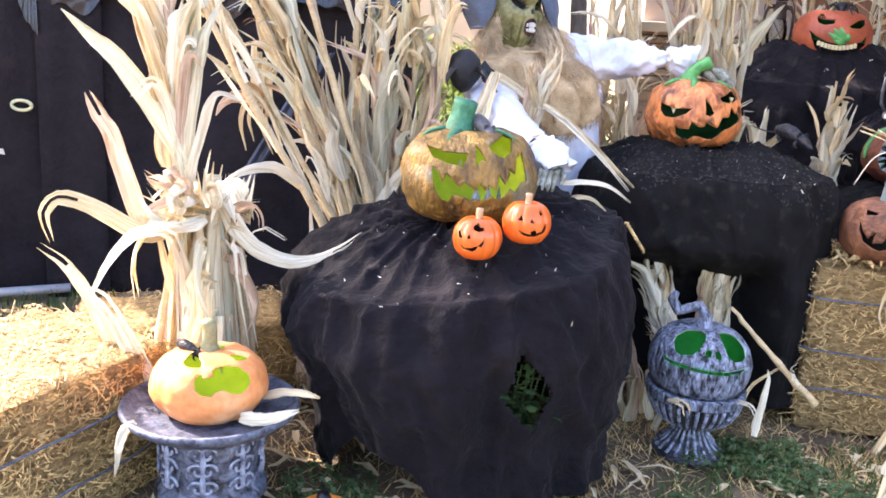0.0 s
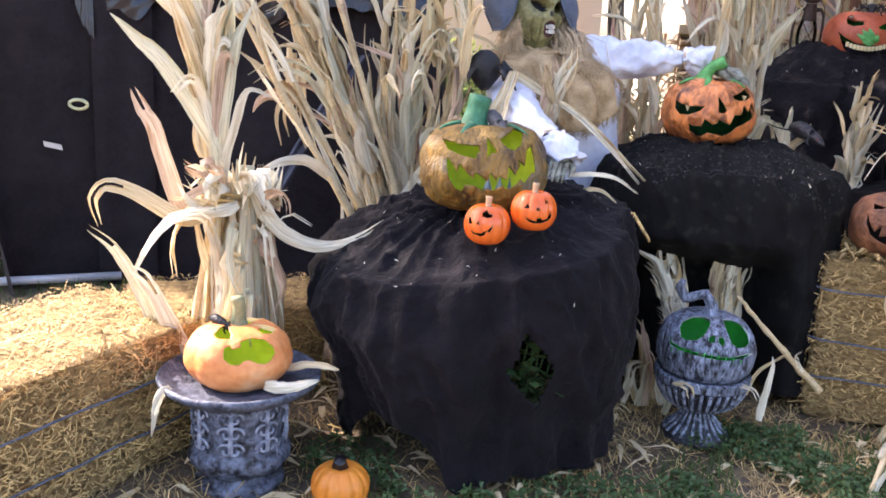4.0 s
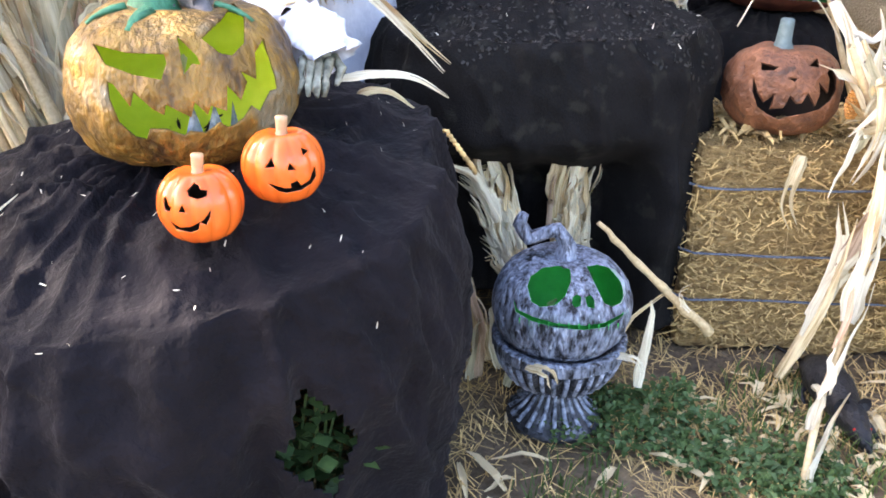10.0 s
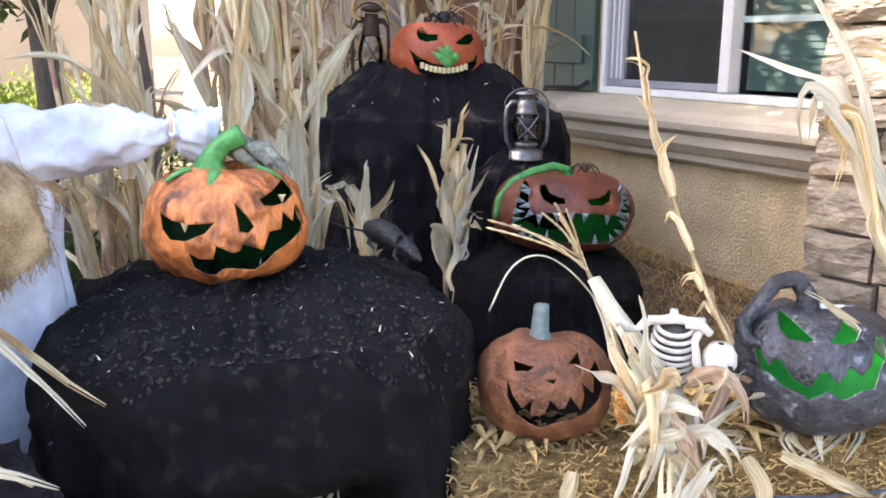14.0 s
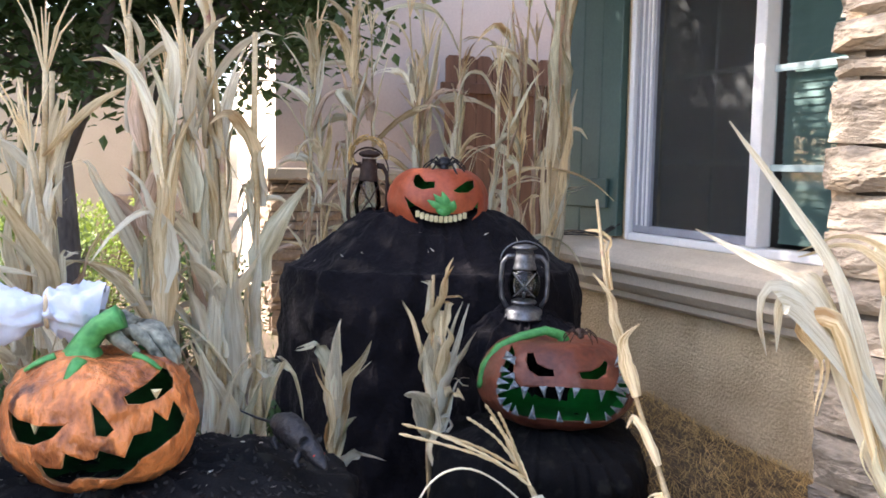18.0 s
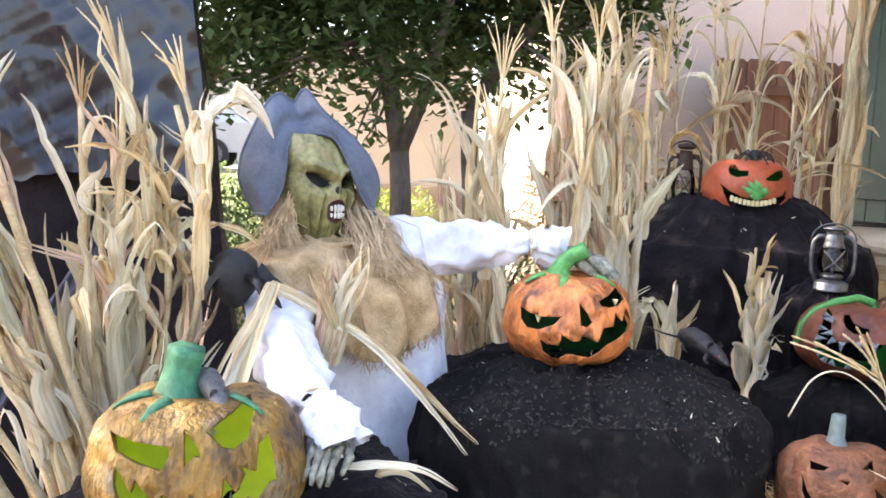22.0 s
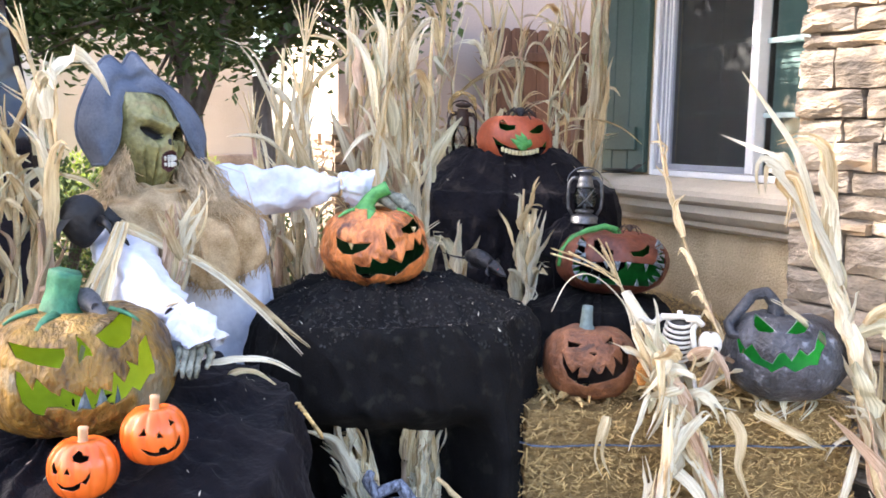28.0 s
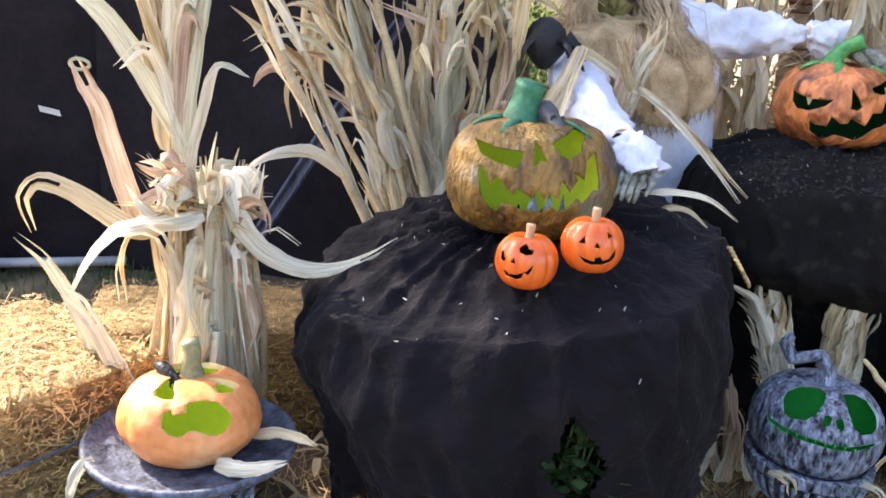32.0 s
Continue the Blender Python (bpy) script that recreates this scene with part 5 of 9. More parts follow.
for k, (a, L) in enumerate(((-64, 0.105), (-44, 0.10), (-24, 0.09), (16, 0.05), (-85, 0.06))):
    rows = []
    for i in range(8):
        q = i / 7
        w = 0.016 * math.sin(math.pi * min(1, q * 0.9 + 0.1)) + 0.001
        cx, cz = 0.060 + math.sin(radians(a)) * L * q, 0.112 + math.cos(radians(a)) * L * q
        yy = -0.204 - 0.018 * math.sin(q * 2.4)
        rows.append([(cx - w * math.cos(radians(a)), yy + 0.004, cz + w * math.sin(radians(a))), (cx, yy - 0.004, cz), (cx + w * math.cos(radians(a)), yy + 0.004, cz - w * math.sin(radians(a)))])
    part("leaf_nose", Geo().grid(rows), GREEN_STEM, p, "light green leaf set as a nose", smooth=True)

# the fanged pumpkin on the low box
p = pumpkin((2.311, 4.236, 0.870), 0.266, 0.30, -27, 12, "brick-red pumpkin with a wide ring of icy fangs", [BRICK, GREEN_IN, BROWN_RIM], FACE_FANG, 0.235, 9, 0.03, 18, 0.03, 0.014, squash=0.62, dimple=0.12, open_back=False)
part("stem", stem_geo([(0.02, 0.0, 0.265), (0.015, -0.01, 0.300), (-0.04, -0.03, 0.318), (-0.12, -0.05, 0.298), (-0.19, -0.07, 0.262), (-0.235, -0.09, 0.20), (-0.25, -0.10, 0.13)], [0.03, 0.018, 0.016, 0.015, 0.016, 0.015, 0.008]), GREEN_STEM, p, "long green stem curling down the side", smooth=True)
def fang_row(th, edge, inward, count, size, seed):
    """Small pointed fangs along one edge of the mouth, pointing into it."""
    rnd = random.Random(seed)
    e = radians(12)
    f, up, c = Vector((0, -math.cos(e), math.sin(e))), Vector((0, math.sin(e), math.cos(e))), Vector((0, 0, 0.15))

    def on(u, v, q):
        return c + Vector((u * 0.262, 0, 0)) + up * (v * 0.262) + f * (math.sqrt(max(0.04, 1 - u * u - 0.35 * v * v)) * 0.245 * q)

    line = spline([(u, v, 0) for u, v in edge], 120)
    for k in range(count):
        s = int((k + 0.5) * 120 / count)
        p, d = line[s], (line[min(120, s + 2)] - line[max(0, s - 2)]).normalized()
        n = Vector((-d.y, d.x, 0)) * inward
        w, L = size * rnd.uniform(0.38, 0.5), size * rnd.uniform(0.9, 1.5)
        tip = p + n * L + d * rnd.uniform(-0.02, 0.02)
        a, b, m = p - d * w - n * 0.015, p + d * w - n * 0.015, p + n * L * 0.35
        pts = [on(a.x, a.y, 0.98), on(b.x, b.y, 0.98), on(tip.x, tip.y, 0.955), on(m.x, m.y, 1.01), on(a.x, a.y, 0.93), on(b.x, b.y, 0.93), on(tip.x, tip.y, 0.92)]
        part("fang", Geo().face_list(pts, [(0, 1, 3), (1, 2, 3), (2, 0, 3), (4, 6, 5), (0, 4, 5, 1), (1, 5, 6, 2), (2, 6, 4, 0)]), ICE, th)


fang_row(p, ((-0.57, 0.37), (-0.66, 0.05), (-0.69, -0.17), (-0.60, -0.35), (-0.38, -0.43), (0.08, -0.46), (0.60, -0.44), (0.80, -0.27), (0.88, -0.06), (0.85, 0.24), (0.74, 0.37)), 1, 17, 0.105, 1)
fang_row(p, ((-0.49, 0.30), (-0.49, 0.02), (-0.40, -0.10), (-0.08, -0.08), (0.23, -0.08), (0.66, -0.09), (0.76, 0.05), (0.77, 0.22)), -1, 11, 0.11, 2)

# the brown pumpkin and the charcoal one on the bale
p = pumpkin((1.573, 3.021, 0.739), 0.151, 0.235, -26, 22, "rusty brown pumpkin with a jagged dark grin", [BROWNSKIN, DARK_IN, BROWN_RIM], FACE_BROWN, 0.145, 11, 0.03, 21, 0.04, 0.014, squash=0.7, dimple=0.12, lump=0.012)
part("stem", stem_geo([(-0.01, 0.01, 0.205), (-0.012, 0.01, 0.24), (-0.01, 0.008, 0.295)], [0.034, 0.021, 0.018]), TEALSTEM, p, "grey-teal ribbed stem", smooth=True)
p = pumpkin((2.160, 2.82, 0.775), 0.192, 0.275, -43, 20, "charcoal-washed pumpkin with glaring carved eyes, green inside coloured as lit", [CHAR, GREEN_LIT, BLUEGREY_PALE], FACE_GREY, 0.20, 11, 0.03, 24, 0.03, 0.014, squash=0.66, dimple=0.12)
part("stem", stem_geo([(-0.03, 0.0, 0.245), (-0.035, -0.01, 0.30), (-0.06, -0.02, 0.335), (-0.10, -0.035, 0.325), (-0.135, -0.06, 0.275), (-0.165, -0.085, 0.235), (-0.15, -0.105, 0.205), (-0.10, -0.125, 0.205)], [0.034, 0.022, 0.02, 0.019, 0.019, 0.018, 0.016, 0.008], ridge=0.2), CHAR, p, "gnarled stem curling over the side", smooth=True)

# on the ground: field pumpkin, ghost gourd, little pumpkin
p = pumpkin((2.41, 2.39, 0.155), 0.122, 0.275, -45, 23, "fresh orange pumpkin with a carved smile", [FIELD, FLESH, FLESH], FACE_CLASSIC, 0.118, 14, 0.07, 27, 0.02, 0.014, squash=0.75, dimple=0.12)
part("stem", stem_geo([(0.0, 0.0, 0.245), (0.0, 0, 0.27), (0.008, 0, 0.285)], [0.03, 0.016, 0.012]), DRYSTEM, p, "short cut stem", smooth=True)
p = pumpkin((-0.25, 2.06, 0.07), 0.085, 0.13, -8, 28, "small orange pumpkin with a black stem on the ground", [FIELD, DARK_IN, FLESH], None, None, 12, 0.07, 30, 0.01, 0.01)
part("stem", stem_geo([(0.0, 0.0, 0.10), (0.0, -0.01, 0.13), (0.004, -0.02, 0.15)], [0.03, 0.024, 0.02]), BLACKPAINT, p, "black painted stem", smooth=True)


def ghost_gourd():
    x, y = 2.065, 2.48
    th = thing("ghost_gourd", pose(x, y, 0.015, 0, 0, -38), "cream ceramic gourd with a wailing black face", "gourd")
    prof = [(0.03, 0.0), (0.07, 0.012), (0.098, 0.05), (0.107, 0.095), (0.098, 0.135), (0.075, 0.165), (0.057, 0.182), (0.053, 0.195), (0.058, 0.215), (0.058, 0.24), (0.046, 0.262), (0.02, 0.276), (0.004, 0.279)]
    sh = part("shell", Geo().lathe(prof, 40), [CREAM, CREAM, BLACKPAINT], th, smooth=True)
    carve(sh, FACE_GHOST, 0.105, 0.28, 24, 0.3, front=0.40)
    part("stem", stem_geo([(0, 0, 0.275), (-0.012, -0.005, 0.292), (-0.03, -0.008, 0.282), (-0.05, -0.01, 0.262), (-0.055, -0.012, 0.235)], [0.009, 0.008, 0.007, 0.006, 0.004]), DRYSTEM, th, "dry curled stem", smooth=True)


ghost_gourd()


# urns
def urn_fluted():
    th = thing("fluted_urn", pose(0.883, 2.71, 0.012, 0, 0, 0), "blue-black fluted pedestal urn with whitened ribs", "urn")
    prof = [(0.118, 0.0), (0.118, 0.012), (0.105, 0.02), (0.075, 0.045), (0.05, 0.08), (0.043, 0.1), (0.05, 0.108)]
    part("foot", Geo().lathe(prof, 72, wave=lambda a, i: 1 + (0.05 * math.cos(18 * a) if i > 1 else 0)), CHAR, th, smooth=True)
    prof = [(0.045, 0.104), (0.085, 0.115), (0.118, 0.14), (0.138, 0.175), (0.146, 0.2), (0.148, 0.206)]
    part("bowl", Geo().lathe(prof, 96, wave=lambda a, i: 1 + (0.035 * (1 if math.cos(16 * a) > 0 else -1) if 0 < i < 5 else 0)), CHAR, th, smooth=False)
    for i in range(32):
        c, q = math.cos(i * math.pi / 16), math.sin(i * math.pi / 16)
        part("rib", Geo().tube([(r * c, r * q, z) for r, z in ((0.088, 0.114), (0.122, 0.139), (0.142, 0.174), (0.151, 0.203))], [0.0035, 0.0055, 0.0065, 0.0065], 6), RIB, th, smooth=True)
    for i in range(20):
        c, q = math.cos(i * math.pi / 10), math.sin(i * math.pi / 10)
        part("rib", Geo().tube([(r * c, r * q, z) for r, z in ((0.109, 0.020), (0.078, 0.046), (0.053, 0.081), (0.046, 0.10))], [0.007, 0.006, 0.0045, 0.004], 6), RIB, th, smooth=True)
    prof = [(0.14, 0.204), (0.156, 0.207), (0.16, 0.214), (0.158, 0.232), (0.162, 0.237), (0.158, 0.242), (0.142, 0.242), (0.135, 0.215)]
    part("rim", Geo().lathe(prof, 120, wave=lambda a, i: 1 + (0.012 * math.cos(40 * a) if 1 < i < 4 else 0)), BLUEGREY, th, smooth=True)


def urn_carved():
    th = thing("carved_urn", pose(-0.572, 2.17, 0), "black planter urn with worn silver scrollwork and broad rim", "urn")
    prof = [(0.13, 0.0), (0.13, 0.02), (0.11, 0.03), (0.10, 0.045), (0.125, 0.06), (0.147, 0.09), (0.145, 0.11), (0.132, 0.13), (0.13, 0.2), (0.136, 0.26), (0.15, 0.29), (0.16, 0.3)]

    def wave(a, i):
        if 3 < i < 7:
            return 1 + 0.03 * abs(math.cos(8 * a))
        return 1.0
    part("body", Geo().lathe(prof, 96, wave=wave), SCROLL, th, smooth=True)
    prof = [(0.15, 0.292), (0.2, 0.302), (0.228, 0.322), (0.234, 0.334), (0.230, 0.343), (0.222, 0.343), (0.195, 0.325), (0.12, 0.316), (0.02, 0.315)]
    part("rim", Geo().lathe(prof, 72), SLATE, th, "broad blue-grey rim", smooth=True)
    for k in range(8):
        a0 = k * math.pi / 4 + 0.1
        for s in (-1, 1):
            for zc in (0.155, 0.205, 0.25):
                pts = []
                for i in range(15):
                    q = i / 14
                    ang = q * 4.2 * math.pi / 2
                    r = 0.024 * (1 - 0.75 * q)
                    da, dz = s * (0.10 + (r * math.cos(ang)) / 0.135), r * math.sin(ang)
                    pts.append((0.136 * math.cos(a0 + da), 0.136 * math.sin(a0 + da), zc + dz))
                part("scroll", Geo().tube(pts, 0.0042, 5), SCROLL_HI, th, "raised scroll rubbed with silver", smooth=True)
        part("rod", Geo().tube([(0.135 * math.cos(a0), 0.135 * math.sin(a0), z) for z in (0.14, 0.17, 0.2, 0.23, 0.265)], [0.006, 0.009, 0.006, 0.009, 0.005], 6), SCROLL_HI, th, "beaded rod rubbed with silver", smooth=True)


SCROLL = shade("black_silver_cast", (0.006, 0.007, 0.011), (0.17, 0.195, 0.26), 26, 0.5, 1.2, 70, depth=0.012, span=(0.62, 0.96))
SCROLL_HI = shade("silvered_scroll", (0.07, 0.085, 0.125), (0.42, 0.46, 0.56), 30, 0.45, 0.6, 90, depth=0.003)
RIB = shade("whitened_rib", (0.03, 0.035, 0.05), (0.36, 0.41, 0.52), 45, 0.6, 0.6, 120, depth=0.004, span=(0.60, 0.98))
SLATE = shade("slate_blue_cast", (0.016, 0.020, 0.032), (0.135, 0.155, 0.205), 24, 0.6, 1.0, 110, depth=0.006, span=(0.60, 0.98))
urn_fluted()
urn_carved()


# the scarecrow figure: one plain mesh
def figure():
    BURLAP = shade("burlap", (0.26, 0.165, 0.07), (0.60, 0.43, 0.245), 18, 0.95, 1.0, 230, depth=0.006, crease=6.0, crease_depth=0.012)
    SHIRT = shade("white_shirt_cloth", (0.52, 0.55, 0.65), (0.76, 0.78, 0.86), 7, 0.9, 0.6, 40, depth=0.012, crease=7.0, crease_depth=0.02)
    HAT = shade("blue_grey_felt", (0.062, 0.080, 0.115), (0.125, 0.150, 0.200), 9, 0.95, 0.6, 130, depth=0.004)
    MASK = shade("green_latex_mask", (0.085, 0.076, 0.026), (0.32, 0.305, 0.13), 16, 0.45, 1.0, 75, spots=(0.24, 0.19, 0.08), spot_scale=14, spot_at=0.60, depth=0.007)
    HAND = shade("grey_green_hand", (0.04, 0.042, 0.028), (0.40, 0.40, 0.31), 30, 0.7, 1.0, 90, depth=0.006)
    HAIR = shade("straw_hair", (0.42, 0.30, 0.17), (0.78, 0.60, 0.38), 30, 0.85, 0.6, 150)
    TOOTH = shade("bone_white", (0.62, 0.60, 0.53), (0.80, 0.78, 0.72), 20, 0.4, 0.1, 60)
    DARK = shade("dark_socket", (0.006, 0.007, 0.011), (0.016, 0.017, 0.022), 20, 0.8, 0.1, 60)
    LIP = shade("maroon_lip", (0.035, 0.010, 0.012), (0.10, 0.03, 0.035), 20, 0.5, 0.3, 60)
    g = Geo()
    rnd = random.Random(77)
    Y = 3.42

    def ridge(x, y, z, s):
        return 1 - min(1.0, abs(wob(x, y, z, s)) * 3.2)

    # shirt body: a hanging sack with soft folds
    rows = []
    for k in range(41):
        v = k / 40
        z = 0.30 + v * 0.96
        w = 0.262 - 0.015 * v - 0.10 * smooth_step(0.88, 1.0, v)
        row = []
        for j in range(90):
            a = 2 * math.pi * j / 90
            f = 1 + 0.09 * (1 - v * 0.6) * math.sin(9 * a + 2.5 * wob(v * 1.2, j * 0.1, 3, 1)) + 0.05 * (1 - v) * math.sin(17 * a + 2 * wob(v * 1.5, j * 0.08, 7, 1)) + 0.05 * wob(math.cos(a) * 2, math.sin(a) * 2, v * 3, 1.5) + 0.05 * ridge(math.cos(a) * 1.6, math.sin(a) * 1.6, v * 1.2, 1.6)
            row.append((0.350 + 0.01 * (v - 0.5) + w * f * math.cos(a), Y + 0.03 + w * 0.58 * f * math.sin(a), z))
        rows.append(row)
    g.grid(rows, 0, close=True)

    def sleeve(pts, rad, seed, seg=40, sub=9, folds=1.0):
        P, R = [], []
        pts = [Vector(p) for p in pts]
        for i in range(len(pts) - 1):
            for q in range(sub):
                t = q / sub
                P.append(pts[i].lerp(pts[i + 1], t))
                R.append(rad[i] + (rad[i + 1] - rad[i]) * t)
        P.append(pts[-1])
        R.append(rad[-1])
        for _ in range(4):
            P = [P[0]] + [(P[i - 1] + P[i] * 2 + P[i + 1]) / 4 for i in range(1, len(P) - 1)] + [P[-1]]
        k = len(g.v)
        g.tube(P, R, seg, 0, caps=False)
        for n in range(k, len(g.v)):
            c = P[(n - k) // seg]
            p = Vector(g.v[n])
            d = p - c
            s = (n - k) // seg
            an = 2 * math.pi * ((n - k) % seg) / seg
            ca, sa = math.cos(an), math.sin(an)
            f = 1 + folds * (0.07 * math.sin(4 * an + s * 0.25 + 3 * wob(s * 0.2, seed, 0, 1)) + 0.22 * (ridge(ca * 0.9 + s * 0.10, sa * 0.9 + seed, s * 0.11, 1.3) - 0.5) + 0.16 * wob(ca * 1.5, sa * 1.5, s * 0.12 + seed, 1.2))
            g.v[n] = tuple(c + d * f)

    # arm laid out to the orange pumpkin, and arm hanging to the first table
    sleeve([(0.40, Y, 1.22), (0.48, Y + 0.01, 1.260), (0.60, Y + 0.03, 1.262), (0.72, Y + 0.04, 1.268), (0.79, Y + 0.045, 1.272), (0.844, Y + 0.05, 1.276)], [0.07, 0.078, 0.080, 0.066, 0.046, 0.028], 1)
    sleeve([(0.840, Y + 0.05, 1.276), (0.87, Y + 0.05, 1.278), (0.945, Y + 0.045, 1.262)], [0.027, 0.05, 0.066], 2, sub=8, folds=1.6)
    sleeve([(0.17, Y - 0.06, 1.16), (0.165, Y - 0.20, 1.095), (0.20, Y - 0.38, 1.04), (0.265, Y - 0.58, 1.005), (0.305, Y - 0.68, 1.0)], [0.088, 0.086, 0.076, 0.062, 0.032], 3)
    sleeve([(0.303, Y - 0.675, 1.0), (0.32, Y - 0.705, 0.985), (0.352, Y - 0.74, 0.925)], [0.032, 0.050, 0.064], 4, sub=8, folds=1.8)
    for c, u in (((0.842, Y + 0.05, 1.276), 0), ((0.305, Y - 0.678, 1.0), 1)):
        ring = [(c[0] + (0.004 if u == 0 else 0.036 * math.cos(a)), c[1] + (0.034 * math.cos(a) if u == 0 else 0.004), c[2] + 0.034 * math.sin(a)) for a in [6.283 * i / 16 for i in range(17)]]
        g.tube(ring, 0.0045, 6, 8)

    # hands with knuckled fingers
    def hand(c, ahead, side, down, s=1.0):
        c, ahead, side, down = (Vector(v) for v in (c, ahead, side, down))
        k = len(g.v)
        g.tube([c - ahead * 0.05 * s, c - ahead * 0.02 * s, c, c + ahead * 0.035 * s], [0.024 * s, 0.033 * s, 0.037 * s, 0.030 * s], 14, 4, flat=0.7)
        for i, L in enumerate((0.07, 0.085, 0.08, 0.065)):
            o = c + side * (i - 1.5) * 0.021 * s + ahead * 0.026 * s
            p = [o, o + ahead * L * 0.22 * s - down * 0.008, o + ahead * L * 0.45 * s - down * 0.004, o + ahead * L * 0.7 * s + down * 0.010 * s, o + ahead * L * 0.88 * s + down * 0.026 * s, o + ahead * L * s + down * 0.045 * s]
            g.tube(p, [0.014 * s, 0.0105 * s, 0.0130 * s, 0.0095 * s, 0.0110 * s, 0.005 * s], 8, 4)
        o = c - side * 0.04 * s
        g.tube([o, o - side * 0.02 * s + ahead * 0.03 * s + down * 0.01, o - side * 0.012 * s + ahead * 0.06 * s + down * 0.03], [0.013 * s, 0.011 * s, 0.006 * s], 7, 4)
        for n in range(k, len(g.v)):
            x, y, z = g.v[n]
            f = 0.006 * wob(x, y, z, 60)
            g.v[n] = (x + f, y - f, z + f)

    hand((0.985, Y + 0.02, 1.246), (0.86, -0.45, -0.20), (0.5, 0.86, 0), (0.1, -0.1, -1), 1.1)
    hand((0.336, Y - 0.75, 0.945), (-0.22, -0.90, -0.30), (-0.98, 0.2, 0.05), (-0.1, -0.4, -0.9), 0.78)

    # burlap cape over both shoulders, its hem frayed
    def hem(a):
        """Lower edge by direction: low at the front, high over the outstretched arm."""
        c, s = math.cos(a), math.sin(a)
        front = max(0.0, -s)
        return 1.15 - 0.155 * front * smooth_step(-0.75, 0.35, c) - 0.03 * max(0, c) + 0.035 * wob(c * 3, s * 3, 1, 1.4) + 0.07 * max(0.0, -c)

    rows = []
    for k in range(34):
        v = k / 33
        row = []
        for j in range(120):
            a = 2 * math.pi * j / 120
            c, s = math.cos(a), math.sin(a)
            h = hem(a) + 0.010 * wob(j * 0.9, 3, 1, 1.0)
            z = 1.292 + (h - 1.292) * (0.35 * v + 0.65 * v * v)
            out = smooth_step(0, 0.75, v)
            r = 0.070 + 0.185 * out + 0.02 * v + 0.024 * v * math.sin(11 * a + 2 * wob(v * 1.2, j * 0.04, 2, 1)) + 0.026 * out * (ridge(c * 1.4, s * 1.4, v * 1.1, 1.8) - 0.4)
            row.append((0.305 + r * 1.0 * c + 0.01 * v, Y - 0.02 + r * 0.86 * s, z + 0.010 * wob(a * 3, v * 6, 5, 1)))
        rows.append(row)
    g.grid(rows, 1, close=True)
    last = rows[-1]
    for _ in range(700):
        x, y, z = last[rnd.randrange(120)]
        x, y = x + rnd.uniform(-0.006, 0.006), y + rnd.uniform(-0.004, 0.004)
        g.tube([(x, y, z + 0.012), (x + rnd.uniform(-0.006, 0.006), y - 0.003, z - 0.006), (x + rnd.uniform(-0.014, 0.014), y + rnd.uniform(-0.01, 0.004), z - rnd.uniform(0.012, 0.034))], [0.0012, 0.0011, 0.0006], 3, 1, caps=False)
    # rolled collar and a hanging cord with a knotted end
    for k in range(2):
        g.tube([(0.29 + (0.085 + 0.006 * k) * math.cos(a), Y - 0.03 + 0.085 * math.sin(a), 1.284 - 0.012 * k + 0.012 * math.cos(2 * a + k)) for a in [6.283 * i / 30 for i in range(31)]], 0.008, 7, 1)
    cord = [(0.325, Y - 0.13, 1.265), (0.350, Y - 0.19, 1.20), (0.375, Y - 0.235, 1.13), (0.395, Y - 0.255, 1.06), (0.402, Y - 0.26, 1.035)]
    g.tube(cord, [0.0048, 0.0048, 0.0048, 0.005, 0.008], 7, 1)

    # head: a long mask with slanted brows, cheek folds, sunken eyes and bared teeth
    hx, hy, hz, hh = 0.240, Y - 0.03, 1.414, 0.143
    yaw = radians(41)
    fx, fr = Vector((math.cos(yaw), math.sin(yaw), 0)), Vector((math.sin(yaw), -math.cos(yaw), 0))

    def eye(u, v):
        """Inside the slanted eye opening: 1, outside: 0."""
        x = abs(u) - 0.42
        lid = v - (0.245 + 0.26 * x)
        m = (x / 0.31) ** 2
        up, low = 0.075 * (1 - m), 0.155 * max(0.0, 1 - m) ** 0.6
        return smooth_step(-0.03, 0.03, min(up - lid, lid + low)) if m < 1 else 0.0

    def head(u, v):
        """u across, v up, in head units; gives how far the face stands out."""
        a = 1 - abs(u) ** 2.4
        b = 1 - (abs(v - 0.02) / 1.06) ** 2.6
        base = math.sqrt(max(0.0, a)) * math.sqrt(max(0.0, b))
        o = 0.0
        for sx in (-1, 1):
            x = u * sx
            o += 0.20 * math.exp(-((x - 0.40) / 0.36) ** 2 - ((v - 0.40 - 0.30 * (x - 0.3)) / 0.085) ** 2)
            o -= 0.15 * math.exp(-((x - 0.40) / 0.30) ** 2 - ((v - 0.22 - 0.2 * (x - 0.4)) / 0.16) ** 2)
            o += 0.15 * math.exp(-((x - 0.55) / 0.22) ** 2 - ((v + 0.06) / 0.14) ** 2)
            fold = smooth_step(0.12, -0.06, v) * smooth_step(-1.0, -0.7, v)
            o -= 0.16 * math.exp(-((x - 0.34 - 0.22 * (0.1 - v)) / 0.045) ** 2) * fold
            o += 0.07 * math.exp(-((x - 0.44 - 0.22 * (0.1 - v)) / 0.06) ** 2) * fold
            o -= 0.13 * math.exp(-((x - 0.64 - 0.10 * (0.1 - v)) / 0.05) ** 2) * smooth_step(0.15, -0.1, v)
            o -= 0.08 * math.exp(-((x - 0.16) / 0.05) ** 2) * smooth_step(-0.62, -0.75, v)
        o -= 0.34 * eye(u, v)
        o += 0.16 * math.exp(-(u / 0.12) ** 2 - ((v - 0.12) / 0.24) ** 2)
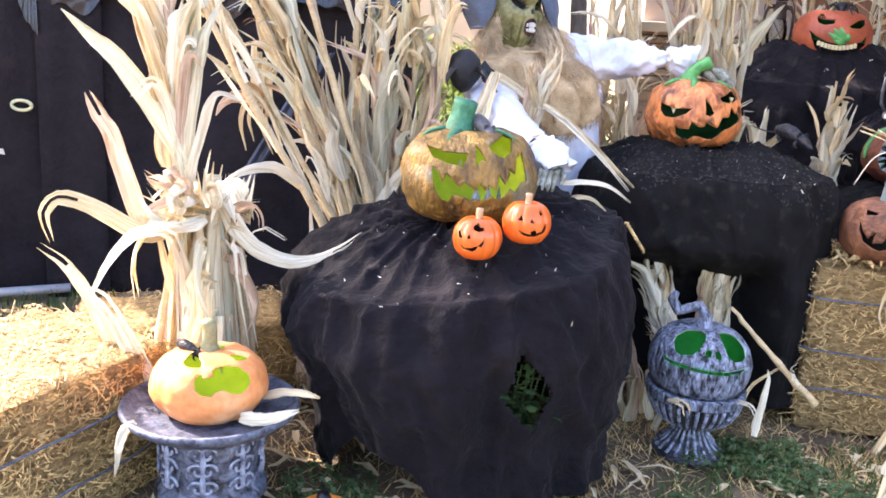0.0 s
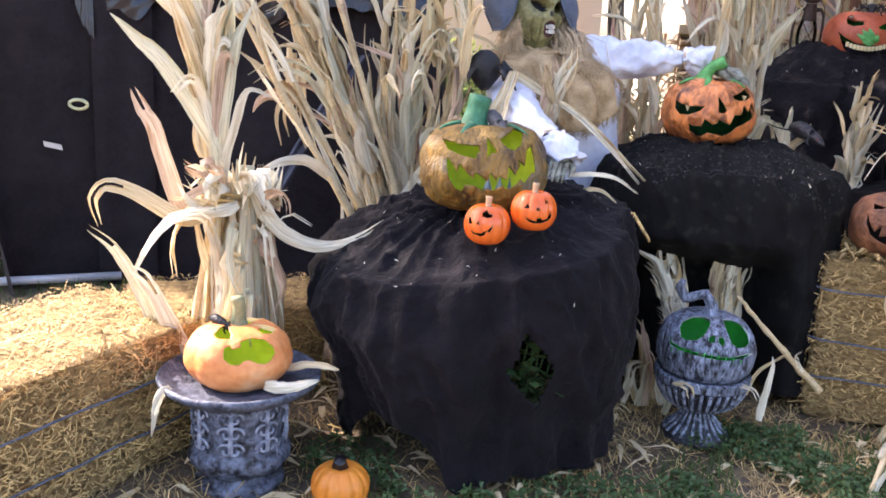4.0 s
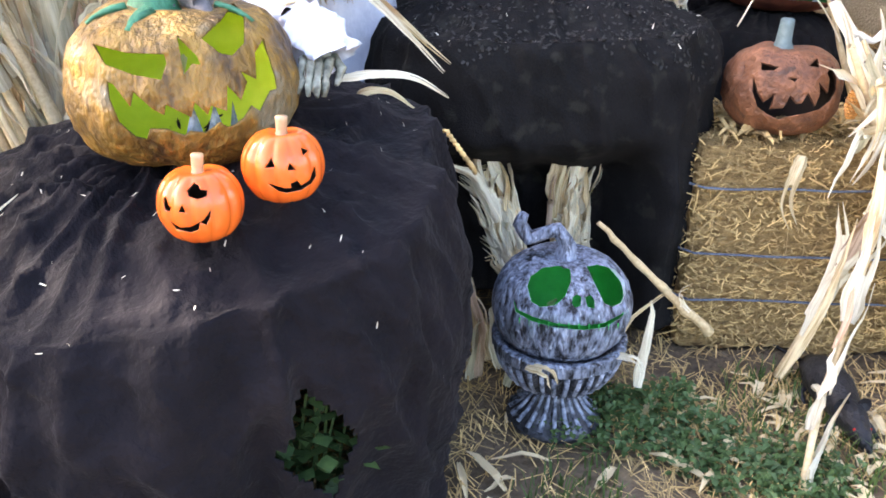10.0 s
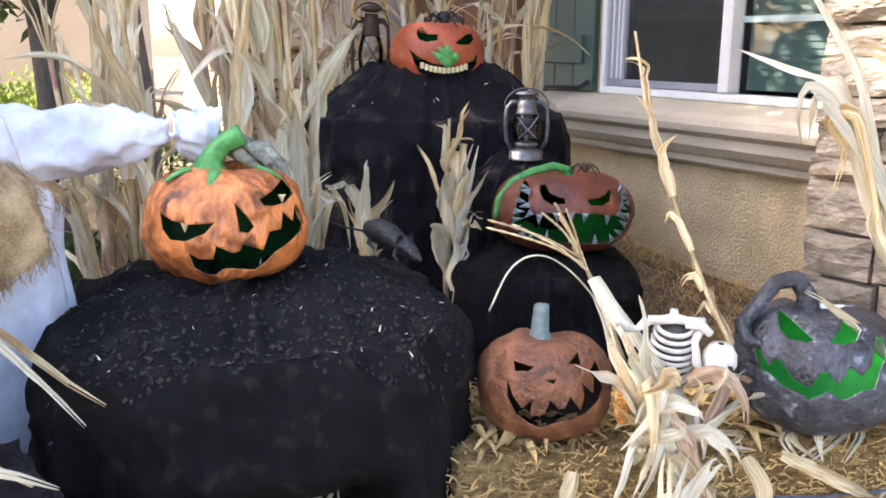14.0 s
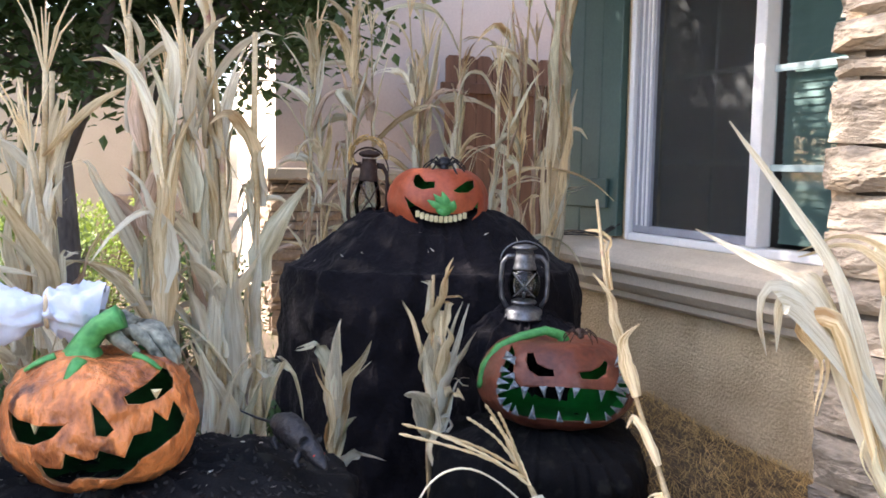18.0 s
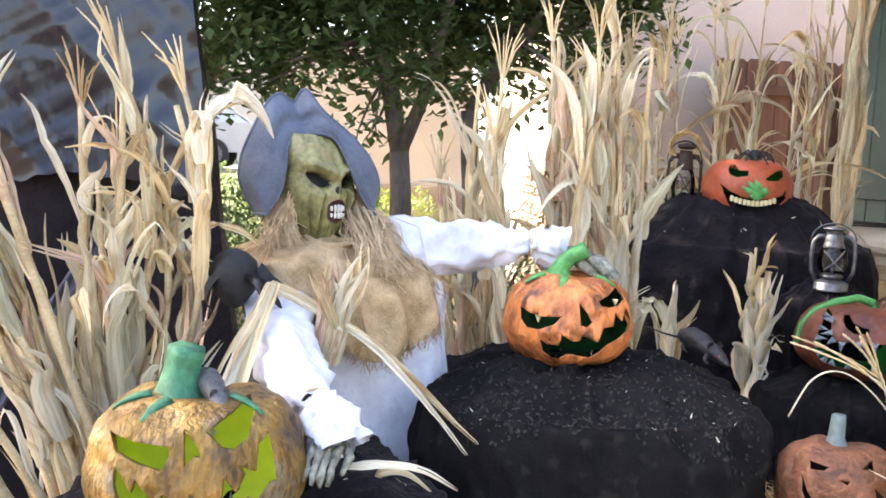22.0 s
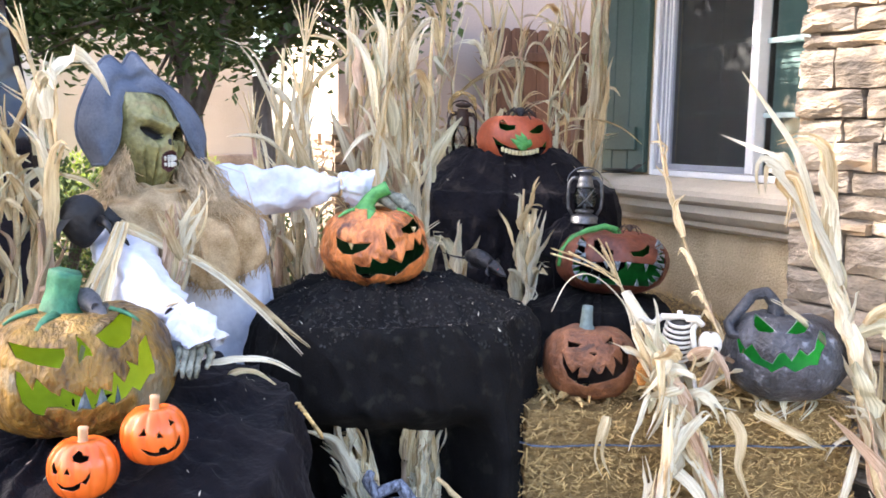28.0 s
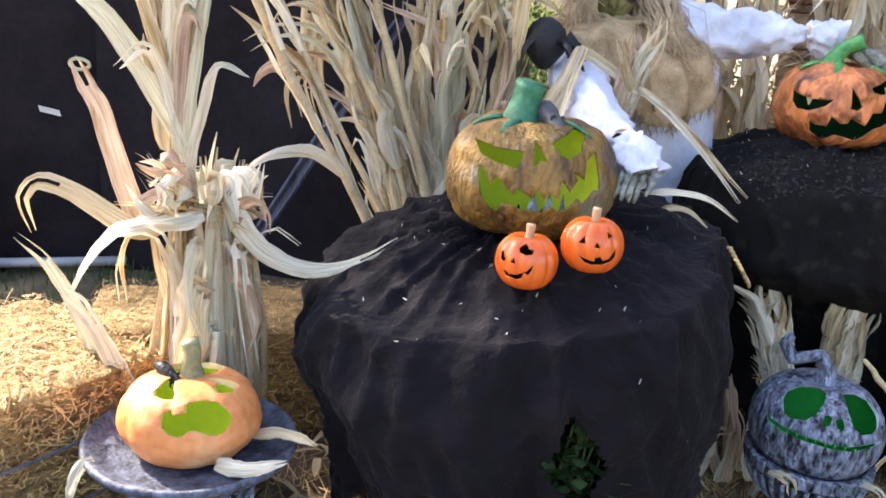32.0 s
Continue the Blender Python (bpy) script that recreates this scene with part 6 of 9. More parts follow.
        o -= 0.10 * math.exp(-(u / 0.05) ** 2 - ((v - 0.45) / 0.14) ** 2)
        o += 0.09 * math.exp(-(u / 0.27) ** 2 - ((v + 0.37) / 0.26) ** 2)
        o -= 0.10 * smooth_step(-0.1, 0.1, 1 - (u / 0.25) ** 2 - ((v + 0.37) / 0.19) ** 2)
        o += 0.10 * math.exp(-(u / 0.3) ** 2 - ((v + 0.85) / 0.15) ** 2)
        o += 0.05 * wob(u * 3, v * 3, 3, 1.6) + 0.03 * wob(u * 9, v * 6, 5, 1.3)
        return base + o

    N, M = 96, 84
    rows, mats = [], []
    for k in range(N + 1):
        v = -1.03 + 2.08 * k / N
        w = 0.106 * math.sqrt(max(0.02, 1 - (abs(v - 0.18) / 1.23) ** 2.4)) * (1 - 0.20 * smooth_step(0.1, -1.0, v))
        row = []
        for j in range(M + 1):
            u = -1 + 2 * j / M
            row.append(Vector((hx, hy, hz + v * hh)) + fx * (u * w) + fr * (0.100 * head(u, v) - 0.008))
        rows.append(row)
    n0 = len(g.m)
    g.grid(rows, 3)
    for k in range(N):
        v = -1.03 + 2.08 * (k + 0.5) / N
        for j in range(M):
            u = -1 + 2 * (j + 0.5) / M
            if eye(u, v) > 0.5:
                g.m[n0 + k * M + j] = 7
            e = (u / 0.34) ** 2 + ((v + 0.37) / 0.225) ** 2
            if e < 1:
                g.m[n0 + k * M + j] = 9
            for sx in (-1, 1):
                if ((u - sx * 0.055) / 0.035) ** 2 + ((v - 0.03) / 0.07) ** 2 < 1:
                    g.m[n0 + k * M + j] = 7
    back = []
    for k in range(25):
        v = -1 + 2 * k / 24
        r = math.sqrt(max(0.01, 1 - v * v * 0.96))
        back.append([Vector((hx, hy, hz + 0.005 + v * 0.135)) + fx * (0.108 * r * math.cos(a)) - fr * (0.085 * r * math.sin(a)) for a in (math.pi * j / 24 for j in range(25))])
    g.grid(back, 3)
    c = Vector((hx, hy, hz - 0.37 * hh)) + fr * 0.098
    for z0, up, cnt in ((0.0085, 0.0105, 5), (-0.0095, 0.0085, 5)):
        for i in range(cnt):
            d = i - (cnt - 1) / 2
            t = c + fx * (d * 0.0096) + Vector((0, 0, z0)) - fr * (0.0012 * d * d)
            s = 1 - 0.09 * d * d
            g.tube([t + Vector((0, 0, -up * s)), t + Vector((0, 0, -up * 0.5 * s)), t + Vector((0, 0, up * 0.5 * s)), t + Vector((0, 0, up * s))], [0.0034, 0.0050, 0.0050, 0.0034], 8, 6, flat=0.7)

    # hair of teased twine at both sides of the face, falling over the cape
    def lock(a, pts, r):
        g.tube([a] + pts, [r, r, r * 0.9, r * 0.4][:len(pts) + 1], 3, 8, caps=False)

    for i in range(900):
        a = Vector((hx, hy, hz + rnd.uniform(-0.09, 0.02))) + fx * rnd.uniform(0.075, 0.105) + fr * rnd.uniform(-0.05, 0.05)
        q = rnd.random()
        e = Vector((0.40 + 0.16 * q + rnd.gauss(0, 0.015), Y - 0.16 + 0.13 * q + rnd.gauss(0, 0.02), 1.255 - 0.07 * q - rnd.uniform(0, 0.10) * (0.4 + q)))
        m = a.lerp(e, 0.5) + Vector((rnd.gauss(0.008, 0.022), -0.02 + rnd.gauss(0, 0.018), 0.012 + rnd.gauss(0, 0.018)))
        lock(a, [m, e + Vector((rnd.gauss(0, 0.015), -0.02, 0.012)), e + Vector((rnd.gauss(0.01, 0.022), -0.012, -rnd.uniform(-0.015, 0.045)))], 0.0013)
    for i in range(420):
        a = Vector((hx, hy, hz + rnd.uniform(-0.07, 0.0))) - fx * rnd.uniform(0.08, 0.105) + fr * rnd.uniform(-0.05, 0.03)
        e = Vector((0.10 + 0.10 * rnd.random(), Y - 0.11 + rnd.gauss(0, 0.02), 1.275 - rnd.uniform(-0.02, 0.05)))
        m = a.lerp(e, 0.5) + Vector((rnd.gauss(-0.006, 0.012), rnd.gauss(-0.01, 0.01), rnd.gauss(0.0, 0.012)))
        lock(a, [m, e + Vector((rnd.gauss(0, 0.02), 0, rnd.gauss(0, 0.02)))], 0.0013)

    turn = radians(16)
    fx, fr = Vector((math.cos(turn), math.sin(turn), 0)), Vector((math.sin(turn), -math.cos(turn), 0))
    # felt hat: a wide soft brim framing the face, one large and one smaller drooping lobe, a slumped crown with a bent tip
    inner = spline([(-0.145, -0.060), (-0.112, -0.005), (-0.098, 0.060), (-0.086, 0.120), (-0.030, 0.150), (0.035, 0.140), (0.074, 0.065), (0.105, -0.005), (0.138, -0.058)], 120)
    outer = spline([(-0.165, -0.066), (-0.205, 0.015), (-0.202, 0.085), (-0.172, 0.160), (-0.128, 0.236), (-0.090, 0.258), (-0.055, 0.236), (-0.028, 0.272), (0.020, 0.212), (0.098, 0.146), (0.152, 0.080), (0.174, 0.010), (0.150, -0.062)], 120)
    front, back = [], []
    for k in range(23):
        q = k / 22
        fr_row, bk_row = [], []
        for j, (i0, o0) in enumerate(zip(inner, outer)):
            top = math.exp(-(((j / 120) - 0.48) / 0.17) ** 2)
            p2 = i0.lerp(o0, q)
            w = 0.014 * wob(j * 0.09, q * 2.2, 4, 1.0) * math.sin(math.pi * q)
            fold = 0.020 * top * math.exp(-((q - 0.42) / 0.14) ** 2)
            rise = 0.046 * math.sin(math.pi * min(1.0, 0.12 + q * 0.88)) ** 0.8
            base = Vector((hx, hy, hz)) + fx * p2.x + Vector((0, 0, p2.y))
            fr_row.append(base + fr * (0.060 - 0.050 * top + rise * (1 - 0.35 * top) - fold - (0.055 + 0.03 * top) * q + w))
            bk_row.append(base + fr * (0.050 - 0.055 * top - (0.060 + 0.025 * top) * q - (0.030 + 0.11 * top) * math.sin(math.pi * q) + w))
        front.append(fr_row)
        back.append(bk_row)
    g.grid(front, 2)
    g.grid(back[::-1], 2)
    for e in (front[-1], front[0], [r[0] for r in front], [r[-1] for r in front]):
        g.tube([p - fr * 0.002 for p in e], 0.0055, 6, 2)
    ob = part("scarecrow_figure", g, [SHIRT, BURLAP, HAT, MASK, HAND, BLACKPAINT, TOOTH, DARK, HAIR, LIP], smooth=True)
    tagged(ob, "green-masked scarecrow in blue felt hat and burlap cape", "scarecrow")


figure()


# trees, hedges and the parked car
def tree(at, trunk_r, height, lean, crown, leaves, label, seed, leaf=0.075, mat=None, fork=1.75, limbs=9, category="tree", inner=0.55):
    """crown: boxes (x, y, z, rx, ry, rz) round the foot that leaf clumps fill unevenly."""
    rnd = random.Random(seed)
    th = thing("tree", at, label, category)
    g = Geo()
    top = Vector((lean[0], lean[1], height))
    tips = []

    def limb(a, b, r0, r1, depth):
        n = 6
        off = Vector((rnd.uniform(-1, 1), rnd.uniform(-1, 1), 0)) * (b - a).length * (0.12 if depth else 0.02)
        pts = [a.lerp(b, i / n) + off * math.sin(math.pi * i / n) + Vector((rnd.uniform(-1, 1), rnd.uniform(-1, 1), 0)) * r0 * 0.25 for i in range(n + 1)]
        g.tube(pts, [r0 + (r1 - r0) * i / n for i in range(n + 1)], 9 if depth < 2 else 5)
        tips.append(b)
        return pts

    base = limb(Vector((0, 0, -0.05)), Vector((lean[0] * 0.4, lean[1] * 0.4, fork)), trunk_r * 1.15, trunk_r * 0.8, 0)
    arms = []
    for i in range(3):
        c = crown[i % len(crown)]
        e = Vector((c[0] + rnd.uniform(-0.5, 0.5) * c[3], c[1] + rnd.uniform(-0.5, 0.5) * c[4], c[2] + 0.3 * c[5]))
        arms += limb(base[-1], e, trunk_r * 0.6, trunk_r * 0.2, 1)[2:]
    for i in range(limbs * 2):
        c = rnd.choice(crown)
        e = Vector((c[0] + rnd.uniform(-0.8, 0.8) * c[3], c[1] + rnd.uniform(-0.8, 0.8) * c[4], c[2] + rnd.uniform(-0.7, 0.7) * c[5]))
        a = min(arms, key=lambda p: (p - e).length + (0.5 if p.z > e.z else 0))
        limb(a, e, trunk_r * 0.2, trunk_r * 0.05, 2)
    part("trunk", g, BARK, th, "grey-brown trunk and limbs", smooth=True)
    lv = Geo()
    vol = [c[3] * c[4] * c[5] for c in crown]
    clumps = []
    for _ in range(leaves // 26):
        c = rnd.choices(crown, vol)[0]
        d = Vector((rnd.gauss(0, 1), rnd.gauss(0, 1), rnd.gauss(0, 1))).normalized() * (rnd.random() ** inner)
        clumps.append(Vector((c[0] + d.x * c[3], c[1] + d.y * c[4], c[2] + d.z * c[5])))
    for c in clumps:
        rad = rnd.uniform(0.14, 0.32)
        for _ in range(26):
            d = Vector((rnd.gauss(0, 1), rnd.gauss(0, 1), rnd.gauss(0, 0.7))) * rad * 0.6
            p = c + d
            ax = Vector((rnd.uniform(-1, 1), rnd.uniform(-1, 1), rnd.uniform(-0.9, 0.3))).normalized()
            sd = ax.cross(Vector((rnd.uniform(-0.4, 0.4), rnd.uniform(-0.4, 0.4), 1))).normalized()
            L, W = leaf * rnd.uniform(0.7, 1.25), leaf * rnd.uniform(0.26, 0.36)
            nn = ax.cross(sd) * W * 0.35
            lv.face_list([p, p + ax * L * 0.35 + sd * W + nn, p + ax * L, p + ax * L * 0.35 - sd * W + nn, p + ax * L * 0.5], [(0, 1, 4), (1, 2, 4), (2, 3, 4), (3, 0, 4)])
    tagged(part("crown", lv, mat or LEAF, th, "dense green leaves"), kind="stuff")
    return th


tree(pose(0.58, 6.95, 0.1), 0.085, 4.6, (-0.2, 0.0), [(-0.5, 0, 2.75, 1.0, 0.9, 0.85), (0.4, 0.2, 3.3, 1.0, 0.9, 1.1), (-1.0, 0.4, 3.4, 1.0, 0.9, 1.0), (-0.3, -0.5, 3.8, 1.2, 1.0, 0.8), (-0.9, 0.3, 2.35, 0.7, 0.6, 0.45), (-1.2, 0.2, 1.95, 0.5, 0.5, 0.4), (0.25, 0.7, 2.3, 0.5, 0.4, 0.4), (-0.25, -0.2, 2.05, 0.55, 0.5, 0.42), (0.3, 0.1, 2.0, 0.35, 0.4, 0.25), (-0.25, 0.1, 1.62, 0.25, 0.3, 0.2)], 27000, "leafy garden tree with a grey forked trunk", 1, leaf=0.095, fork=1.45)
tree(pose(1.02, 7.0, 0.1), 0.075, 4.6, (-0.15, 0.0), [(0.6, 0.0, 2.95, 0.85, 0.8, 0.7), (0.2, 0.2, 3.6, 1.3, 1.0, 0.9), (1.25, -0.2, 3.4, 0.7, 0.8, 0.65), (-0.2, 0.6, 2.6, 0.6, 0.6, 0.6), (0.75, 0.0, 2.4, 0.6, 0.6, 0.35), (0.62, -0.3, 2.12, 0.3, 0.3, 0.25), (0.25, 0.0, 2.05, 0.4, 0.4, 0.3)], 21000, "leafy garden tree with a straight dark trunk", 2, leaf=0.095)
tree(pose(-1.1, 8.4, 0.1), 0.11, 5.0, (-0.3, 0.0), [(0.0, 0, 3.2, 1.7, 1.2, 1.4), (-1.2, 0.2, 3.5, 1.4, 1.2, 1.5)], 22000, "leafy tree behind the tent", 3)
tree(pose(-3.4, 6.6, 0.0), 0.14, 6.0, (0.3, 0.0), [(0.2, -0.2, 3.7, 2.0, 1.6, 1.3), (-0.8, -0.8, 4.6, 2.2, 1.8, 1.3), (1.2, -1.0, 4.7, 1.6, 1.6, 1.0), (0.6, 0.6, 2.9, 2.0, 1.2, 0.8)], 30000, "big shade tree behind the tent", 4, leaf=0.09)
tree(pose(-6.2, 9.5, 0.0), 0.16, 6.0, (0.0, 0.0), [(0.0, 0, 3.4, 2.6, 1.8, 2.0), (1.5, -1.0, 4.8, 2.0, 1.8, 1.3)], 18000, "big shade tree beside the lawn", 5, leaf=0.11)
# unseen tree, added to break the sun over the tables
tree(pose(-5.6, 6.4, 0.0), 0.16, 6.5, (0.0, 0.0), [(0.0, 0, 4.2, 2.2, 2.0, 1.5), (1.0, -0.6, 5.2, 2.0, 1.8, 1.2)], 7500, "unseen tree on the lawn, added to shade the display", 6, leaf=0.11)
tree(pose(3.0, 12.4, 0.0), 0.14, 6.0, (0.0, 0.0), [(-1.0, 0, 4.6, 2.2, 1.2, 1.2)], 5000, "tall tree behind the garage", 7, leaf=0.12)


def bush(at, rx, ry, h, n, label, seed, mat, leaf=0.05):
    rnd = random.Random(seed)
    th = thing("bush", at, label, "bush", "garden bushes")
    g = Geo()
    for i in range(9):
        a = rnd.uniform(0, 6.28)
        g.tube([(0.05 * math.cos(a), 0.05 * math.sin(a), 0), (rx * 0.4 * math.cos(a), ry * 0.4 * math.sin(a), h * 0.45), (rx * 0.7 * math.cos(a), ry * 0.7 * math.sin(a), h * 0.8)], [0.018, 0.012, 0.005], 5)
    part("stem", g, BARK, th)
    lv = Geo()
    for _ in range(n):
        d = Vector((rnd.gauss(0, 1), rnd.gauss(0, 1), rnd.gauss(0, 1))).normalized()
        k = rnd.random() ** 0.35
        bumpy = 1 + 0.22 * wob(d.x * 2, d.y * 2, d.z * 2 + seed, 1.5)
        p = Vector((d.x * rx * k * bumpy, d.y * ry * k * bumpy, h * 0.52 + d.z * h * 0.5 * k * bumpy))
        if p.z < 0.03:
            continue
        ax = (d + Vector((rnd.uniform(-1, 1), rnd.uniform(-1, 1), rnd.uniform(-0.6, 0.9)))).normalized()
        sd = ax.cross(Vector((rnd.uniform(-0.5, 0.5), rnd.uniform(-0.5, 0.5), 1))).normalized()
        L, W = leaf * rnd.uniform(0.7, 1.2), leaf * 0.3
        lv.face_list([p, p + ax * L * 0.4 + sd * W, p + ax * L, p + ax * L * 0.4 - sd * W], [(0, 1, 2), (0, 2, 3)])
    tagged(part("leaves", lv, mat, th), kind="stuff")


bush(pose(-1.45, 10.0, 0.05), 0.75, 0.6, 1.32, 4200, "clipped round green bush in the sun", 1, LEAF)
bush(pose(-0.35, 9.6, 0.05), 0.7, 0.6, 1.15, 4200, "bright yellow-green bush in the sun", 2, LEAF_LIGHT)
bush(pose(0.45, 10.6, 0.05), 0.7, 0.6, 1.15, 3600, "yellow-green bush in the sun", 3, LEAF_LIGHT)
bush(pose(-2.8, 10.8, 0.05), 0.8, 0.6, 0.95, 3200, "green bush along the street", 4, LEAF)
bush(pose(1.25, 8.1, 0.1), 0.5, 0.45, 0.85, 2400, "dark green bush by the garage corner", 5, LEAF)
bush(pose(0.15, 8.3, 0.05), 0.55, 0.4, 1.15, 3000, "sunlit yellow-green shrub behind the trees", 8, LEAF_LIGHT)
bush(pose(-0.5, 7.6, 0.05), 0.5, 0.4, 1.25, 3000, "dark green shrub beside the tent", 9, LEAF)
bush(pose(0.55, 5.3, 0.08), 0.42, 0.36, 0.62, 2200, "low green shrub under the trees", 6, WEED)
bush(pose(1.45, 5.1, 0.08), 0.4, 0.3, 0.5, 1600, "low green shrub behind the corn", 7, WEED)


def car():
    paint_m = shade("silver_car_paint", (0.50, 0.51, 0.53), (0.58, 0.59, 0.60), 2, 0.3, 0.0, 30, metal=0.4, clear=0.5)
    tyre_m = shade("tyre_rubber", (0.012, 0.012, 0.012), (0.025, 0.025, 0.025), 9, 0.8, 0.2, 60)
    th = thing("car", pose(-4.4, 19.3, 1.16, 0, 0, 4), "silver hatchback parked on the street in the sun", "car")
    prof = [(-2.1, 0.35), (-2.12, 0.62), (-2.0, 0.82), (-1.25, 0.98), (-0.55, 1.42), (0.7, 1.47), (1.5, 1.28), (2.0, 0.98), (2.1, 0.75), (2.08, 0.35)]
    rows = []
    for y, k in ((-0.84, 0.93), (-0.88, 1.0), (-0.80, 1.0), (0.80, 1.0), (0.88, 1.0), (0.84, 0.93)):
        rows.append([(x, y * (1 - 0.14 * max(0, (z - 0.95) / 0.5)), 0.35 + (z - 0.35) * k) for x, z in prof])
    g = Geo().grid(rows)
    for r in (rows[0], rows[-1]):
        g.face_list(r, [tuple(range(len(prof)))])
    part("body", g, paint_m, th)
    dark = shade("car_glass", (0.012, 0.014, 0.016), (0.02, 0.022, 0.024), 2, 0.08, 0.0, 20)
    for s in (-1, 1):
        for a, b, c, d in (((-1.05, 0.96), (-0.5, 1.34), (0.15, 1.38), (0.15, 0.98)), ((0.22, 0.98), (0.22, 1.38), (0.72, 1.38), (1.45, 1.0))):
            pts = [(x, s * (0.885 - 0.12 * max(0, (z - 0.95) / 0.5)), z) for x, z in (a, b, c, d)]
            part("window", Geo().face_list(pts + [(x, y - s * 0.02, z) for x, y, z in pts], [(0, 1, 2, 3), (7, 6, 5, 4), (0, 4, 5, 1), (1, 5, 6, 2), (2, 6, 7, 3), (3, 7, 4, 0)]), dark, th)
        for x in (-1.35, 1.3):
            w = part("wheel", Geo().tube([(x, s * 0.70, 0.31), (x, s * 0.90, 0.31)], 0.31, 24), tyre_m, th)
            part("rim", Geo().tube([(x, s * 0.89, 0.31), (x, s * 0.915, 0.31)], 0.2, 16), STEEL, w)


car()


# dry corn stalks
def strip(rnd, pts, w, face=(0, -1, 0), cup=0.5, twist=0.5, n=14, wrinkle=0.16, foot=0.6, end=2.2):
    """A dry leaf along a curve: pleated and cupped across, ragged at its rims, its tip often torn into two."""
    P = spline(pts, n)
    size = sum((P[i + 1] - P[i]).length for i in range(n))
    # one or two sharp kinks, straight between
    for _ in range(rnd.choice((0, 1, 1, 2))):
        k0 = rnd.randint(int(n * 0.3), n - 3)
        bend = Vector((rnd.gauss(0, 1), rnd.gauss(0, 1), rnd.gauss(-0.3, 0.6))) * 0.19
        for i in range(k0, n + 1):
            P[i] = P[i] + bend * (size * (i - k0) / n)
    face = Vector(face)
    tw, t0 = rnd.uniform(-twist, twist), rnd.uniform(-0.4, 0.4)
    torn = rnd.randint(int(n * 0.35), n - 3) if rnd.random() < 0.55 else n + 1
    gap = rnd.uniform(0.4, 1.6)
    pleat = [rnd.uniform(-0.42, 0.42) for _ in range(7)]
    rows, uv = [], []
    e1 = e2 = 0.0
    for i, p in enumerate(P):
        q = i / n
        d = (P[min(i + 1, n)] - P[max(i - 1, 0)]).normalized()
        s = d.cross(face)
        if s.length < 0.1:
            s = d.cross(Vector((1, 0.2, 0)))
        s = Matrix.Rotation(t0 + tw * q * 2, 3, d) @ s.normalized()
        nn = s.cross(d)
        ww = w * min(1.0, foot + q * 2.4) * max(0.0, 1 - q ** end) + 0.0015
        e1, e2 = e1 * 0.6 + rnd.uniform(-wrinkle, wrinkle) * 0.9, e2 * 0.6 + rnd.uniform(-wrinkle, wrinkle) * 0.9
        c = cup * (0.7 + 0.5 * math.sin(q * 7 + tw * 5))
        row = []
        for k in range(7):
            x = (k - 3) / 3
            part_off = gap * w * max(0, i - torn) / n * (1 if k > 3 else -0.5) if i > torn else 0.0
            h = pleat[k] * (0.6 + 0.6 * math.sin(q * 4 + k)) + rnd.gauss(0, 0.05) - c * x * x
            row.append(p + s * (ww * x * (1 + (e1 if x < 0 else e2) * abs(x)) + part_off) + nn * ww * h)
            uv.append((x * w, q * size))
        rows.append(row)
    g = Geo().grid(rows)
    g.uv = uv
    if torn < n:
        keep = [f for f in range(len(g.f)) if not (f % 6 == 3 and f // 6 > torn)]
        g.f, g.m = [g.f[f] for f in keep], [g.m[f] for f in keep]
    return g


def blade(rnd, base, out, L, w, rise, droop, axis=None):
    """A dry corn leaf that leaves the stem upwards, arcs over and hangs."""
    out = Vector(out).normalized()
    up = Vector((0, 0, 1))
    p = Vector(base)
    d = (out * (1 - rise) + (axis or up) * rise).normalized()
    pts = [p]
    kink = rnd.randint(2, 5) if rnd.random() < 0.4 else -1
    for i in range(6):
        p = p + d * (L / 6)
        pts.append(p)
        d = (d - up * (droop / 6) * (0.5 + 0.25 * i) + Vector((rnd.uniform(-1, 1), rnd.uniform(-1, 1), rnd.uniform(-1, 1))) * 0.05).normalized()
        if i == kink:
            d = (d - up * 0.9 + out * 0.2).normalized()
    return strip(rnd, pts, w, out + Vector((0, -0.3, 0.35)), rnd.uniform(0.25, 0.7), 0.8)


def husk_colour(rnd, pale):
    k = rnd.random()
    if k < pale:
        return HUSK_PALE
    return HUSK if k < pale + (1 - pale) * 0.6 else HUSK_ROSE if k < pale + (1 - pale) * 0.82 else HUSK_SAGE


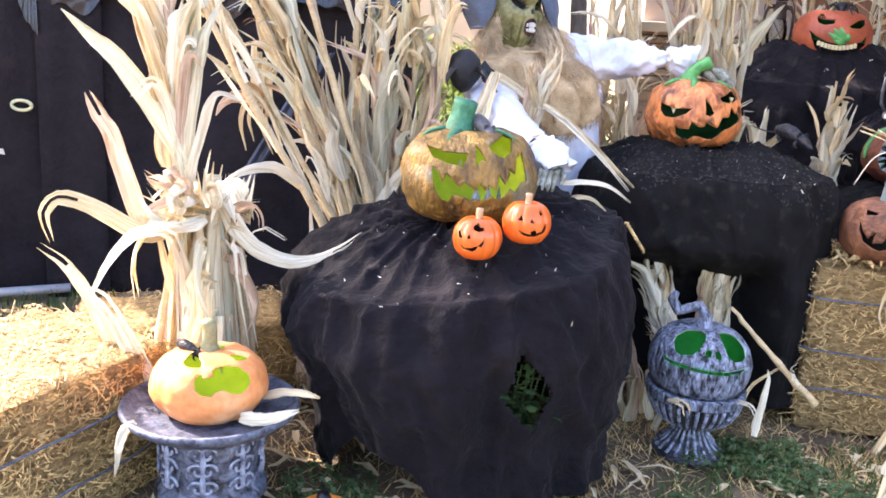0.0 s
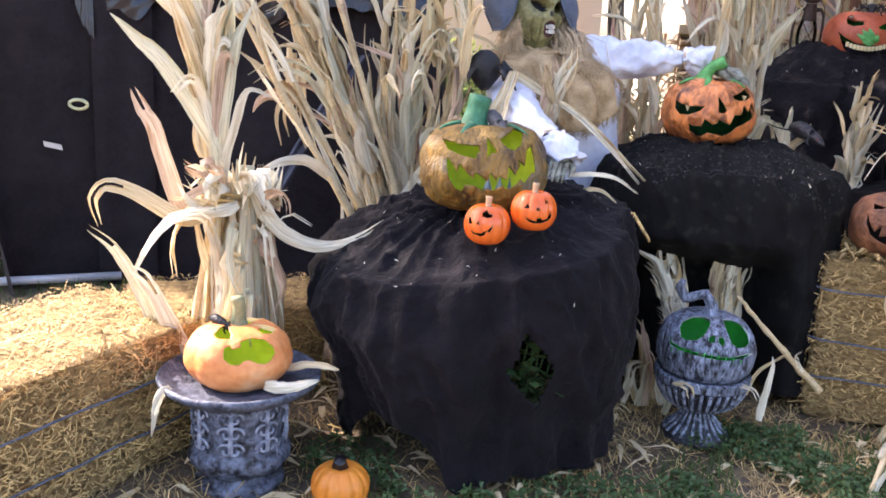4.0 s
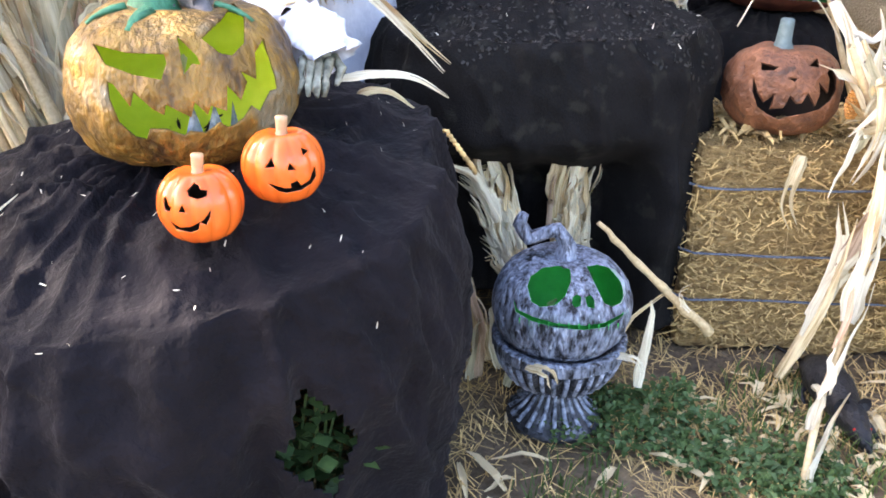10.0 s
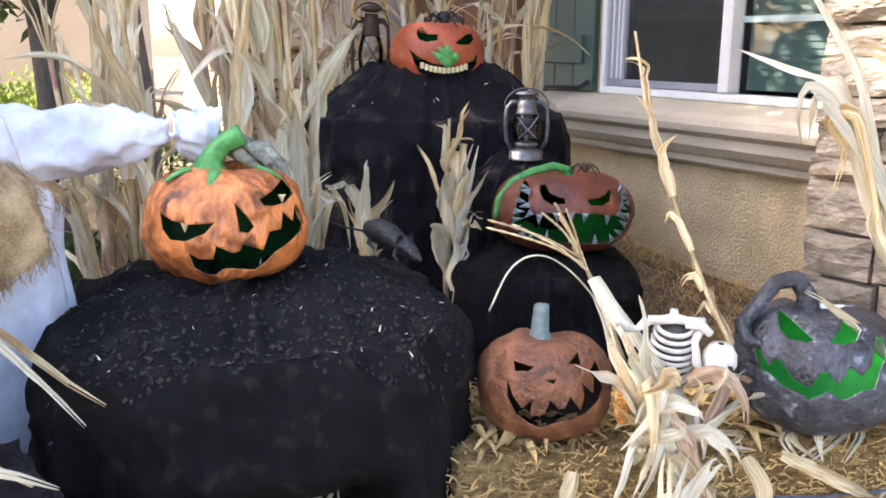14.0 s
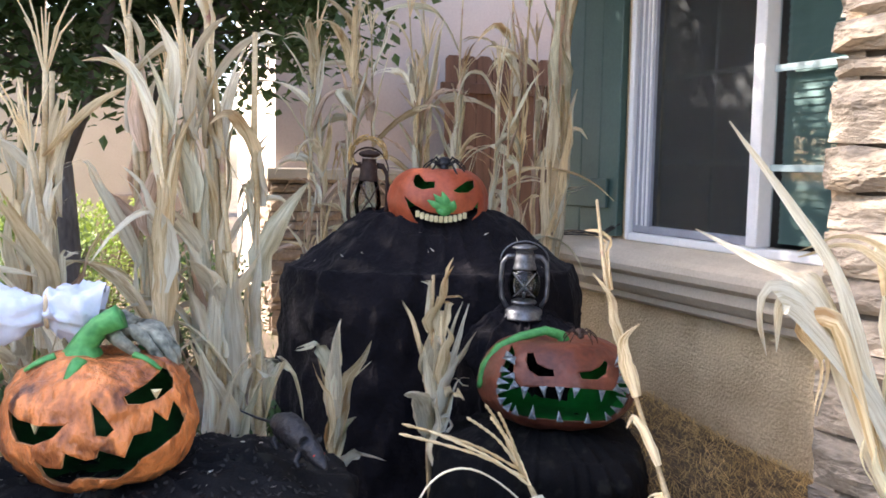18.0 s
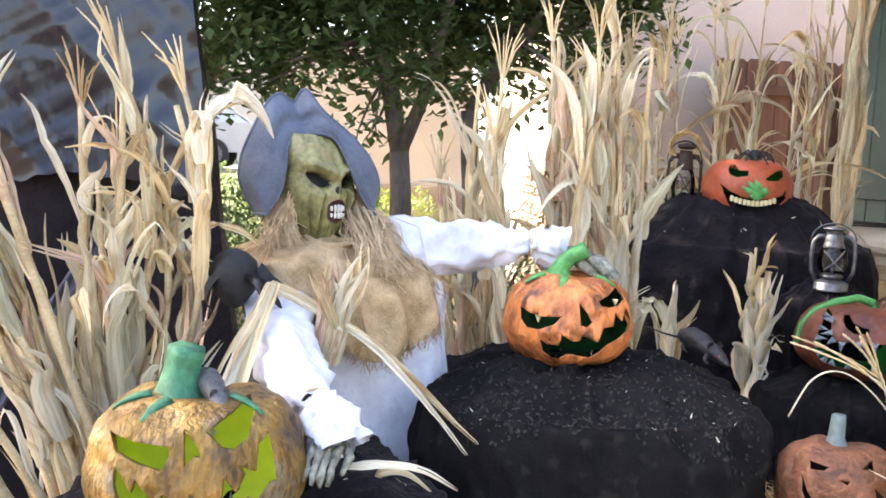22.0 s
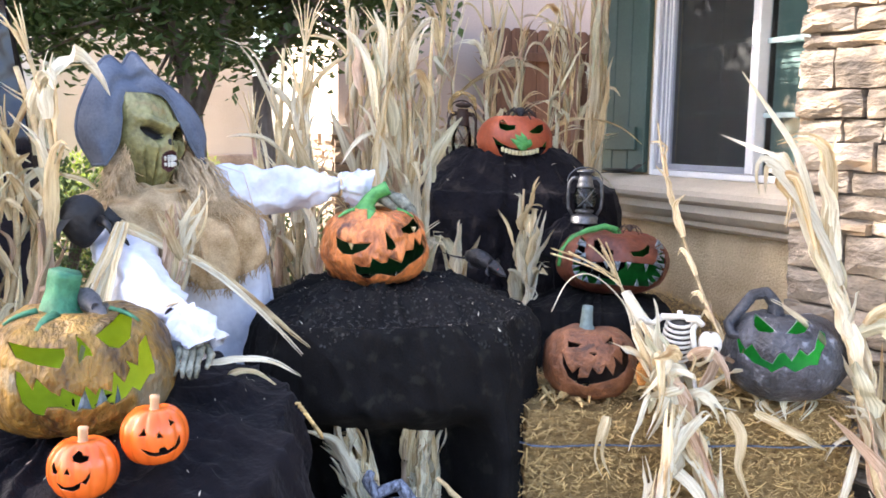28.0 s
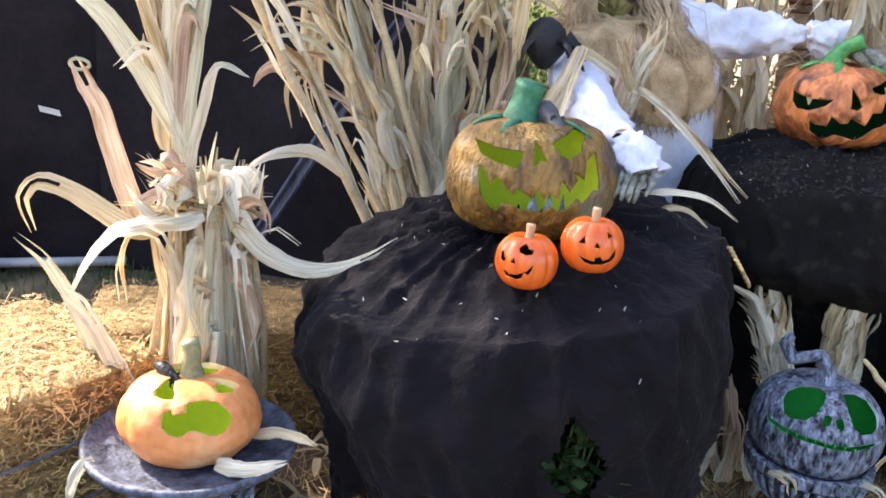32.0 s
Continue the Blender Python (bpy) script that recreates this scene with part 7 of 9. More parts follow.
def corn_stalk(foot, top, seed, label="dry bleached corn stalk with curled leaves", leaves=3, sheaths=6, length=(0.28, 0.55), width=(0.016, 0.034), tassel=False, radius=0.011, low=0.1, bow=0.04, pale=0.5, droop=(0.3, 2.2), rise=(0.6, 0.9), group="corn stalks", flare=0.05, mid=None):
    """A stem with leaf sheaths that wrap it and a few leaves that stand off."""
    rnd = random.Random(seed)
    foot, top = Vector(foot), Vector(top)
    th = thing("corn_stalk", Matrix.Translation(foot), label, "corn stalk", group)
    ax = top - foot
    n = 14
    if mid is not None:
        path = spline([(0, 0, 0)] + [Vector(p) - foot for p in mid] + [ax], n)
    else:
        side = Vector((rnd.uniform(-1, 1), rnd.uniform(-1, 1), 0)) * bow
        path = [ax * (i / n) + side * math.sin(math.pi * i / n) + Vector((rnd.uniform(-1, 1), rnd.uniform(-1, 1), 0)) * 0.004 for i in range(n + 1)]
    rad = [radius * (1 - 0.5 * i / n) * (1.2 if i % 3 == 0 else 0.95) for i in range(n + 1)]
    part("stem", Geo().tube(path, rad, 7), STEM, th, smooth=True)
    size = ax.length

    def at(q):
        s = max(0.0, min(0.9999, q)) * n
        i = int(s)
        over = max(0.0, q - 1)
        return path[i].lerp(path[i + 1], s - i) + ax * over

    for k in range(sheaths):
        q0 = low + (0.86 - low) * (k + rnd.uniform(-0.3, 0.8)) / max(1, sheaths)
        a = rnd.uniform(0, 6.28)
        o = Vector((math.cos(a), math.sin(a) * 0.8 - 0.25, 0))
        L = rnd.uniform(*length)
        w = rnd.uniform(*width)
        fl = rnd.uniform(0.1, 1.0) * flare
        dr = rnd.uniform(0, 0.12) if rnd.random() < 0.35 else 0.0
        pts = []
        for i in range(6):
            s = i / 5
            pts.append(at(q0 + s * L / size) + o * (radius * 1.05 + 0.004 + fl * s * s) + Vector((rnd.uniform(-1, 1), rnd.uniform(-1, 1), 0)) * 0.012 * s - Vector((0, 0, dr * s ** 3)))
        part("leaf", strip(rnd, pts, w, o, rnd.uniform(0.5, 1.0), 0.35, 12), husk_colour(rnd, pale), th, smooth=True)
    for k in range(leaves):
        q = low + (0.95 - low) * (k + rnd.uniform(0, 0.9)) / leaves
        a = rnd.uniform(0, 6.28)
        o = Vector((math.cos(a), math.sin(a), 0))
        part("leaf", blade(rnd, at(q), o, rnd.uniform(*length), rnd.uniform(*width), rnd.uniform(*rise), rnd.uniform(*droop), ax.normalized()), husk_colour(rnd, pale), th, smooth=True)
    if tassel:
        g = Geo()
        d = (path[-1] - path[-2]).normalized()
        for k in range(9):
            o = (d + Vector((rnd.uniform(-1, 1), rnd.uniform(-1, 1), rnd.uniform(-0.2, 0.5))) * 0.42).normalized()
            L = rnd.uniform(0.10, 0.22)
            g.tube([path[-1] - d * 0.03, path[-1] + o * L * 0.5, path[-1] + o * L + Vector((0, 0, -0.03))], [0.0022, 0.0030, 0.0012], 4)
        part("tassel", g, HUSK, th, "dry seed tassel")
    return th


def husk_pile(name, foot, n, spread, height, seed, label, lean=(0, 0), width=(0.014, 0.030), pale=0.5, stems=2):
    """A stack of loose husks and cut stems that lean together."""
    rnd = random.Random(seed)
    th = thing(name, Matrix.Translation(foot), label, "corn husks", "corn husks")
    for k in range(n):
        b = Vector((rnd.gauss(0, spread), rnd.gauss(0, spread), rnd.uniform(0, 0.02)))
        H = rnd.uniform(*height)
        o = Vector((lean[0] + rnd.gauss(0, 0.06), lean[1] + rnd.gauss(0, 0.06), 1)) * H
        m = Vector((rnd.gauss(0, 0.02), rnd.gauss(0, 0.02), 0))
        part("husk", strip(rnd, [b, b + o * 0.35 + m, b + o * 0.7 + m * 1.5, b + o + m * 3 - Vector((0, 0, rnd.choice((0, 0, 0.05))))], rnd.uniform(*width), (rnd.uniform(-0.7, 0.7), -1, 0), rnd.uniform(0.3, 0.9), 0.6, 11, 0.24, 0.8, 7.0), husk_colour(rnd, pale), th, smooth=True)
    for k in range(stems):
        b = Vector((rnd.gauss(0, spread), rnd.gauss(0, spread), 0))
        o = Vector((lean[0] + rnd.gauss(0, 0.08), lean[1] + rnd.gauss(0, 0.08), 1)) * rnd.uniform(*height) * 0.92
        part("stem", Geo().tube([b, b + o * 0.3, b + o * 0.6, b + o], [0.011, 0.010, 0.011, 0.009], 7), STEM, th, smooth=True)
    return th


def corn_leaf(pts, w, seed, label, mat, face=(0, -1, 0.2), cup=0.35, twist=0.3, end=2.2):
    pts = [Vector(p) for p in pts]
    th = thing("corn_leaf", Matrix.Translation(pts[0]), label, "corn leaf", "loose corn leaves")
    part("blade", strip(random.Random(seed), [p - pts[0] for p in pts], w, face, cup, twist, 18, 0.12, 0.7, end), mat, th, smooth=True)


R = random.Random(11)
# the tied sheaf behind the carved urn
SHEAF = "dry corn husks and stems tied into a sheaf"
th = thing("corn_sheaf", Matrix.Translation((-0.675, 2.485, 0.0)), SHEAF, "corn sheaf")
for k in range(96):
    a = k * 2.399
    r0 = 0.165 * math.sqrt((k + 6) / 102)
    w1 = 0.085 * math.sqrt((k + 6) / 102)
    b = Vector((r0 * 0.95 * math.cos(a), r0 * 0.8 * math.sin(a), R.uniform(0, 0.12)))
    c = Vector((w1 * math.cos(a) + 0.01, w1 * math.sin(a), 0.79))
    top = c + Vector((math.cos(a) * R.uniform(-0.01, 0.05), math.sin(a) * 0.04, R.uniform(-0.02, 0.03) if k % 4 == 0 else R.uniform(0.0, 0.13)))
    m = b.lerp(c, 0.5) + Vector((math.cos(a), math.sin(a), 0)) * R.uniform(0.0, 0.04)
    o = (math.cos(a), math.sin(a), 0.2)
    if k % 4 == 0:
        part("stem", Geo().tube([b, m, c, top], [0.013, 0.012, 0.011, 0.009], 7), STEM, th, smooth=True)
    else:
        part("husk", strip(R, [b, b.lerp(m, 0.5) + Vector((R.gauss(0, 0.008), R.gauss(0, 0.008), 0)), m, m.lerp(c, 0.5) + Vector((R.gauss(0, 0.01), R.gauss(0, 0.01), 0)), c, top], R.uniform(0.011, 0.026), o, R.uniform(0.4, 1.0), 0.4, 14, 0.26), husk_colour(R, 0.42), th, smooth=True)
for k in range(9):
    a = R.uniform(3.3, 6.1)
    z = R.uniform(0.48, 0.80)
    b = Vector((0.11 * math.cos(a), 0.10 * math.sin(a), z))
    o = Vector((math.cos(a), math.sin(a), 0))
    part("husk", strip(R, [b, b + o * 0.06 + Vector((0, 0, 0.01)), b + o * 0.09 - Vector((R.uniform(-0.03, 0.03), 0, 0.10)), b + o * 0.10 - Vector((R.uniform(-0.05, 0.05), 0, R.uniform(0.18, 0.30)))], R.uniform(0.014, 0.03), o, 0.5, 0.8, 12, 0.25), husk_colour(R, 0.4), th, smooth=True)
for k in range(22):
    a = R.uniform(0, 6.28)
    b = Vector((0.06 * math.cos(a), 0.05 * math.sin(a), R.uniform(0.77, 0.85)))
    o = Vector((math.cos(a), math.sin(a) - 0.3, 0))
    part("husk", strip(R, [b, b + o * 0.03 + Vector((0, 0, R.uniform(0.02, 0.06))), b + o * R.uniform(0.05, 0.10) + Vector((0, 0, R.uniform(-0.03, 0.07))), b + o * R.uniform(0.06, 0.11) + Vector((0, 0, R.uniform(-0.06, 0.08)))], R.uniform(0.014, 0.032), (0, -0.8, 0.5), 0.8, 0.9, 10, 0.3), husk_colour(R, 0.4), th, smooth=True)
g = Geo()
for k in range(2):
    g.tube([(-0.01 + 0.098 * math.cos(a), 0.01 + 0.09 * math.sin(a), 0.785 + 0.02 * k + 0.01 * math.sin(3 * a)) for a in [i * 6.283 / 28 for i in range(29)]], 0.005, 6)
part("tie", g, STRAW, th, "straw twine round the sheaf", True)
corn_stalk((-0.709, 2.471, 0.742), (-0.885, 2.452, 1.828), 130, "tall corn stalk standing in the sheaf", 0, 12, (0.22, 0.45), (0.018, 0.036), True, 0.017, 0.10, 0.0, 0.6, group="stalks in the sheaf", flare=0.06, mid=[(-0.738, 2.461, 1.193), (-0.783, 2.452, 1.459), (-0.81, 2.452, 1.697)])
corn_stalk((-0.742, 2.48, 0.742), (-0.836, 2.471, 1.678), 131, "tall corn stalk standing in the sheaf", 1, 8, (0.22, 0.4), (0.016, 0.032), False, 0.013, 0.2, 0.02, 0.5, group="stalks in the sheaf", flare=0.06)
DROOP = "long bleached corn leaf drooping from the sheaf"
corn_leaf([(-0.719, 2.443, 0.911), (-0.74, 2.433, 0.994), (-0.866, 2.424, 1.186), (-0.948, 2.415, 1.262), (-1.026, 2.405, 1.331)], 0.029, 160, DROOP, HUSK_SAGE, cup=0.6, twist=0.6, end=3)
corn_leaf([(-0.719, 2.452, 0.911), (-0.709, 2.433, 1.004), (-0.681, 2.424, 1.195), (-0.658, 2.424, 1.295), (-0.643, 2.424, 1.379)], 0.029, 161, DROOP, HUSK_SAGE, cup=0.6, twist=0.6, end=3)
corn_leaf([(-0.798, 2.424, 0.724), (-0.836, 2.415, 0.78), (-0.896, 2.405, 0.986), (-0.939, 2.405, 1.061), (-0.967, 2.405, 1.117)], 0.024, 162, DROOP, HUSK_ROSE, end=4)
corn_leaf([(-0.733, 2.396, 0.761), (-0.8, 2.368, 0.739), (-0.927, 2.358, 0.801), (-1.023, 2.358, 0.831), (-1.055, 2.358, 0.78), (-1.051, 2.358, 0.705)], 0.026, 163, DROOP, HUSK, (0, -0.7, 0.7))
corn_leaf([(-0.639, 2.377, 0.799), (-0.694, 2.349, 0.785), (-0.819, 2.312, 0.752), (-0.892, 2.293, 0.658), (-0.939, 2.284, 0.555)], 0.030, 164, DROOP, HUSK_PALE, (0, -0.7, 0.7))
corn_leaf([(-0.60, 2.43, 0.82), (-0.54, 2.43, 0.73), (-0.46, 2.46, 0.675), (-0.38, 2.51, 0.655), (-0.30, 2.57, 0.672), (-0.225, 2.62, 0.72)], 0.026, 165, DROOP, HUSK_PALE, (0.1, -0.8, 0.6))
corn_leaf([(-0.583, 2.424, 0.803), (-0.536, 2.415, 0.827), (-0.499, 2.405, 0.813), (-0.482, 2.396, 0.761)], 0.014, 166, "curled brown corn leaf on the sheaf", HUSK_ROSE)
corn_leaf([(-0.88, 2.36, 0.30), (-0.90, 2.33, 0.45), (-0.98, 2.30, 0.62), (-1.06, 2.28, 0.68)], 0.030, 167, "pale corn leaf leaning by the urn", HUSK_SAGE)
corn_leaf([(-0.78, 2.30, 0.28), (-0.82, 2.29, 0.42), (-0.88, 2.27, 0.56), (-0.93, 2.26, 0.60)], 0.034, 168, "pale corn leaf leaning by the urn", HUSK_PALE)
corn_leaf([(-0.44, 2.20, 0.352), (-0.39, 2.19, 0.372), (-0.33, 2.17, 0.38), (-0.27, 2.16, 0.372)], 0.013, 169, "husk scrap lying on the urn rim", HUSK, (0, -0.5, 0.8), end=4)
corn_leaf([(-0.47, 2.06, 0.352), (-0.42, 2.05, 0.357), (-0.37, 2.06, 0.362), (-0.32, 2.08, 0.375)], 0.017, 170, "husk scrap lying on the urn rim", HUSK_PALE, (0, -0.5, 0.8), end=4)
corn_leaf([(-0.72, 2.02, 0.34), (-0.74, 1.985, 0.325), (-0.74, 1.975, 0.27), (-0.75, 1.975, 0.20)], 0.012, 171, "husk scrap hanging over the urn rim", HUSK_PALE)

for k, (dx, z0, x1, z1, w) in enumerate(((-0.02, 0.90, -0.05, 1.42, 0.020), (0.02, 1.02, 0.05, 1.50, 0.022), (-0.03, 1.10, -0.12, 1.58, 0.018), (0.00, 1.18, -0.02, 1.66, 0.022), (-0.02, 1.28, -0.16, 1.70, 0.016), (0.01, 1.34, -0.03, 1.82, 0.018), (-0.02, 0.86, 0.09, 1.22, 0.016))):
    x0 = -0.725 - 0.10 * (z0 - 0.85)
    corn_leaf([(x0 + dx, 2.46, z0), (x0 + dx + 0.3 * x1, 2.45, z0 + 0.3 * (z1 - z0)), (x0 + dx + 0.7 * x1, 2.43, z0 + 0.72 * (z1 - z0)), (x0 + x1 + dx, 2.42, z1)], w, 180 + k, "ragged dry leaf standing on the sheaf's stalk", (HUSK, HUSK_SAGE, HUSK, HUSK_PALE, HUSK_ROSE, HUSK_SAGE, HUSK)[k], cup=0.7, twist=0.6, end=3)

for k in range(13):
    z0 = 0.84 + 0.055 * k * (0.8 + 0.2 * (k % 2)) * 0.9
    sx = R.choice((-1, 1)) * R.uniform(0.03, 0.12)
    x0, L = -0.715 - 0.11 * (z0 - 0.85), R.uniform(0.24, 0.40)
    corn_leaf([(x0, 2.45, z0), (x0 + 0.25 * sx, 2.43, z0 + 0.35 * L), (x0 + 0.7 * sx, 2.41, z0 + 0.75 * L), (x0 + sx * 1.3, 2.40, z0 + L * R.choice((0.7, 0.95, 1.0)))], R.uniform(0.016, 0.030), 820 + k, "ragged dry leaf standing on the sheaf's stalk", husk_colour(R, 0.4), cup=0.8, twist=0.8, end=4)

# the leaning fan behind the first table
FAN = "tall dry corn stalk leaning towards the tent"
FAN_LINES = (((-0.063, 0.0), (-0.358, 0.64), (-0.575, 1.01), (-0.794, 1.422), (-0.981, 1.613), (-1.166, 1.716)),
             ((-0.175, 0.0), (-0.335, 0.641), (-0.465, 1.061), (-0.662, 1.495), (-0.785, 1.819), (-0.976, 2.117)),
             ((-0.1, 0.0), (-0.27, 0.691), (-0.396, 1.019), (-0.523, 1.391), (-0.599, 1.607), (-0.653, 1.871)),
             ((-0.241, 0.0), (-0.246, 0.669), (-0.297, 1.291), (-0.289, 1.62), (-0.292, 1.925)),
             ((-0.231, 0.0), (-0.206, 0.762), (-0.135, 1.145), (-0.081, 1.457), (-0.096, 1.737), (-0.151, 1.952)))
for k, (n, wide) in enumerate(((2, 0.03), (5, 0.05), (4, 0.04), (4, 0.04), (5, 0.06))):
    for m in range(n):
        y = (3.02, 3.16, 3.16, 3.18, 3.18)[k] + R.uniform(-0.07, 0.06)
        sc = (R.uniform(0.82, 1.04) if m else 1.0) * (1, 1, 1, 0.84, 0.88)[k]
        dx = (m / (n - 1) - 0.5) * 2 * wide
        pts = [Vector((x * (0.6 + 0.4 * sc) + dx * (0.5 + 0.5 * z), y + R.uniform(-0.02, 0.02), z * sc)) for x, z in FAN_LINES[k]]
        corn_stalk(pts[0], pts[-1], 200 + 10 * k + m, FAN, 4, 7, (0.16, 0.44), (0.010, 0.033), m % 2 == 0, (0.016, 0.013, 0.011)[m % 3], 0.22, 0.0, 0.40, (0.4, 3.0), (0.55, 0.93), "leaning corn stalks", 0.10, pts[1:-1])
for k in range(4):
    husk_pile("corn_husk", (-0.27 + 0.075 * k, 3.24 + 0.03 * (k % 2), 0.0), 6, 0.035, (0.60, 1.0), 240 + k, "loose husks at the foot of the leaning stalks", (-0.18, 0.05), (0.010, 0.024))
corn_leaf([(-0.233, 3.12, 0.69), (-0.17, 3.14, 0.78), (-0.11, 3.16, 0.88), (-0.03, 3.18, 1.06)], 0.020, 250, "long pale leaf leaning by the table", HUSK_PALE, end=5)
for k in range(5):
    corn_leaf([(-0.70 + 0.02 * k, 3.26, 1.24 - 0.02 * k), (-0.70 + 0.015 * k, 3.24, 1.10), (-0.69 + 0.03 * k - 0.05, 3.23, 0.98), (-0.72 + 0.035 * k, 3.23, 0.86 + 0.02 * (k % 2))], 0.011, 255 + k, "thin dry leaf hanging from a leaning stalk", HUSK)

# stalks behind the figure and the second table
for k in range(15):
    q = k / 14
    near = 0.0 if q < 0.4 else 0.16
    f = (0.72 + 0.46 * q + near * 0.9 + R.uniform(-0.03, 0.03), 3.98 + R.uniform(-0.08, 0.08), 0.03)
    t = (0.62 + 0.50 * q + near * 0.75 + R.uniform(-0.08, 0.08), 3.95 + R.uniform(-0.10, 0.10), (1.42 if q < 0.4 else 1.66) + 0.27 * abs(math.sin(q * 5.2)) + R.uniform(-0.08, 0.14))
    corn_stalk(f, t, 300 + k, "bleached corn stalk standing behind the tables", 5, 10, (0.18, 0.46), (0.012, 0.034), k % 2 == 0, 0.014, 0.12, 0.06, 0.65, (0.4, 3.2), (0.5, 0.94), "standing corn stalks", 0.12)
# stalks behind the tall stand
for k in range(18):
    q = k / 17
    f = (1.72 + 1.10 * q + R.uniform(-0.05, 0.05), 5.85 + R.uniform(-0.15, 0.15) - 0.1 * q, 0.12)
    t = (1.70 + 1.16 * q + R.uniform(-0.10, 0.10), 5.80 + R.uniform(-0.2, 0.2), 2.10 + R.uniform(-0.2, 0.35) + (0.2 if q > 0.85 else 0))
    corn_stalk(f, t, 400 + k, "thin dry corn stalk behind the tall stand", 7, 6, (0.22, 0.60), (0.008, 0.026), True, 0.009, 0.3, 0.06, 0.35, (0.8, 3.4), (0.35, 0.85), "corn stalks by the house", 0.10)
for k in range(2):
    corn_stalk((2.86 + 0.04 * k, 5.66, 0.12), (2.93 + 0.05 * k, 5.62, 2.75), 430 + k, "tall leafy corn stalk by the house corner", 4, 7, (0.4, 0.6), (0.022, 0.038), False, 0.014, 0.35, 0.03, 0.4, (0.1, 1.6), (0.75, 0.95), "corn stalks by the house", 0.07)

# husks between the tables
STUB = "bleached corn stub standing between the tables"
for k, (fx, fy, tx, ty, tz) in enumerate(((0.91, 2.96, 0.745, 3.06, 0.60), (0.92, 2.97, 0.775, 3.07, 0.54), (0.93, 2.98, 0.80, 3.08, 0.58), (0.91, 2.96, 0.79, 3.04, 0.44), (0.94, 2.98, 0.85, 3.08, 0.50),
                                          (1.00, 3.04, 0.99, 3.09, 0.53), (1.02, 3.04, 1.03, 3.10, 0.60), (1.03, 3.06, 1.05, 3.11, 0.57), (1.05, 3.04, 1.07, 3.09, 0.49), (1.01, 3.02, 1.01, 3.06, 0.43))):
    corn_stalk((fx, fy, 0.08), (tx, ty, tz), 500 + k, STUB, 0, 8, (0.12, 0.26), (0.012, 0.026), False, 0.013, 0.15, 0.01, 0.75, group="corn stubs", flare=0.035)
husk_pile("corn_husk", (0.76, 2.95, 0.0), 9, 0.05, (0.18, 0.34), 516, "bleached husks stacked between the tables", (0.05, 0.05), (0.012, 0.024), 0.6)
corn_stalk((1.29, 2.72, 0.20), (0.99, 2.78, 0.50), 503, "broken corn stem leaning on the table", 0, 1, (0.10, 0.16), (0.010, 0.016), False, 0.013, 0.1, 0.01)
corn_leaf([(1.05, 2.74, 0.16), (1.08, 2.74, 0.24), (1.14, 2.74, 0.31), (1.19, 2.74, 0.36)], 0.010, 504, "short split husk by the urn", HUSK)
corn_leaf([(1.08, 2.66, 0.10), (1.10, 2.68, 0.22), (1.12, 2.70, 0.33)], 0.012, 507, "short split husk by the urn", HUSK_PALE)
for k, (x, y, dx) in enumerate(((0.79, 2.565, 0.05), (0.995, 2.575, 0.05))):
    corn_leaf([(x - dx * 0.5, y + 0.03, 0.245), (x, y, 0.252), (x + dx * 0.6, y - 0.01, 0.245), (x + dx, y - 0.02, 0.22)], 0.013, 540 + k, "husk scrap lying on the urn rim", (HUSK, HUSK_PALE)[k], (0, -0.6, 0.7), end=4)
for k, (x, y, h, n, dx) in enumerate(((1.90, 4.42, 1.08, 4, 0.06), (1.97, 4.46, 1.20, 4, -0.03), (1.62, 4.45, 0.96, 4, -0.02))):
    corn_stalk((x, y, 0.05), (x + dx, y, h), 520 + k, "short leafy corn stalk standing between the stands", n, 5, (0.20, 0.40), (0.020, 0.040), False, 0.012, 0.45, 0.02, 0.55, (0.2, 1.4), (0.66, 0.9), "corn stalks between the stands", 0.09)

# stalks leaning on the right-hand bale
ON_BALE = "dry corn stalk leaning on the straw bale"
for k, (f, m, t, n, s, r, w) in enumerate((((1.999, 2.632, 0.022), (1.767, 2.769, 0.571), (1.62, 2.835, 0.88), 1, 12, 0.017, (0.014, 0.032)), ((1.531, 2.741, 0.02), (1.714, 2.753, 0.461), (1.838, 2.801, 0.681), 1, 10, 0.016, (0.014, 0.030)),
                                           ((2.46, 2.484, 0.106), (2.33, 2.603, 0.629), (2.166, 2.69, 1.124), 1, 11, 0.016, (0.020, 0.042)),
                                           ((2.402, 2.52, 0.095), (2.253, 2.645, 0.835), (2.15, 2.715, 1.46), 1, 9, 0.013, (0.018, 0.036)), ((1.906, 2.658, 0.097), (1.794, 2.762, 0.594), (1.659, 2.851, 0.895), 0, 8, 0.012, (0.018, 0.036)))):
    corn_stalk(f, t, 600 + k, ON_BALE, n, s, (0.18, 0.42), w, False, r, 0.02, 0.02, 0.45, (0.8, 2.8), (0.5, 0.9), "stalks on the bale", 0.05, [m])
corn_leaf([(1.984, 2.719, 0.628), (2.059, 2.688, 0.591), (2.157, 2.661, 0.542), (2.268, 2.63, 0.505)], 0.014, 610, "bent husk strip across the bale", HUSK, end=6)
corn_leaf([(2.287, 2.615, 0.527), (2.267, 2.61, 0.428), (2.24, 2.617, 0.327), (2.208, 2.636, 0.244)], 0.021, 611, "bent husk strip across the bale", HUSK_PALE, end=6)
corn_leaf([(2.291, 2.613, 0.896), (2.329, 2.582, 0.943), (2.374, 2.559, 0.907), (2.371, 2.571, 0.797), (2.356, 2.585, 0.689)], 0.034, 612, "broad curled leaf looping beside the bale", HUSK, end=4)
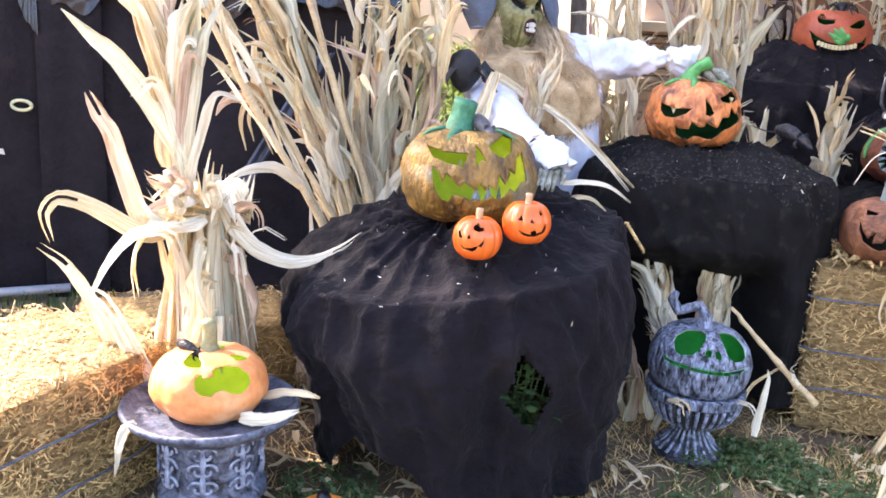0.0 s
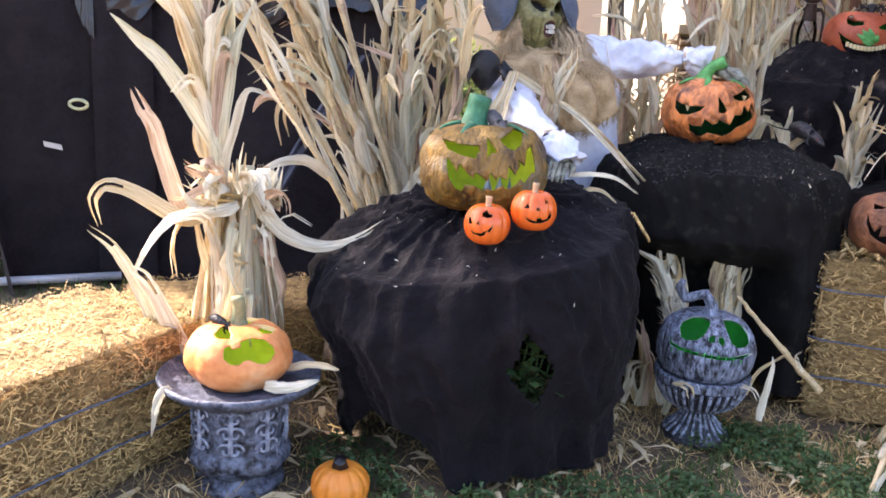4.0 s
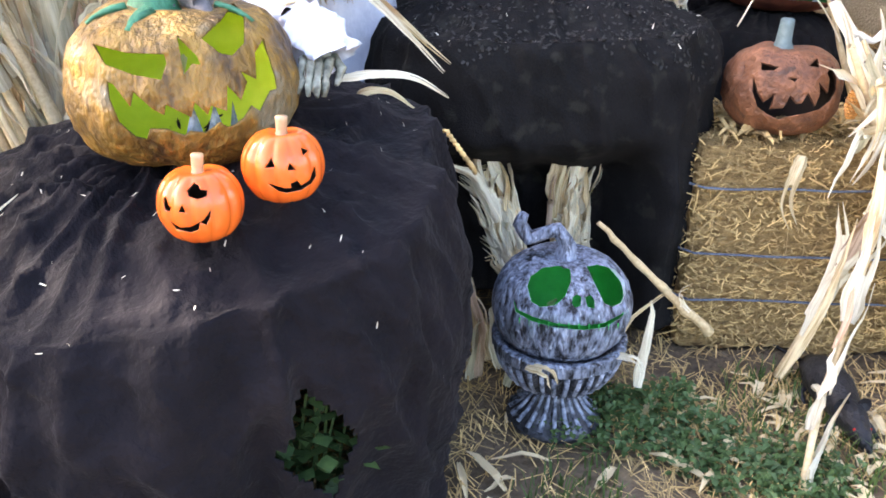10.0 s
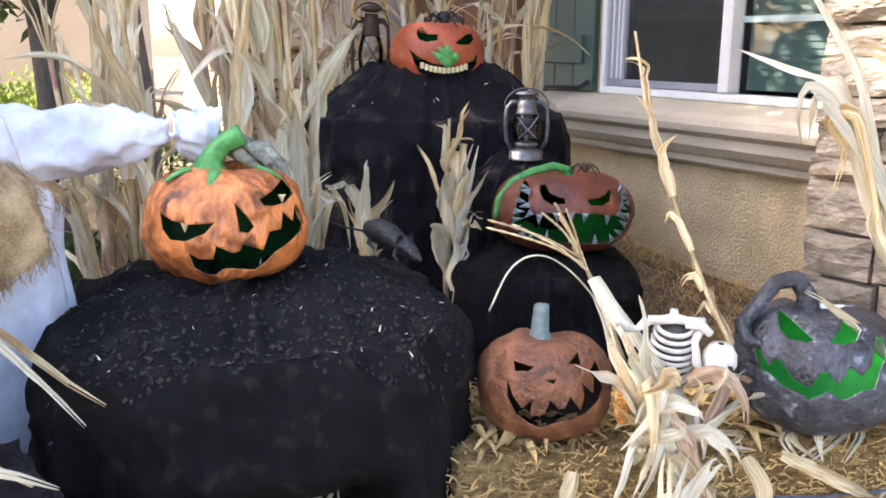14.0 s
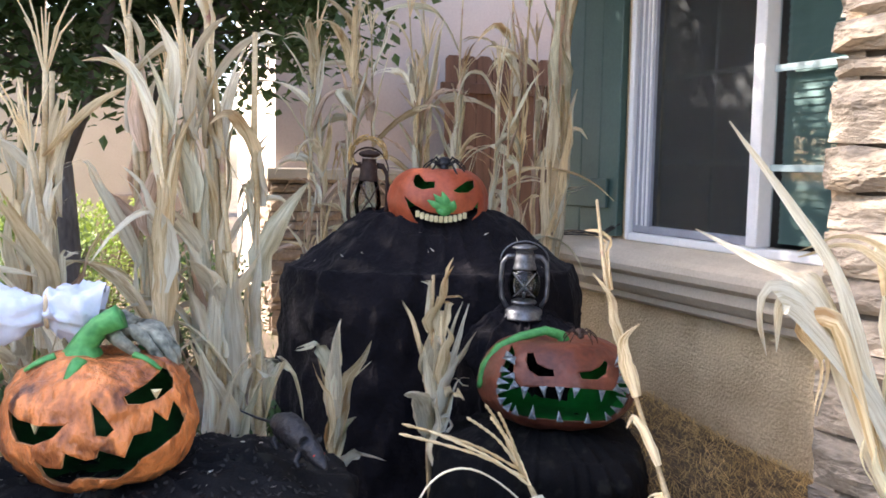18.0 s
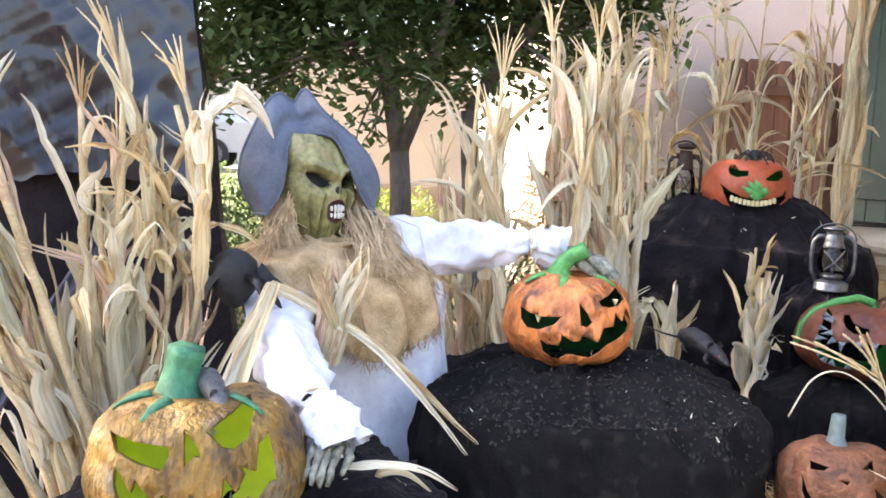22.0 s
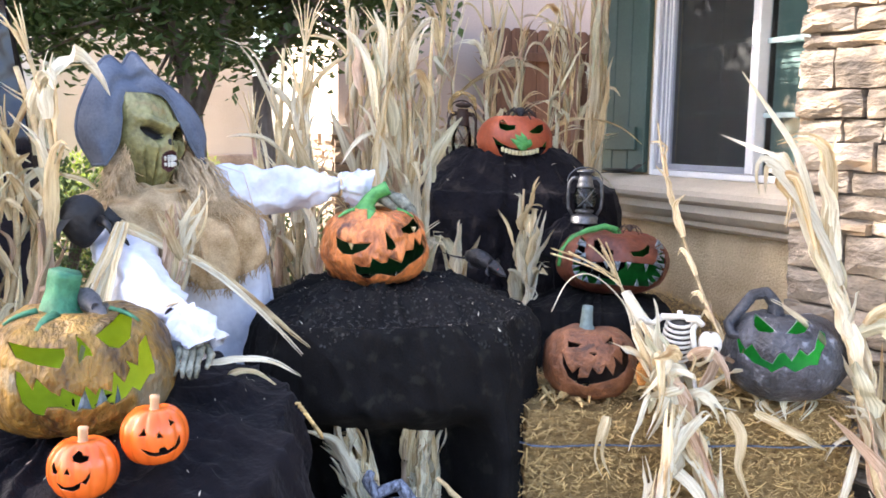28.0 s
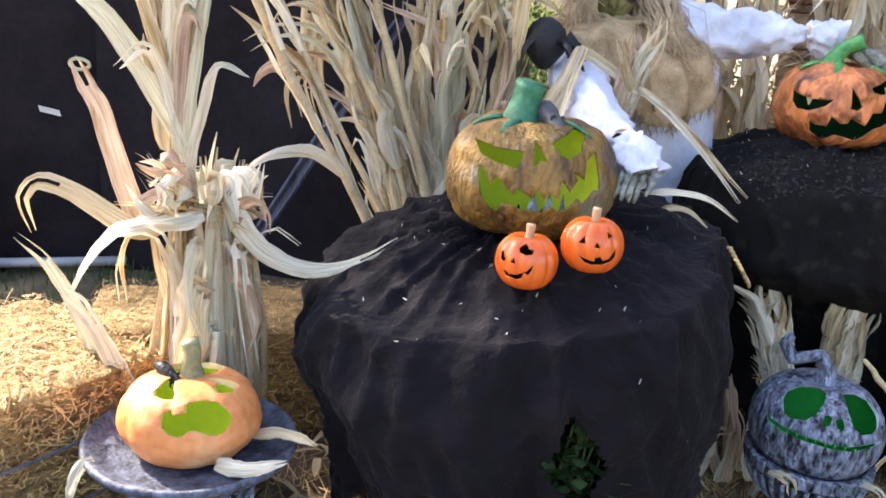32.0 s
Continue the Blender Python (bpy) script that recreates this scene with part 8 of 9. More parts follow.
corn_leaf([(2.276, 2.628, 0.876), (2.329, 2.582, 0.899), (2.359, 2.574, 0.825), (2.345, 2.588, 0.727)], 0.026, 613, "broad curled leaf looping beside the bale", HUSK_SAGE)
corn_leaf([(2.017, 2.689, 0.34), (2.025, 2.677, 0.236), (2.033, 2.654, 0.138), (2.049, 2.629, 0.041)], 0.020, 614, "flat husk strip leaning on the bale", HUSK, end=7)
corn_leaf([(2.252, 2.624, 0.328), (2.282, 2.585, 0.246), (2.327, 2.541, 0.158), (2.377, 2.486, 0.083)], 0.018, 615, "greenish husk strip leaning on the bale", HUSK_SAGE, end=5)
corn_leaf([(1.713, 2.773, 0.482), (1.785, 2.712, 0.407), (1.829, 2.69, 0.31), (1.837, 2.687, 0.209)], 0.018, 616, "husk strip hanging from the crossed stalks", HUSK_PALE)
corn_leaf([(1.907, 2.741, 0.626), (1.924, 2.694, 0.567), (1.911, 2.688, 0.464), (1.924, 2.684, 0.364)], 0.016, 617, "husk strip hanging over the bale's edge", HUSK)
corn_leaf([(1.548, 2.84, 0.612), (1.52, 2.817, 0.566), (1.511, 2.819, 0.501), (1.53, 2.814, 0.44)], 0.016, 618, "husk strip hanging over the bale's edge", HUSK)
for k in range(14):
    x, z = R.uniform(1.66, 1.86), R.uniform(0.60, 0.80)
    a = R.uniform(0, 6.28)
    corn_leaf([(x, 2.80, z), (x + 0.05 * math.cos(a), 2.76, z + 0.03), (x + 0.10 * math.cos(a), 2.74, z + 0.06 * math.sin(a)), (x + 0.13 * math.cos(a), 2.75, z + 0.12 * math.sin(a) - 0.04)], R.uniform(0.010, 0.022), 640 + k, "crumpled husk bunched at the crossed stalks", husk_colour(R, 0.4), cup=0.8, twist=0.9)
for k in range(9):
    x = R.uniform(1.75, 2.30)
    y = 2.823 - 0.277 * (x - 1.834)
    corn_leaf([(x, y + 0.10 + R.uniform(-0.05, 0.05), 0.635), (x + R.uniform(-0.06, 0.06), y + 0.05, 0.645), (x + R.uniform(-0.10, 0.10), y, 0.640), (x + R.uniform(-0.10, 0.10), y - 0.04, 0.60)], R.uniform(0.008, 0.02), 660 + k, "dry husk scrap lying on the bale", husk_colour(R, 0.4), (0, -0.3, 1))
corn_stalk((2.06, 2.79, 0.62), (1.959, 3.309, 1.506), 619, "thin brown corn stalk rising from the bale", 0, 9, (0.12, 0.24), (0.007, 0.013), False, 0.007, 0.02, 0.0, 0.05, (0.4, 2.0), (0.7, 0.95), "stalks on the bale", 0.03, [(1.985, 2.93, 0.84), (1.985, 3.07, 1.0), (1.94, 3.19, 1.28)])
corn_leaf([(1.735, 3.09, 0.95), (1.765, 2.98, 0.84), (1.80, 2.88, 0.70), (1.86, 2.79, 0.52)], 0.022, 620, "broad pale husk hanging from the tassel stem", HUSK_PALE, (-0.2, -0.8, 0.5), end=6)
corn_leaf([(1.75, 3.07, 0.92), (1.80, 2.95, 0.80), (1.86, 2.86, 0.66), (1.90, 2.79, 0.46)], 0.018, 621, "broad pale husk hanging from the tassel stem", HUSK_SAGE, (0.3, -0.8, 0.5), end=5)
corn_stalk((1.318, 2.302, 0.03), (1.70, 2.72, 0.66), 622, "pale corn stalk fallen from the bale to the grass", 1, 8, (0.16, 0.34), (0.012, 0.026), False, 0.010, 0.0, 0.0, 0.6, (0.4, 2.0), (0.7, 0.95), "stalks on the bale", 0.04, [(1.41, 2.42, 0.163), (1.496, 2.5, 0.285), (1.618, 2.62, 0.48)])
BROAD = "broad yellowed corn leaf fanned beside the pillar"
corn_leaf([(2.221, 2.654, 1.028), (2.165, 2.669, 1.164), (2.064, 2.687, 1.302), (1.979, 2.7, 1.385), (1.948, 2.708, 1.4), (1.949, 2.708, 1.359)], 0.030, 680, BROAD, HUSK_PALE, end=5)
corn_leaf([(2.198, 2.67, 1.027), (2.117, 2.693, 1.219), (2.045, 2.702, 1.369), (1.994, 2.717, 1.423), (1.91, 2.74, 1.5), (1.817, 2.766, 1.585)], 0.026, 681, BROAD, HUSK_PALE, end=2)
corn_leaf([(2.221, 2.664, 1.028), (2.133, 2.688, 1.225), (2.07, 2.695, 1.389), (2.002, 2.714, 1.487), (1.917, 2.738, 1.586)], 0.026, 682, BROAD, HUSK_PALE, end=2)
corn_leaf([(2.149, 2.674, 1.104), (2.058, 2.678, 1.34), (2.008, 2.692, 1.33), (2.038, 2.684, 1.28), (2.017, 2.689, 1.199)], 0.016, 683, BROAD, HUSK)
corn_leaf([(2.173, 2.667, 1.124), (2.165, 2.669, 1.361), (2.116, 2.683, 1.475), (2.051, 2.701, 1.5)], 0.018, 684, BROAD, HUSK)
th = thing("corn_leaf", Matrix.Translation((1.80, 3.12, 0.82)), "thin arched corn leaf over the brown pumpkin", "corn leaf", "loose corn leaves")
part("blade", Geo().tube(spline([(0.03, -0.02, -0.10), (-0.01, 0, 0.02), (-0.10, 0, 0.13), (-0.19, 0, 0.185), (-0.26, 0.01, 0.16), (-0.31, 0.02, 0.06)], 24), 0.004, 6, flat=0.5), HUSK_PALE, th, smooth=True)
th = thing("corn_tassel", Matrix.Translation((1.80, 3.12, 0.82)), "dry seed tassel on a bent stem", "corn tassel")
part("stem", Geo().tube(spline([(0.06, -0.05, -0.19), (0.0, 0.0, 0.0), (-0.046, 0.02, 0.117), (-0.09, 0.03, 0.19)], 12), [0.009] * 5 + [0.006] * 4 + [0.004] * 4, 6), STEM, th, smooth=True)
for k in range(9):
    q = k / 8
    b = Vector((-0.05 - 0.04 * q, 0.02, 0.125 + 0.065 * q))
    d = Vector((-0.06 - 0.24 * R.uniform(0, 1) * (k % 2), R.uniform(-0.04, 0.04), 0.09 + 0.05 * R.uniform(0, 1)))
    line = spline([b, b + d * 0.35 + Vector((0, 0, 0.012)), b + d * 0.7 + Vector((0, 0, 0.008)), b + d], 16)
    part("spike", Geo().tube(line, [0.0022 + 0.0016 * (i % 2) for i in range(16)] + [0.0012], 5), HUSK, th, smooth=True)
th = thing("corn_cob", Matrix.Translation((1.659, 2.84, 0.707)), "small dried orange corn cob in the husks", "corn cob")
g = Geo()
for i in range(9):
    for k in range(10):
        a = (k + 0.5 * (i % 2)) * 0.628
        r = 0.015 * math.sin(math.pi * (i + 1.2) / 10.4) ** 0.5
        g.tube([(r * math.cos(a), r * math.sin(a), 0.008 * i), (r * 1.25 * math.cos(a), r * 1.25 * math.sin(a), 0.008 * i)], [0.0045, 0.003], 5)
tagged(part("grain", g, shade("dry_kernel", (0.40, 0.15, 0.03), (0.66, 0.32, 0.08), 60, 0.4, 0.2, 120), th), kind="stuff")

# husks stuck on the figure
for k in range(13):
    x = 0.325 + R.uniform(-0.026, 0.026)
    corn_leaf([(x - 0.03, 3.09, 1.00), (x - 0.01, 3.07, 1.09), (x + R.uniform(-0.012, 0.016), 3.06, 1.18), (x + R.uniform(-0.035, 0.035), 3.05, R.uniform(1.20, 1.30))], R.uniform(0.012, 0.022), 730 + k, "husk tucked at the figure's chest", (HUSK, HUSK_PALE, HUSK_ROSE)[k % 3], end=5)
for k in range(4):
    corn_leaf([(0.165 + 0.004 * k, 3.05, 1.205), (0.135 + 0.006 * k, 2.99, 1.13), (0.10 + 0.012 * k, 2.93, 1.06), (0.06 + 0.018 * k, 2.86, 0.96), (0.04 + 0.02 * k, 2.83, 0.90)], 0.013, 710 + k, "split corn stem beside the figure's arm", (HUSK, HUSK_PALE, HUSK, HUSK)[k], end=9)
for k in range(2):
    corn_leaf([(0.165, 3.045, 1.205 - 0.008 * k), (0.23, 3.07, 1.17 - 0.008 * k), (0.304, 3.08, 1.125 - 0.008 * k), (0.34, 3.07, 1.08)], 0.011, 715 + k, "corn stem across the figure's chest", (HUSK, HUSK_PALE)[k], end=8)
    corn_leaf([(0.30, 3.08, 1.125), (0.40, 3.04, 1.075 - 0.006 * k), (0.495, 3.0, 1.003 - 0.006 * k), (0.58, 2.97, 0.925), (0.66, 2.94, 0.85)], 0.008, 718 + k, "corn stem across the figure's chest", (HUSK, HUSK_PALE)[k], end=3)
corn_leaf([(0.37, 2.65, 0.905), (0.44, 2.64, 0.915), (0.52, 2.64, 0.905), (0.582, 2.64, 0.873)], 0.007, 721, "split corn leaf lying by the figure's hand", HUSK_PALE, (0, -0.7, 0.6), end=4)
corn_leaf([(0.42, 2.84, 0.80), (0.44, 2.82, 0.83), (0.50, 2.80, 0.835), (0.56, 2.78, 0.80)], 0.008, 722, "split corn leaf lying by the figure's hand", HUSK, (0, -0.5, 0.8))
g = Geo()
for k in range(9):
    g.tube([(0.575 + 0.006 * k, 2.63 - 0.004 * k, 0.795 - 0.0075 * k), (0.581 + 0.006 * k, 2.622 - 0.004 * k, 0.797 - 0.009 * k), (0.585 + 0.006 * k, 2.63 - 0.004 * k, 0.785 - 0.009 * k)], 0.005, 5)
tagged(part("twine", g, STRAW, smooth=True), "plaited straw twine hanging over the table corner", "twine")


# lanterns
def lantern(at, s, metal, label):
    th = thing("lantern", at, label, "lantern", "hurricane lanterns")

    def L(prof, name, mat, lab=""):
        part(name, Geo().lathe([(r * s, z * s) for r, z in prof], 28), mat, th, lab, smooth=True)
    L([(0.235, 0.0), (0.24, 0.015), (0.225, 0.03), (0.222, 0.085), (0.205, 0.105), (0.15, 0.125), (0.115, 0.14), (0.11, 0.155)], "fuel_tank", metal)
    L([(0.12, 0.15), (0.15, 0.16), (0.15, 0.185), (0.11, 0.20)], "burner", metal)
    L([(0.12, 0.195), (0.17, 0.245), (0.195, 0.33), (0.185, 0.42), (0.14, 0.51), (0.125, 0.52)], "globe", GLASS, "clear glass globe")
    L([(0.135, 0.515), (0.14, 0.53), (0.13, 0.56), (0.12, 0.60), (0.125, 0.63), (0.105, 0.66), (0.10, 0.70), (0.11, 0.705)], "chimney", metal)
    L([(0.09, 0.715), (0.15, 0.735), (0.155, 0.745), (0.12, 0.765), (0.02, 0.78)], "cap", metal)
    part("wick", Geo().tube([(0, 0, 0.19 * s), (0, 0, 0.27 * s)], 0.02 * s, 8), STEEL, th)
    for sx in (-1, 1):
        pts = [(sx * 0.20 * s, 0, 0.12 * s), (sx * 0.265 * s, 0, 0.22 * s), (sx * 0.275 * s, 0, 0.4 * s), (sx * 0.26 * s, 0, 0.58 * s), (sx * 0.20 * s, 0, 0.645 * s), (sx * 0.11 * s, 0, 0.65 * s)]
        part("side_tube", Geo().tube(pts, 0.027 * s, 8), metal, th, smooth=True)
        g = Geo().tube([(sx * 0.12 * s, -0.16 * s, 0.25 * s), (-sx * 0.02 * s, -0.205 * s, 0.37 * s), (-sx * 0.13 * s, -0.14 * s, 0.49 * s)], 0.008 * s, 5)
        part("globe_wire", g, metal, th)
    bail = [(0.285 * math.cos(a) * s, 0.06 * s * math.sin(a), (0.60 + 0.20 * math.sin(a)) * s) for a in [math.pi * i / 16 for i in range(17)]]
    part("bail_handle", Geo().tube([(x, y + 0.05 * s, z) for x, y, z in bail], 0.009 * s, 5), metal, th, smooth=True)


drape(0.36, 0.32, 0.97, "draped_table", CLOTH, pose(2.35, 4.62, 0.06, 0, 0, -22), "narrow stand draped in black cloth", 15, 0.0, 9, 0.02)
lantern(pose(2.32, 4.56, 1.02, 0, 0, -22) @ Matrix.Diagonal((0.86, 0.86, 0.98, 1)), 0.36, STEEL, "tarnished steel hurricane lantern with glass globe")
lantern(pose(1.865, 5.20, 1.25, 0, 2, -6) @ Matrix.Diagonal((0.80, 0.80, 1.34, 1)), 0.37, RUST, "rusty brown hurricane lantern with glass globe")
g = Geo()
rnd = random.Random(9)
for k in range(60):
    a = rnd.uniform(-0.3, 3.4)
    r = rnd.uniform(0.060, 0.085)
    g.tube([(r * math.cos(a + d), rnd.uniform(-0.015, 0.015), r * math.sin(a + d)) for d in (0, 0.25, 0.5)], 0.003, 4)
tagged(part("straw_wreath", g, STRAW, at=pose(1.87, 5.19, 1.615, 0, 0, -6)), "straw twist wound over the lantern top", "straw")


# rats, mice, crow and spider
FUR = shade("black_rubber_fur", (0.006, 0.006, 0.007), (0.022, 0.022, 0.025), 30, 0.5, 1.0, 90, spec=0.35, depth=0.008)
GREYFUR = shade("grey_rubber_fur", (0.045, 0.043, 0.046), (0.13, 0.125, 0.13), 30, 0.6, 0.7, 120, depth=0.003)
RED = shade("red_eye", (0.5, 0.02, 0.01), (0.7, 0.04, 0.02), 9, 0.2, 0.0, 20)


def rat(at, s, mat, label, tail=True, category="toy rat"):
    th = thing("toy_rat", at, label, category, "toy rats")
    body = [(0.0, 0.62, 0.12), (0.0, 0.52, 0.17), (0.0, 0.3, 0.21), (0.0, 0.05, 0.21), (0.0, -0.2, 0.18), (0.0, -0.36, 0.165), (0.0, -0.52, 0.13), (0.0, -0.66, 0.09), (0.0, -0.72, 0.08)]
    rr = [0.03, 0.13, 0.20, 0.20, 0.15, 0.135, 0.10, 0.05, 0.02]
    P = [Vector(p) * s for p in body]
    fine, fr = [], []
    for i in range(len(P) - 1):
        for q in (0, 0.5):
            fine.append(P[i].lerp(P[i + 1], q))
            fr.append((rr[i] * (1 - q) + rr[i + 1] * q) * s)
    fine.append(P[-1])
    fr.append(rr[-1] * s)
    part("body", Geo().tube(fine, fr, 16), mat, th, smooth=True)
    for sx in (-1, 1):
        g = Geo()
        c = Vector((sx * 0.10, -0.33, 0.28)) * s
        g.face_list([c + Vector((0.075 * s * math.cos(a), 0.02 * s, 0.085 * s * math.sin(a))) for a in [6.283 * i / 10 for i in range(10)]] + [c + Vector((0, 0.05 * s, 0))], [(i, (i + 1) % 10, 10) for i in range(10)])
        part("ear", g, mat, th)
        e = Vector((sx * 0.068, -0.53, 0.185)) * s
        part("eye", Geo().lathe([(0.002 * s, -0.018 * s), (0.017 * s, -0.008 * s), (0.017 * s, 0.008 * s), (0.002 * s, 0.018 * s)], 8, at=e), RED, th, "red glass eye", smooth=True)
        for y0, L in ((-0.28, 0.16), (0.32, 0.2)):
            part("leg", Geo().tube([Vector((sx * 0.11, y0, 0.12)) * s, Vector((sx * 0.2, y0 - 0.05, 0.05)) * s, Vector((sx * 0.22, y0 - L, 0.018)) * s], [0.055 * s, 0.035 * s, 0.018 * s], 7), mat, th, smooth=True)
    if tail:
        pts = [Vector((0, 0.6, 0.1)) * s, Vector((0.08, 0.82, 0.03)) * s, Vector((-0.04, 1.05, 0.02)) * s, Vector((-0.18, 1.25, 0.06)) * s, Vector((-0.12, 1.4, 0.02)) * s]
        part("tail", Geo().tube(pts, [0.03 * s, 0.022 * s, 0.018 * s, 0.012 * s, 0.006 * s], 6), mat, th, smooth=True)


rat(pose(1.318, 3.335, 0.995, 10, 0, 22), 0.155, FUR, "black rubber rat with red eyes on the cloth")
rat(pose(1.588, 2.585, 0.01, 0, 0, -10), 0.27, FUR, "big black rubber rat with red eyes on the ground")
rat(pose(0.115, 2.61, 1.045, 16, 6, 30), 0.115, GREYFUR, "grey rubber mouse sitting on the big pumpkin")
rat(pose(-0.625, 2.17, 0.475, 14, -14, 60), 0.075, FUR, "small black rubber mouse beside the stem", False)


def crow():
    th = thing("toy_crow", Matrix.Translation((0.07, 3.14, 1.13)) @ Matrix.Scale(0.86, 4), "black feathered toy crow at the figure's shoulder", "toy crow")
    black = shade("black_feather", (0.006, 0.006, 0.007), (0.020, 0.020, 0.022), 14, 0.7, 0.8, 60, depth=0.006)
    g = Geo()
    prof = [(-0.005, 0.03, 0.0, 0.018), (-0.008, 0.02, 0.025, 0.045), (-0.008, 0.01, 0.06, 0.066), (-0.006, 0.0, 0.10, 0.071), (0.0, -0.01, 0.135, 0.058), (0.004, -0.015, 0.158, 0.034), (0.006, -0.015, 0.168, 0.008)]
    g.tube([p[:3] for p in prof], [p[3] for p in prof], 22)
    for n in range(len(g.v)):
        x, y, z = g.v[n]
        f = 0.006 * wob(x, y, z, 40)
        g.v[n] = (x + f, y + f, z)
    part("body", g, black, th, smooth=True)
    part("beak", Geo().tube([(0.05, -0.06, 0.09), (0.075, -0.09, 0.075), (0.085, -0.115, 0.05)], [0.018, 0.012, 0.002], 8), BLACKPAINT, th, smooth=True)
    for s, (dx, dy) in ((-1, (-0.02, -0.03)), (1, (0.06, 0.0))):
        rows = [[(dx + s * 0.05 * math.sin(q * 2.6) + 0.012 * w * s, dy - 0.03 + 0.02 * w - 0.02 * q, 0.12 - 0.13 * q + 0.02 * (w - 0.5)) for w in (0, 0.35, 0.7, 1.0)] for q in [i / 9 for i in range(10)]]
        part("wing", Geo().grid(rows), black, th, smooth=True)
    for k in range(5):
        part("feather", strip(random.Random(k), [(0.05 + 0.006 * k, -0.02, 0.10 - 0.012 * k), (0.085 + 0.006 * k, -0.035, 0.095 - 0.016 * k), (0.115 + 0.003 * k, -0.04, 0.082 - 0.02 * k)], 0.011, (0.2, -1, 0.2), 0.3, 0.2, 6), black, th, smooth=True)


crow()


def spider(at, s, label, mat):
    th = thing("toy_spider", at, label, "toy spider", "toy spiders")
    part("abdomen", Geo().lathe([(0.05 * s, -0.22 * s), (0.24 * s, -0.12 * s), (0.30 * s, 0.04 * s), (0.22 * s, 0.2 * s), (0.04 * s, 0.26 * s)], 16, at=(0.0, 0.2 * s, 0.3 * s)), mat, th, smooth=True)
    part("head", Geo().lathe([(0.04 * s, -0.14 * s), (0.16 * s, -0.08 * s), (0.19 * s, 0.02 * s), (0.12 * s, 0.14 * s), (0.02 * s, 0.17 * s)], 14, at=(0.0, -0.2 * s, 0.25 * s)), mat, th, smooth=True)
    for sx in (-1, 1):
        for k in range(4):
            a = radians(-50 + 33 * k)
            c, d = math.cos(a) * sx, math.sin(a)
            part("leg", Geo().tube([(0.12 * s * sx, -0.1 * s + 0.08 * s * k, 0.25 * s), (c * 0.5 * s, d * 0.5 * s, 0.5 * s), (c * 0.85 * s, d * 0.85 * s, 0.18 * s), (c * 1.0 * s, d * 1.0 * s, -0.25 * s)], [0.05 * s, 0.04 * s, 0.035 * s, 0.015 * s], 6), mat, th, smooth=True)


spider(pose(2.155, 5.04, 1.55, 22, 0, -19), 0.10, "black furry toy spider on the grinning pumpkin", FUR)
spider(pose(2.36, 4.17, 1.015, 10, 0, -22), 0.062, "brown toy spider on the green stem", RUST)


# the little skeleton on the bale
def skeleton():
    BONE = shade("bone_plastic", (0.52, 0.49, 0.42), (0.80, 0.77, 0.70), 22, 0.5, 0.4, 80, depth=0.002)
    # dark colour for the shade inside the ribs and eye sockets
    BONE_SHADE = shade("bone_painted_shade", (0.02, 0.018, 0.016), (0.05, 0.045, 0.04), 22, 0.8, 0.1, 60)
    g = Geo()
    for k in range(8):
        z = 0.235 - 0.021 * k
        r = 0.062 - 0.003 * abs(k - 3) ** 1.3
        g.tube([(r * math.cos(a), r * 0.85 * math.sin(a), z - 0.022 * math.sin(-a) * 0.5) for a in [6.283 * i / 20 for i in range(21)]], 0.0068, 6)
    g.lathe([(0.02, 0.08), (0.048, 0.10), (0.050, 0.16), (0.046, 0.225), (0.02, 0.24)], 16, 1)
    g.tube([(0, 0.05, 0.0), (0, 0.055, 0.1), (0, 0.05, 0.26)], 0.012, 8)
    g.tube([(-0.075, 0, 0.25), (0, -0.01, 0.258), (0.075, 0, 0.25)], [0.014, 0.011, 0.014], 8)
    g.tube([(-0.075, 0, 0.25), (-0.105, -0.01, 0.225), (-0.135, -0.02, 0.235), (-0.15, -0.02, 0.25), (-0.165, -0.02, 0.245)], [0.016, 0.010, 0.015, 0.009, 0.012], 7)
    g.tube([(0.07, -0.02, 0.255), (0.045, -0.06, 0.22), (0.055, -0.075, 0.16), (0.075, -0.08, 0.12)], [0.014, 0.010, 0.013, 0.006], 7)
    g.tube([(0.02, -0.04, 0.26), (0.06, -0.05, 0.265), (0.085, -0.05, 0.24)], [0.012, 0.014, 0.012], 7)
    # skull hanging to the side
    sk = []
    for r, z in ((0.008, 0.05), (0.032, 0.042), (0.045, 0.018), (0.046, -0.008), (0.036, -0.03), (0.026, -0.045), (0.012, -0.07)):
        sk.append([(0.115 + r * math.cos(a), -0.055 + r * 1.08 * math.sin(a), 0.165 + z) for a in [6.283 * i / 18 for i in range(18)]])
    g.grid(sk, 0, close=True)
    for dx in (-0.018, 0.018):
        c = Vector((0.115 + dx, -0.104, 0.163))
        g.face_list([c + Vector((0.011 * math.cos(a), -0.001, 0.013 * math.sin(a))) for a in [6.283 * i / 10 for i in range(10)]], [tuple(range(10))], 1)
    g.tube([(0.0, 0.04, 0.0), (0.0, 0.02, -0.02), (0.01, 0, 0.04)], [0.03, 0.035, 0.03], 10)
    for sx in (-1, 1):
        g.tube([(sx * 0.03, 0.02, 0.0), (sx * 0.06, -0.08, 0.03), (sx * 0.07, -0.10, -0.02), (sx * 0.07, -0.14, -0.03)], [0.012, 0.010, 0.009, 0.006], 6)
    ob = part("toy_skeleton", g, [BONE, BONE_SHADE], at=pose(1.822, 2.90, 0.705, 8, 0, -30) @ Matrix.Scale(0.78, 4), smooth=True)
    tagged(ob, "small bone-white plastic skeleton slumped on the bale", "toy skeleton")


skeleton()


